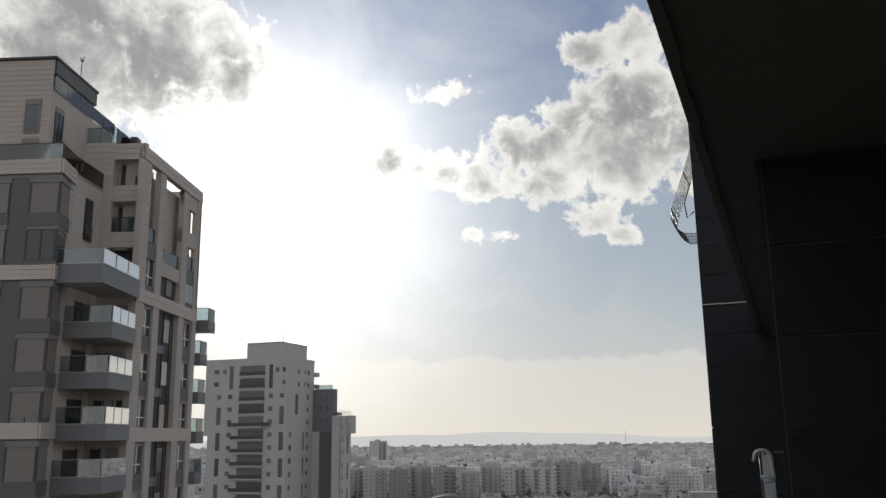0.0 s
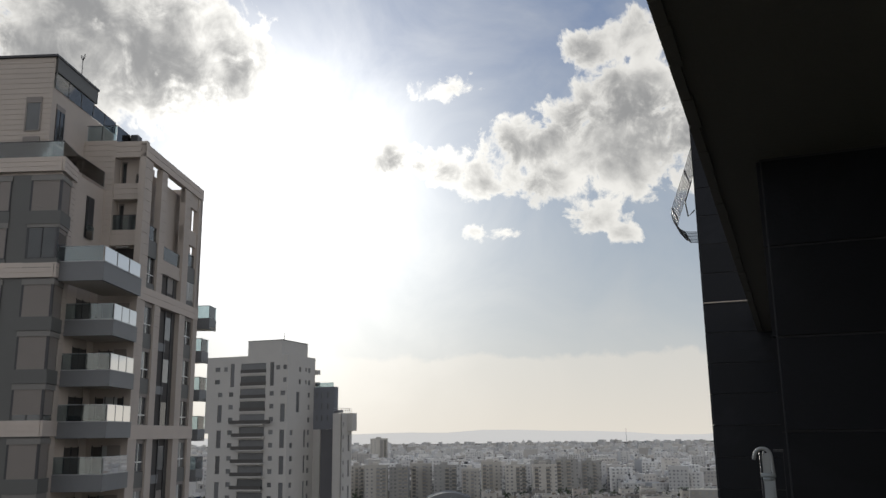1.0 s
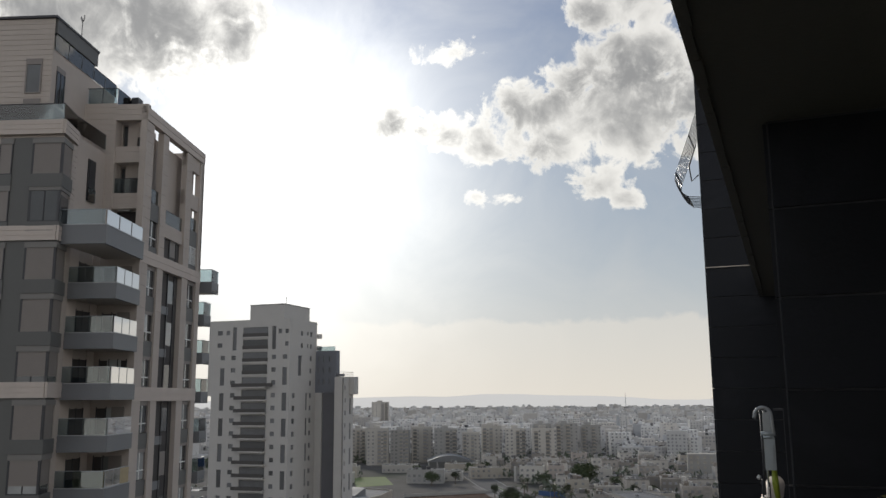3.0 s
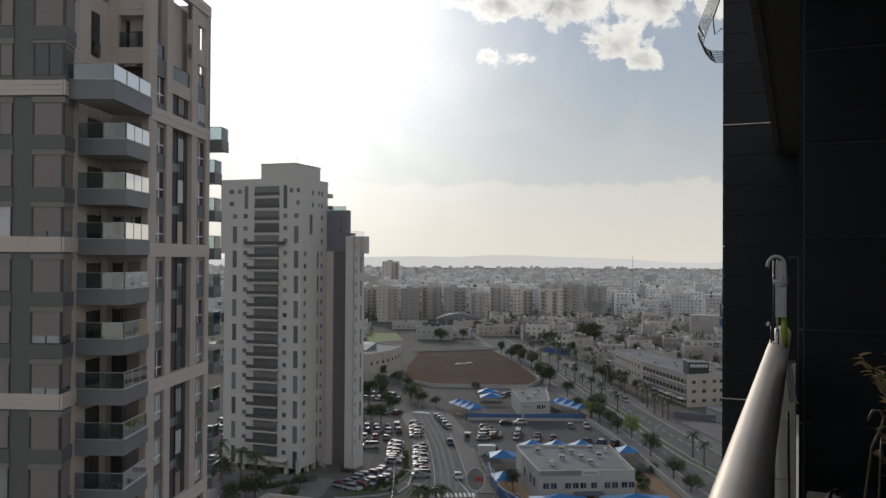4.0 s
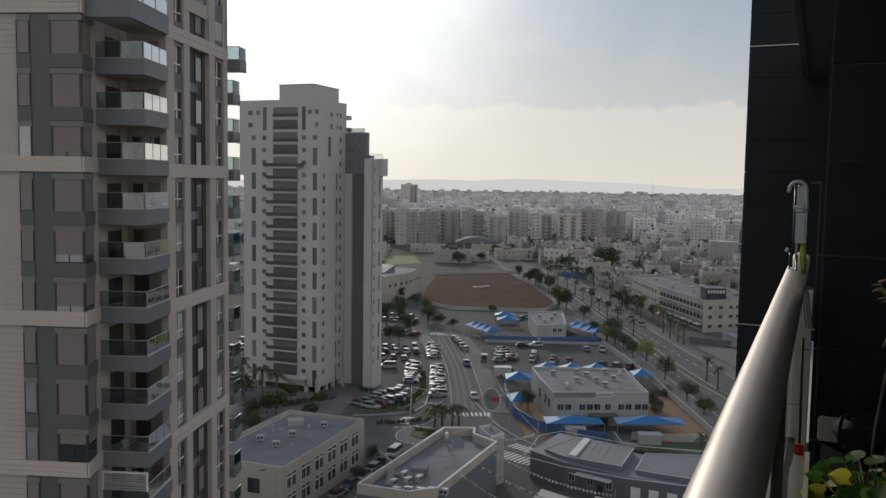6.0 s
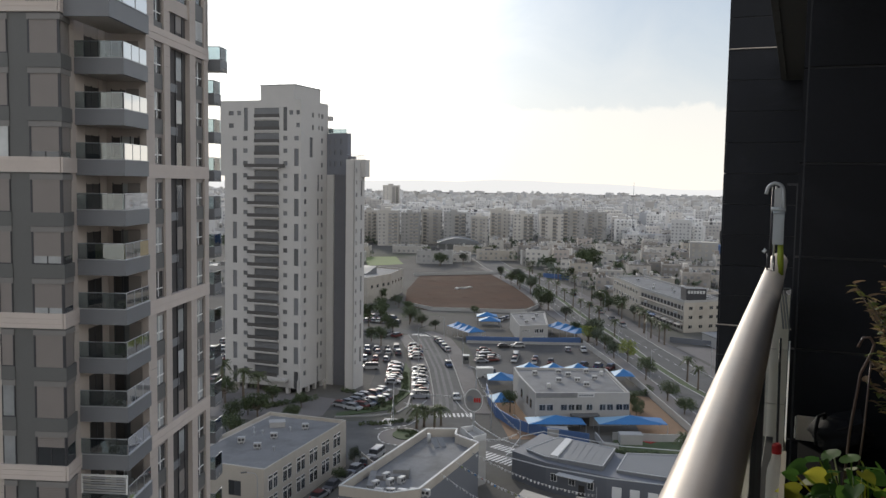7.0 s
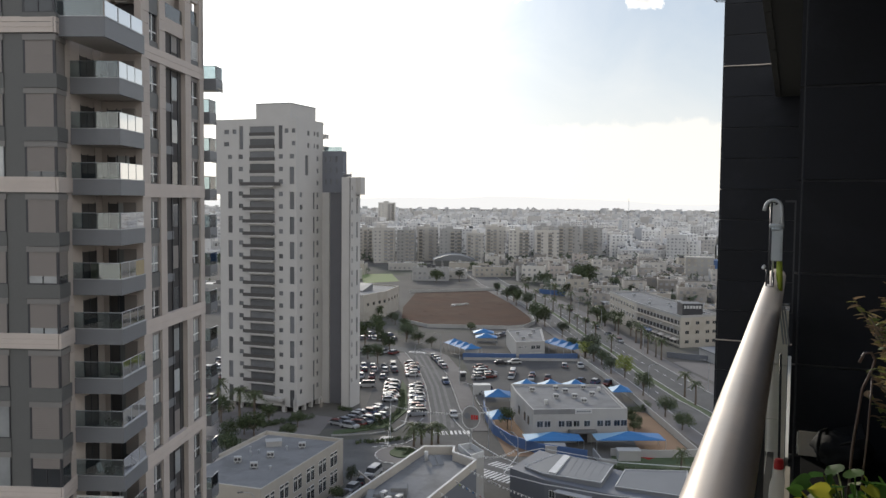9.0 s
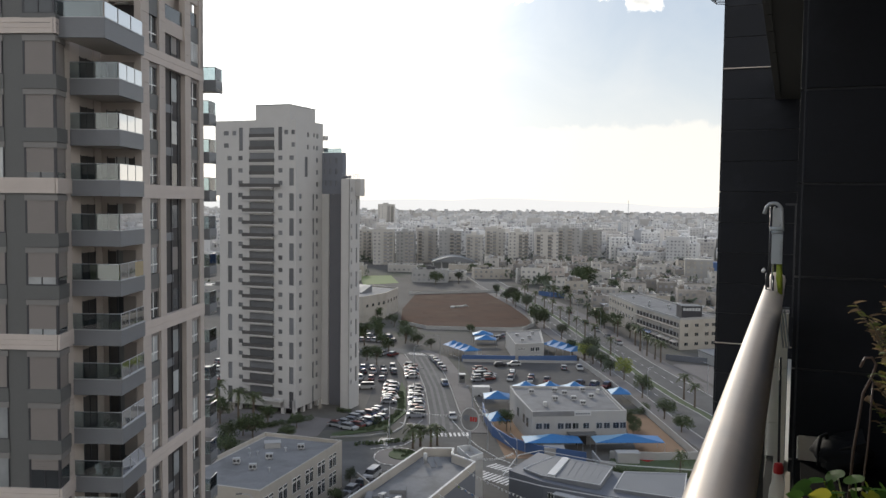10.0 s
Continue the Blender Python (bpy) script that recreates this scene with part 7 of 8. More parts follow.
mast = solid("radio_mast", Shape().tube([(0, 0, 0), (0, 0, 30), (0, 0, 57)], [0.42, 0.30, 0.16], 6), STEEL, pose(166, 800, 0), "thin lattice radio mast", "mast")
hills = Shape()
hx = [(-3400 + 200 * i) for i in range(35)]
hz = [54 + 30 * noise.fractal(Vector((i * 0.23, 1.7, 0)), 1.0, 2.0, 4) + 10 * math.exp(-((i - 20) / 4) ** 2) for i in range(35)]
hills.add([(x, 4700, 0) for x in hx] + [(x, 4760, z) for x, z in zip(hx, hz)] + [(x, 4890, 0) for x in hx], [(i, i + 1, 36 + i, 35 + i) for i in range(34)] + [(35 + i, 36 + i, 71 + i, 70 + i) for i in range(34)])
solid("backdrop_hills", hills, HILLS, None, "low hills on the horizon, haze painted in as a pale glow", "hills", "", "structure")

mrng = random.Random(61)
sh = Shape()
for _ in range(70):
    x, y = mrng.uniform(-18, 32), mrng.uniform(362, 485)
    if x > 34 - (y - 400) * 0.11:
        continue
    r, h = mrng.uniform(2.0, 6.5), mrng.uniform(0.06, 0.35)
    n = 9
    ring = [(x + r * mrng.uniform(0.7, 1.2) * math.cos(2 * math.pi * k / n), y + 1.6 * r * mrng.uniform(0.7, 1.2) * math.sin(2 * math.pi * k / n), 0.03) for k in range(n)]
    mid = [((a[0] + x) / 2 + mrng.uniform(-0.2, 0.2), (a[1] + y) / 2, h * mrng.uniform(0.6, 0.9)) for a in ring]
    sh.add(ring + mid + [(x, y, h)], [(k, (k + 1) % n, n + (k + 1) % n, n + k) for k in range(n)] + [(n + k, n + (k + 1) % n, 2 * n) for k in range(n)])
solid("soil_mounds", sh, RED_SOIL, None, "heaps and ruts of red soil on the plot", "soil", "", "stuff", True)
for x, y, a in ((4, 430, 10), (7, 433, 40), (1, 428, 80)):
    solid("rubble_pile", Shape().prism([(-2.2, -0.8), (0, -1.3), (2.2, -0.6), (1.8, 0.9), (-1.6, 1.0)], 0, [0.5, 0.9, 0.4, 0.8, 0.6]), WHITE_WALL, pose(x, y, 0.06, 0, 0, a), "pale rubble heap on the soil plot", "rubble", "rubble heaps")

# ---------------------------------------------------------------- cars


def car_master(name, length, width, height, van=False):
    c = thing(name, pose(0, 0, 0), "parked car with glossy paint and dark windows", "car", "parked cars")
    L, W, H = length / 2, width / 2, height
    z0, belt = 0.28, H * 0.58
    prof = [(-L, 0.45), (-L + 0.05, belt - 0.1), (-L + 0.9, belt + 0.02), (L - 0.35, belt + 0.05), (L - 0.02, belt - 0.12), (L, 0.45), (L - 0.15, z0), (-L + 0.15, z0)]
    n = len(prof)
    vs = [(x, y * (W if 0.3 < z < belt - 0.05 else W * 0.95), z) for y in (-1, 1) for x, z in prof]
    body = Shape().add(vs, [tuple(range(n)), tuple(range(n, 2 * n))[::-1]] + [(i, n + i, n + (i + 1) % n, (i + 1) % n) for i in range(n)])
    a, b = (-L + 0.95, L - 0.25) if not van else (-L + 0.75, L - 0.05)
    ta, tb = (a + 0.75, b - 0.55) if not van else (a + 0.5, b - 0.12)
    wt = W * 0.80
    part("body", body, CAR_PAINT, c, "glossy painted body")
    cab = [(a, -W * 0.93, belt), (b, -W * 0.93, belt + 0.03), (b, W * 0.93, belt + 0.03), (a, W * 0.93, belt), (ta, -wt, H - 0.06), (tb, -wt, H - 0.06), (tb, wt, H - 0.06), (ta, wt, H - 0.06)]
    part("cabin_glass", Shape().add(cab, [(0, 1, 5, 4), (1, 2, 6, 5), (2, 3, 7, 6), (3, 0, 4, 7)]), CAR_GLASS, c, "dark car windows")
    part("roof", Shape().add([(ta - 0.05, -wt - 0.02, H - 0.07), (tb + 0.05, -wt - 0.02, H - 0.07), (tb + 0.05, wt + 0.02, H - 0.07), (ta - 0.05, wt + 0.02, H - 0.07), (ta + 0.2, -wt * 0.8, H), (tb - 0.2, -wt * 0.8, H), (tb - 0.2, wt * 0.8, H), (ta + 0.2, wt * 0.8, H)],
                            [(4, 5, 6, 7), (0, 1, 5, 4), (1, 2, 6, 5), (2, 3, 7, 6), (3, 0, 4, 7)]), CAR_PAINT, c)
    for x in (-L + 0.8, L - 0.8):
        for y in (-W + 0.08, W - 0.08):
            part("wheel", Shape().tube([(x, y - 0.1, 0.31), (x, y + 0.1, 0.31)], 0.31, 10), RUBBER, c)
    for y in (-W + 0.3, W - 0.3):
        part("headlight", Shape().box(-L - 0.01, -L + 0.12, y - 0.18, y + 0.18, 0.6, 0.74), AC_WHITE, c)
        part("tail_light", Shape().box(L - 0.12, L + 0.01, y - 0.16, y + 0.16, 0.65, 0.82), LAMP_RED, c)
    return c


CARS = [car_master("car", 4.3, 1.78, 1.48), car_master("car", 4.6, 1.85, 1.66), car_master("van", 4.9, 1.95, 2.0, True)]
CARS[0].matrix_basis = pose(0.8, 208, 0.05, 0, 0, 96)
CARS[1].matrix_basis = pose(-1.5, 246, 0.05, 0, 0, 98)
CARS[2].matrix_basis = pose(-24, 240, 0.05, 0, 0, 5)
krng = random.Random(8)


def park(x, y, ang, z=0.05):
    k = krng.random()
    src = CARS[0] if k < 0.62 else CARS[1] if k < 0.94 else CARS[2]
    o = copy_thing(src, pose(x + krng.uniform(-0.25, 0.25), y + krng.uniform(-0.15, 0.15), z, 0, 0, ang + krng.uniform(-3, 3) + krng.choice((0, 180))))
    return o


def along(p0, p1, n, ang, skip=0.08, z=0.05):
    for i in range(n):
        if krng.random() > skip:
            t = i / max(1, n - 1)
            park(p0[0] + (p1[0] - p0[0]) * t, p0[1] + (p1[1] - p0[1]) * t, ang, z)


along((-8.1, 208), (-9.7, 240), 13, 8, 0.0, 0.16)
along((-11.4, 255), (-12.9, 272), 7, 10, 0.0, 0.16)
along((-16.0, 223), (-17.2, 245), 10, 4, 0.0)
along((-27.0, 199), (-18.0, 214), 8, -25, 0.0)
along((-23.5, 196.5), (-17.0, 206.5), 6, -25, 0.0)
along((-20.5, 252), (-30, 252), 4, 90)
along((-17.5, 262), (-33, 262), 6, 92)
along((-18.5, 268), (-34, 268), 6, 92)
along((-20, 292), (-34, 296), 5, 60)
along((-22, 320), (-36, 324), 7, 80, 0.08, 0.0)
along((-24, 330), (-40, 334), 7, 80, 0.08, 0.0)
along((-2.2, 268), (-6.2, 286), 5, 100, 0.0, 0.18)
along((8.5, 252), (9.5, 268), 6, 20)
along((11.5, 254), (12.5, 262), 4, 15)
along((9.5, 233), (10.0, 240), 3, 10)
along((18.5, 254), (19.5, 262), 4, 80)
along((24, 252), (25, 257), 2, 80)
along((29.5, 253), (30, 258), 1, 80)
along((39, 250), (46, 246), 3, 60)
along((14, 276), (21, 277), 4, 10)
along((32, 272), (42, 272), 3, 85)
along((18, 330), (21, 336), 3, 70, 0.08, 0.0)
for row in range(9):
    along((-63 - 0.6 * row, 198 + 13 * row), (-76, 198 + 13 * row), 5, 88, 0.15, 0.02)
along((67.0, 292), (62.4, 345), 8, 97, 0.5)
along((61.6, 356), (56.5, 425), 11, 95, 0.35)
along((53.5, 284), (47.5, 330), 4, 98, 0.4)
along((-14.9, 162.5), (-22.6, 140.5), 6, 70, 0.0, 0.0)
along((-22.0, 127), (-24.5, 120), 2, 68, 0.0, 0.0)
along((-50, 152), (-58, 176), 7, 10)
along((60, 600), (78, 560), 8, 60, 0.2, 0.0)

# ---------------------------------------------------------------- trees and palms


def tree_master(label, h, r, leaf, seed):
    rnd = random.Random(seed)
    t = thing("tree", pose(0, 0, 0), label, "tree", "street trees")
    tr = Shape().tube([(0, 0, 0), (0.08, 0.03, h * 0.25), (0.0, 0.05, h * 0.5)], [0.22, 0.17, 0.12], 8)
    cr = Shape()
    for _ in range(11):
        a = rnd.uniform(0, 2 * math.pi)
        q = r * rnd.uniform(0.25, 0.8)
        e = Vector((q * math.cos(a), q * math.sin(a), h * rnd.uniform(0.5, 0.92)))
        tr.tube([(0, 0.03, h * rnd.uniform(0.3, 0.45)), (e.x * 0.5, e.y * 0.5, e.z * 0.8), e], [0.09, 0.06, 0.02], 5)
        clump(cr, e.x, e.y, e.z, r * rnd.uniform(0.34, 0.52), rnd, 95, 0.24)
    clump(cr, 0, 0, h * 0.78, r * 0.6, rnd, 150, 0.25)
    part("trunk", tr, BARK, t)
    part("crown", cr, leaf, t, "loose leafy crown")
    return t


TREES = [tree_master("dark green street tree with uneven crown", 6.5, 2.8, LEAF, 1), tree_master("dark leafy broad street tree", 5.2, 3.2, LEAF, 2), tree_master("light yellow-green street tree in new leaf", 7.0, 2.9, LEAF_LIGHT, 3), tree_master("bare-looking grey-green street tree", 6.0, 3.0, FAR_LEAF, 4)]
TREES[0].matrix_basis = pose(53.4, 232.9, 0.1)
TREES[1].matrix_basis = pose(53.8, 210.0, 0.1, 0, 0, 40)
TREES[2].matrix_basis = pose(53.0, 256.0, 0.1)
TREES[3].matrix_basis = pose(47.9, 282, 0.1)


def tree(k, x, y, s=1.0):
    o = copy_thing(TREES[k], pose(x, y, 0.0, 0, 0, krng.uniform(0, 360)))
    o.scale = (s * krng.uniform(0.9, 1.1), s * krng.uniform(0.9, 1.1), s)
    return o


for k, x, y, s in ((1, 54.8, 198, 0.8), (3, 46.5, 290, 1.1), (2, 45.5, 286, 0.9), (0, 43, 296, 0.9), (1, 38, 372, 1.6), (1, 40, 360, 1.5), (0, 33, 430, 1.3), (1, 30, 452, 1.2), (3, 26, 480, 1.2),
                   (0, 13.5, 197, 0.8), (1, 44, 204, 0.6), (1, 43, 196, 0.5), (3, 50, 262, 0.9), (0, -18.6, 157, 0.55), (1, -20.2, 148, 0.5),
                   (0, 82, 516, 2.4), (1, 84, 520, 2.3), (0, 78, 512, 2.2), (0, 68, 350, 1.3), (1, 66, 362, 1.2), (3, 72, 338, 1.1), (1, -46, 172, 1.0), (0, -48, 180, 0.9), (1, -52, 168, 0.9), (0, -55, 200, 1.0), (1, -36, 186, 0.7), (1, -47, 190, 0.8),
                   (0, -24, 275, 1.0), (1, -28, 283, 0.9), (0, -35, 300, 1.2), (1, -22, 300, 0.9), (0, -30, 340, 1.1), (1, -25, 310, 0.9), (0, -19, 345, 0.8), (3, -24, 360, 0.9), (1, 46, 153, 0.6), (0, 52, 157, 0.7), (0, -40, 118, 1.2), (1, -38, 112, 1.1),
                   (1, 49.5, 276, 1.0), (3, 48.5, 300, 1.0), (3, 43.8, 332, 1.1), (1, -26, 370, 0.8), (0, -33, 380, 0.9), (1, -12, 312, 0.9), (0, -17, 318, 1.0), (1, -7, 308, 0.7), (0, 64, 470, 1.3), (1, 72, 455, 1.2), (0, 92, 440, 1.2), (3, 100, 470, 1.3), (0, 118, 500, 1.4), (1, 88, 560, 1.4), (0, 16, 610, 1.4), (1, 28, 640, 1.4), (0, -20, 600, 1.3), (1, 8, 345, 0.7), (0, -14, 190, 0.4),
                   (3, 33, 446, 1.6), (3, 37, 414, 1.5), (3, 49, 289, 1.4), (0, 78, 515, 2.0), (1, 65.5, 378, 1.3), (1, 44, 200, 0.6), (1, -36, 197, 0.7), (0, -43, 198, 0.8), (1, -44, 187, 1.1), (1, -17, 199, 0.5), (0, -28, 319, 1.2), (1, -17, 325, 1.2), (0, -32, 313, 1.3), (1, -10, 546, 1.6), (3, 5, 552, 1.4), (0, 96, 500, 1.4), (1, 110, 470, 1.3), (0, 130, 520, 1.5), (1, 60, 540, 1.4)):
    tree(k, x, y, s)


def palm_master(label, h, seed, name="palm_tree"):
    rnd = random.Random(seed)
    t = thing(name, pose(0, 0, 0), label, "palm", "palms")
    part("trunk", Shape().tube([(0, 0, 0), (0.05, 0, h * 0.5), (0, 0.05, h)], [0.30, 0.22, 0.24], 8), BARK, t, "rough brown palm trunk")
    fr = Shape()
    for i in range(26):
        a = 2 * math.pi * i / 26 + rnd.uniform(-0.1, 0.1)
        up = rnd.uniform(-0.3, 1.1)
        ln = rnd.uniform(2.2, 2.9)
        d = Vector((math.cos(a), math.sin(a), 0))
        s = Vector((-d.y, d.x, 0))
        pts = []
        for k in range(7):
            q = k / 6
            pts.append(Vector((0, 0, h)) + d * ln * q * math.cos(up * 0.7) + Vector((0, 0, ln * (q * math.sin(up) - 0.75 * q * q))))
        for k in range(6):
            p, p2 = pts[k], pts[k + 1]
            for sg in (-1, 1):
                w = 0.55 * (1 - 0.6 * abs(k / 5 - 0.35))
                for j in range(2):
                    b = p.lerp(p2, 0.5 * j)
                    tip = b + s * sg * w + d * 0.3 - Vector((0, 0, 0.22))
                    fr.add([b, b.lerp(p2, 0.5), tip], [(0, 1, 2)])
        fr.tube(pts, [0.04, 0.035, 0.03, 0.025, 0.02, 0.015, 0.01], 4)
    part("fronds", fr, PALM_LEAF, t, "drooping feathery fronds")
    return t


PALMS = [palm_master("tall date palm with drooping fronds", 6.5, 5), palm_master("young palm with drooping fronds", 4.6, 6)]
PALMS[0].matrix_basis = pose(64.5, 231.5, 0.15)
PALMS[1].matrix_basis = pose(-7.9, 182.0, 0.12)


def palm(k, x, y, s=1.0):
    o = copy_thing(PALMS[k], pose(x, y, 0.12, 0, 0, krng.uniform(0, 360)))
    o.scale = (s, s, s * krng.uniform(0.9, 1.15))


for x, y in ((64.9, 222.4), (57.2, 300), (55.2, 322), (54.0, 338), (52.6, 352), (51.8, 369), (50.4, 388), (49.2, 408), (47.2, 425), (44.6, 446), (41.0, 468)):
    palm(0, x, y, krng.uniform(0.9, 1.1))
for x, y in ((70.8, 291), (69.6, 298), (69.4, 308), (70.2, 320), (67.4, 340), (71.5, 286), (65.6, 372), (63.5, 392), (60.2, 425), (55.5, 455), (46, 505)):
    palm(0, x, y, krng.uniform(0.95, 1.2))
for x, y in ((-6.3, 183.7), (-4.0, 182.7), (-2.6, 184.6)):
    palm(1, x, y, krng.uniform(0.9, 1.15))
palm(1, 46.5, 168, 0.8)
for x, y in ((-57, 205), (-50.5, 200), (-46.5, 198)):
    palm(0, x, y, 1.2)


def hedge(points, w, h, seed, label):
    rnd = random.Random(seed)
    s = Shape()
    for (x0, y0), (x1, y1) in zip(points, points[1:]):
        n = int(math.hypot(x1 - x0, y1 - y0) / 0.5) + 1
        for i in range(n):
            t = i / n
            clump(s, x0 + (x1 - x0) * t + rnd.uniform(-w, w) * 0.4, y0 + (y1 - y0) * t + rnd.uniform(-w, w) * 0.4, h * 0.5, h * 0.6, rnd, 46, 0.2)
    return solid("hedge", s, LEAF, None, label, "hedge", "", "stuff")


hedge([(-20, 184), (-14, 185.2), (-9.6, 187.5)], 1.2, 0.9, 31, "low dark clipped hedge on the kerb island")
hedge([(-25, 197.5), (-19, 196), (-14.5, 203), (-12.6, 216), (-13.6, 236)], 1.4, 0.8, 32, "low green shrubs along the car park")
hedge([(32, 167.5), (44, 165.5), (53, 166)], 0.9, 1.2, 33, "row of dark shrubs below the garden wall")
hedge([(-44, 196), (-38, 202), (-34, 205)], 1.5, 1.4, 34, "dark shrubs at the tower's foot")
hedge([(-28.5, 213.5), (-25, 212.0)], 1.0, 1.1, 35, "clipped shrub block by the wing wall")
hedge([(-11.5, 178.8), (-8, 178.5), (-9.5, 175)], 1.0, 0.8, 36, "low planting in the roundabout bed")
hedge([(45, 214), (50, 216), (52, 222)], 1.4, 1.6, 37, "shrubs by the garden wall")

# ---------------------------------------------------------------- street furniture


def lamp_master():
    l = thing("street_lamp", pose(0, 0, 0), "grey steel street lamp with curved arm", "street lamp", "street lamps")
    part("pole", Shape().tube([(0, 0, 0), (0, 0, 8.2), (0.4, 0, 8.8), (1.8, 0, 9.1)], [0.1, 0.07, 0.06, 0.05], 8), STEEL, l)
    part("head", Shape().box(1.6, 2.5, -0.15, 0.15, 9.02, 9.18), GREY_CLAD, l, "flat grey lamp head")
    return l


LAMP = lamp_master()
LAMP.matrix_basis = pose(-13.5, 189, 0.15, 0, 0, 30)
shed = thing("market_canopy", None, "long pale sheet canopy on posts beside the avenue", "canopy")
part("roof", Shape().prism([(73.0, 454), (76.5, 455), (80.5, 413), (77.0, 412)], 3.2, 3.4), WHITE_PAINT, shed)
for i in range(5):
    part("post", Shape().tube([(73.6 + 1.0 * i, 453 - 10 * i, 0), (73.6 + 1.0 * i, 453 - 10 * i, 3.2)], 0.08, 6), STEEL, shed)
for x, y, a in ((5.6, 205, 180), (2.6, 245, 180), (-3.4, 282, 180), (54.6, 232, 0), (51.9, 266, 0), (46.6, 312, 0), (42.4, 360, 0), (73.6, 240, 180), (68.0, 298, 180), (63.2, 355, 180), (60.2, 400, 180), (54, 460, 180), (-9.5, 225, 0), (-11.2, 262, 0), (8.4, 182, 150), (-30, 127.2, 200), (13, 160, 120)):
    copy_thing(LAMP, pose(x, y, 0.0, 0, 0, a))


def bunting(p0, p1, sag, n, white=True):
    p0, p1 = Vector(p0), Vector(p1)
    b = thing("bunting", None, "string of small white and coloured bunting flags", "bunting", "bunting strings")
    pts = [p0.lerp(p1, i / n) - Vector((0, 0, sag * 4 * (i / n) * (1 - i / n))) for i in range(n + 1)]
    part("string", Shape().tube(pts, 0.015, 4), WHITE_FRAME, b)
    d = (p1 - p0).normalized()
    me = {m: Shape().add([(-0.16, 0, 0), (0.16, 0, 0), (0.11, 0.02, -0.36), (-0.11, 0.02, -0.36), (-0.16, 0.012, 0), (0.16, 0.012, 0), (0.11, 0.032, -0.36), (-0.11, 0.032, -0.36)], [(3, 2, 1, 0), (4, 5, 6, 7), (0, 1, 5, 4), (1, 2, 6, 5), (2, 3, 7, 6), (3, 0, 4, 7)]).mesh("flag", m) for m in (WHITE_PAINT, BLUE_CLOTH, LAMP_RED, FIELD_GREEN)}
    for i in range(1, n):
        f = new("flag", me[WHITE_PAINT if white or krng.random() < 0.55 else krng.choice((BLUE_CLOTH, LAMP_RED, FIELD_GREEN))])
        f.parent = b
        f.matrix_basis = Matrix.Translation(pts[i]) @ pose(0, 0, 0, krng.uniform(-25, 25), 0, math.degrees(math.atan2(d.y, d.x)) + krng.uniform(-20, 20))


bunting((2.9, 136.6, 10.0), (22.5, 128.5, 6.0), 1.2, 34)
bunting((0.6, 131, 10.0), (18, 122.5, 6.0), 1.2, 34, False)
bunting((-1.6, 125.5, 10.0), (12, 115.5, 7.0), 1.0, 28)
bunting((-13.5, 189, 7.5), (8.4, 182, 8.0), 1.0, 36)
bunting((-13.5, 189, 7.8), (-12, 160, 7.0), 1.0, 36)
bunting((8.4, 182, 7.6), (13, 160, 6.5), 0.8, 30)
bunting((8.4, 182, 7.2), (5.6, 205, 7.0), 0.8, 30)
bunting((13, 160, 6.5), (5.0, 147, 9.0), 0.8, 24)
for x, y in ((22.5, 128.5), (18, 122.5), (12, 115.5)):
    solid("bunting_pole", Shape().tube([(0, 0, 0), (0, 0, 7.2)], 0.06, 6), STEEL, pose(x, y, 0), "thin steel pole holding bunting", "pole", "bunting poles")
gate = thing("guard_booth", pose(3.6, 250, 0.17, 0, 0, 8), "dark guard booth with white roof by the street", "booth")
part("cabin", Shape().box(-0.8, 0.8, -0.8, 0.8, 0, 2.4), GREY_CLAD, gate)
part("roof", Shape().box(-1.0, 1.0, -1.0, 1.0, 2.4, 2.55), WHITE_PAINT, gate)
part("window", Shape().box(-0.6, 0.6, -0.83, -0.8, 1.1, 2.0), PANE, gate)
for x, y, w in ((5.0, 288, 4.4), (6.5, 232, 4.6)):
    solid("container", Shape().box(0, w, 0, 2.4, 0.1, 2.6).box(-0.05, w + 0.05, -0.05, 2.45, 2.6, 2.72), AC_WHITE, pose(x, y, 0, 0, 0, 4), "white cabin container beside the car park", "container", "cabin containers")

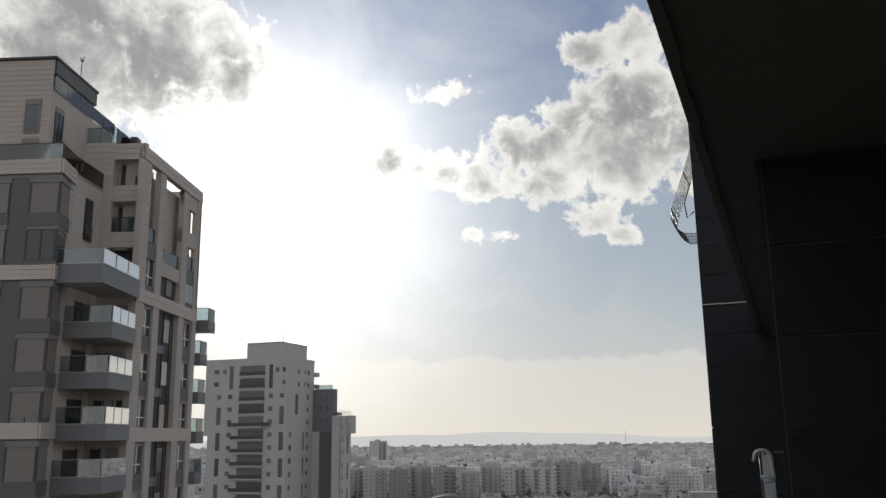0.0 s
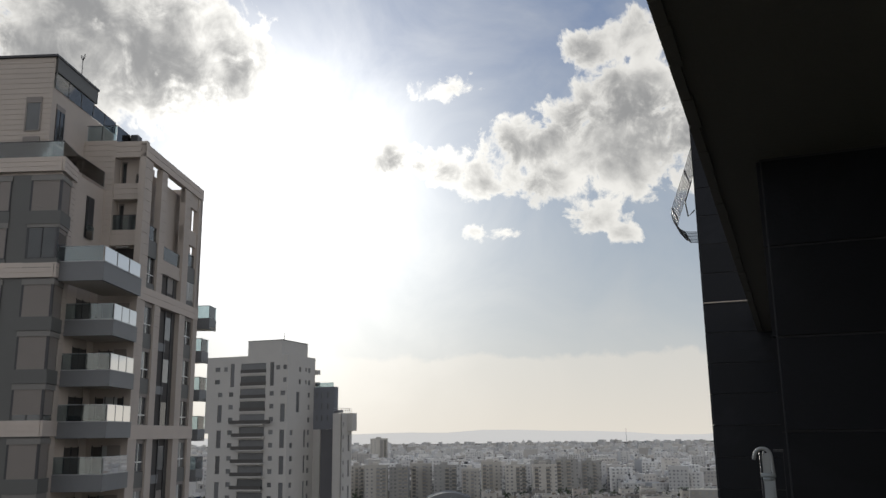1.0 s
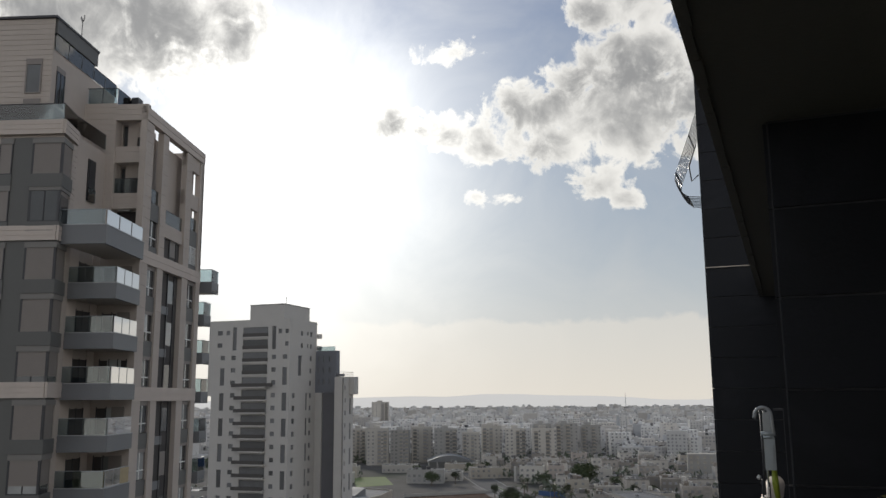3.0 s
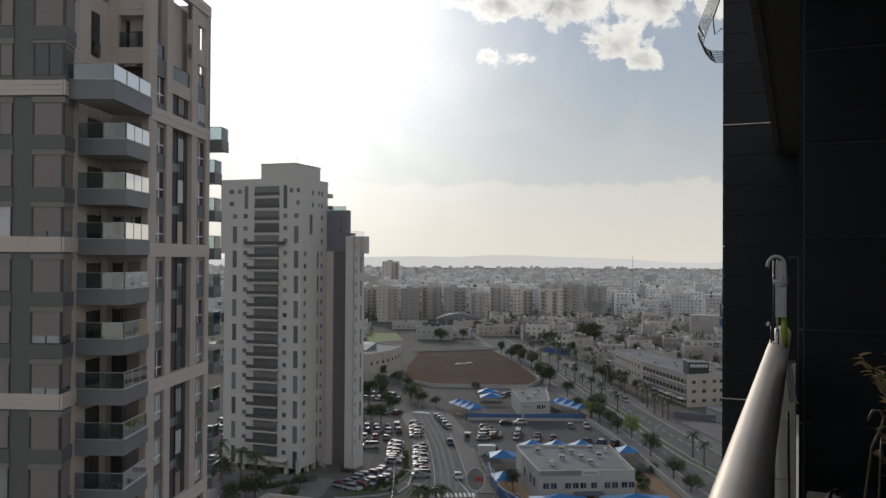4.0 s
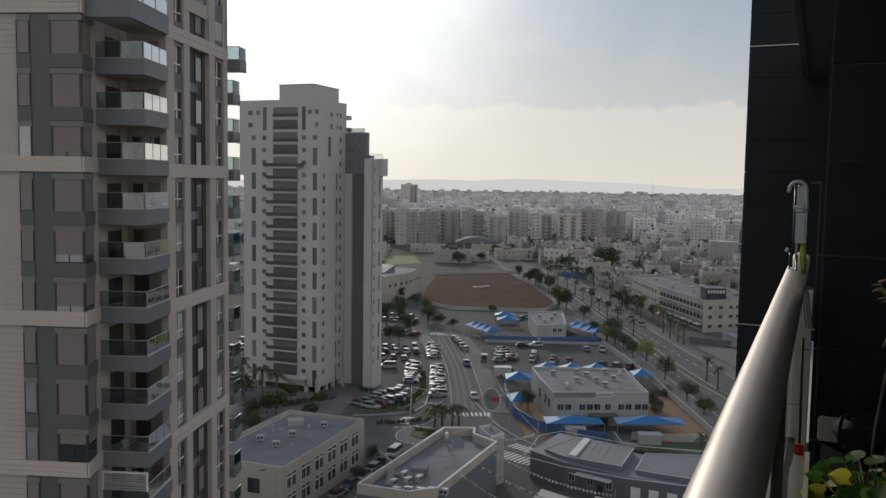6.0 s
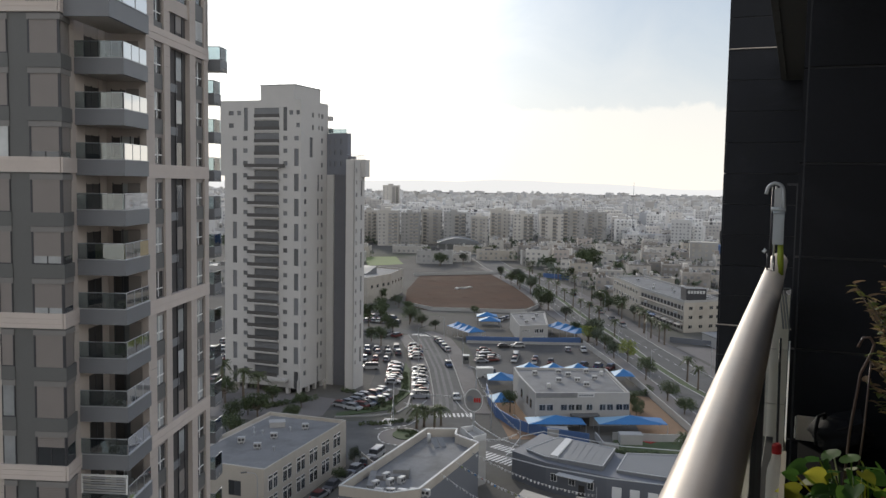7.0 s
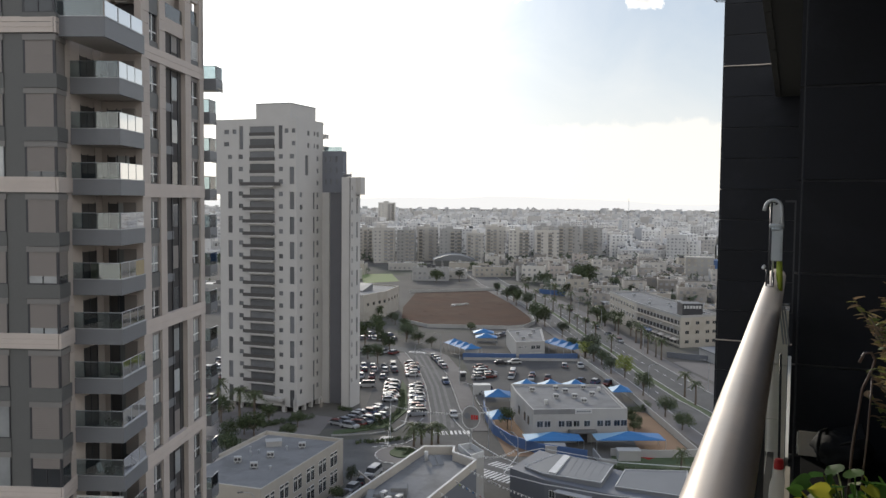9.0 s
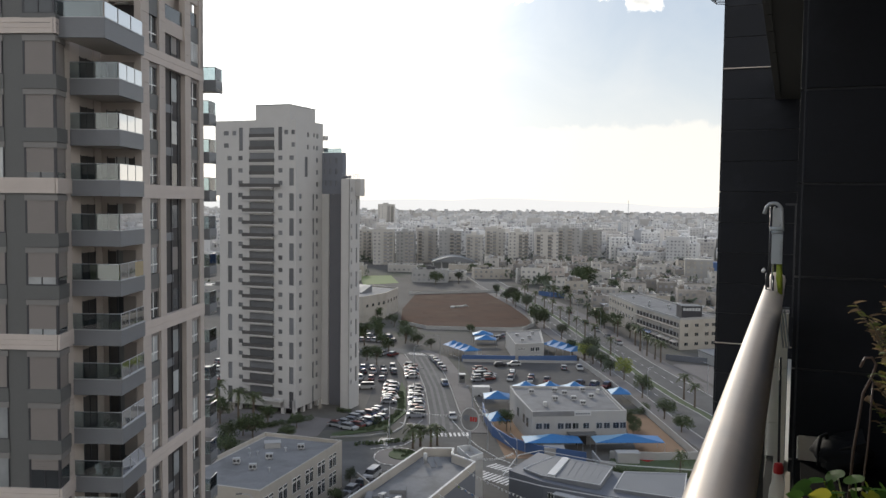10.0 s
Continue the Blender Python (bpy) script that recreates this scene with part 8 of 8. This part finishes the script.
# belongings on the near tower's balconies
for k, L in enumerate(LINTELS):
    if L < 34 or k == 0:
        continue
    zf = L - 3.0 + 0.22
    brng = random.Random(100 + k)
    for j in range(brng.randint(1, 3)):
        xx, yy = brng.uniform(-2.2, -0.2), brng.uniform(-3.6, -1.2)
        if brng.random() < 0.5:
            ch = thing("balcony_chair", T1 @ pose(xx, yy, zf, 0, 0, brng.uniform(0, 360)), "white plastic chair on a balcony", "chair", "balcony chairs")
            part("seat", Shape().box(-0.25, 0.25, -0.25, 0.25, 0.40, 0.45), WHITE_FRAME, ch)
            part("backrest", Shape().add([(-0.25, 0.22, 0.45), (0.25, 0.22, 0.45), (0.25, 0.40, 1.0), (-0.25, 0.40, 1.0), (-0.25, 0.26, 0.45), (0.25, 0.26, 0.45), (0.25, 0.44, 1.0), (-0.25, 0.44, 1.0)], [(0, 1, 2, 3), (7, 6, 5, 4), (0, 3, 7, 4), (1, 5, 6, 2), (3, 2, 6, 7)]), WHITE_FRAME, ch)
            for a in (-0.22, 0.22):
                for b in (-0.22, 0.22):
                    part("leg", Shape().box(a - 0.02, a + 0.02, b - 0.02, b + 0.02, 0, 0.4), WHITE_FRAME, ch)
        else:
            pl = thing("potted_plant", T1 @ pose(xx, yy, zf), "leafy potted plant on a balcony", "plant", "balcony plants")
            part("pot", lathe(Shape(), 0, 0, [(0, 0.15), (0.32, 0.2), (0.34, 0.2)], 10), CLAY, pl)
            s = Shape()
            clump(s, 0, 0, 0.75, 0.42, brng, 60, 0.13)
            part("leaves", s, LEAF, pl)
solid("straw_screen", Shape().box(-1.6, 0.22, -4.19, -4.15, 0.0, 0.95).box(0.17, 0.21, -4.15, -0.4, 0.0, 0.95), material("straw", (0.38, 0.31, 0.19), 0.8, vary=0.2, scale=3, grain=30, bump=0.2), T1 @ pose(0, 0, 50.82 - 2.05 + 0.06), "yellow straw screen tied inside a balcony glass", "screen")
aw = thing("balcony_awning", T1 @ pose(0, 0.78 - 1.8 + 0.2, 35.15 - 0.2), "white striped fabric blind over a balcony", "awning")
part("frame", Shape().box(-2.7, 0.35, -3.52, -3.42, -0.12, 0.0).box(-2.7, -2.6, -3.52, -3.42, -1.25, -0.12).box(0.25, 0.35, -3.52, -3.42, -1.25, -0.12), WHITE_FRAME, aw)
for i in range(7):
    part("slat", Shape().box(-2.6, 0.25, -3.49, -3.45, -1.25 + 0.16 * i, -1.14 + 0.16 * i), WHITE_WALL if i % 2 else STEEL, aw)
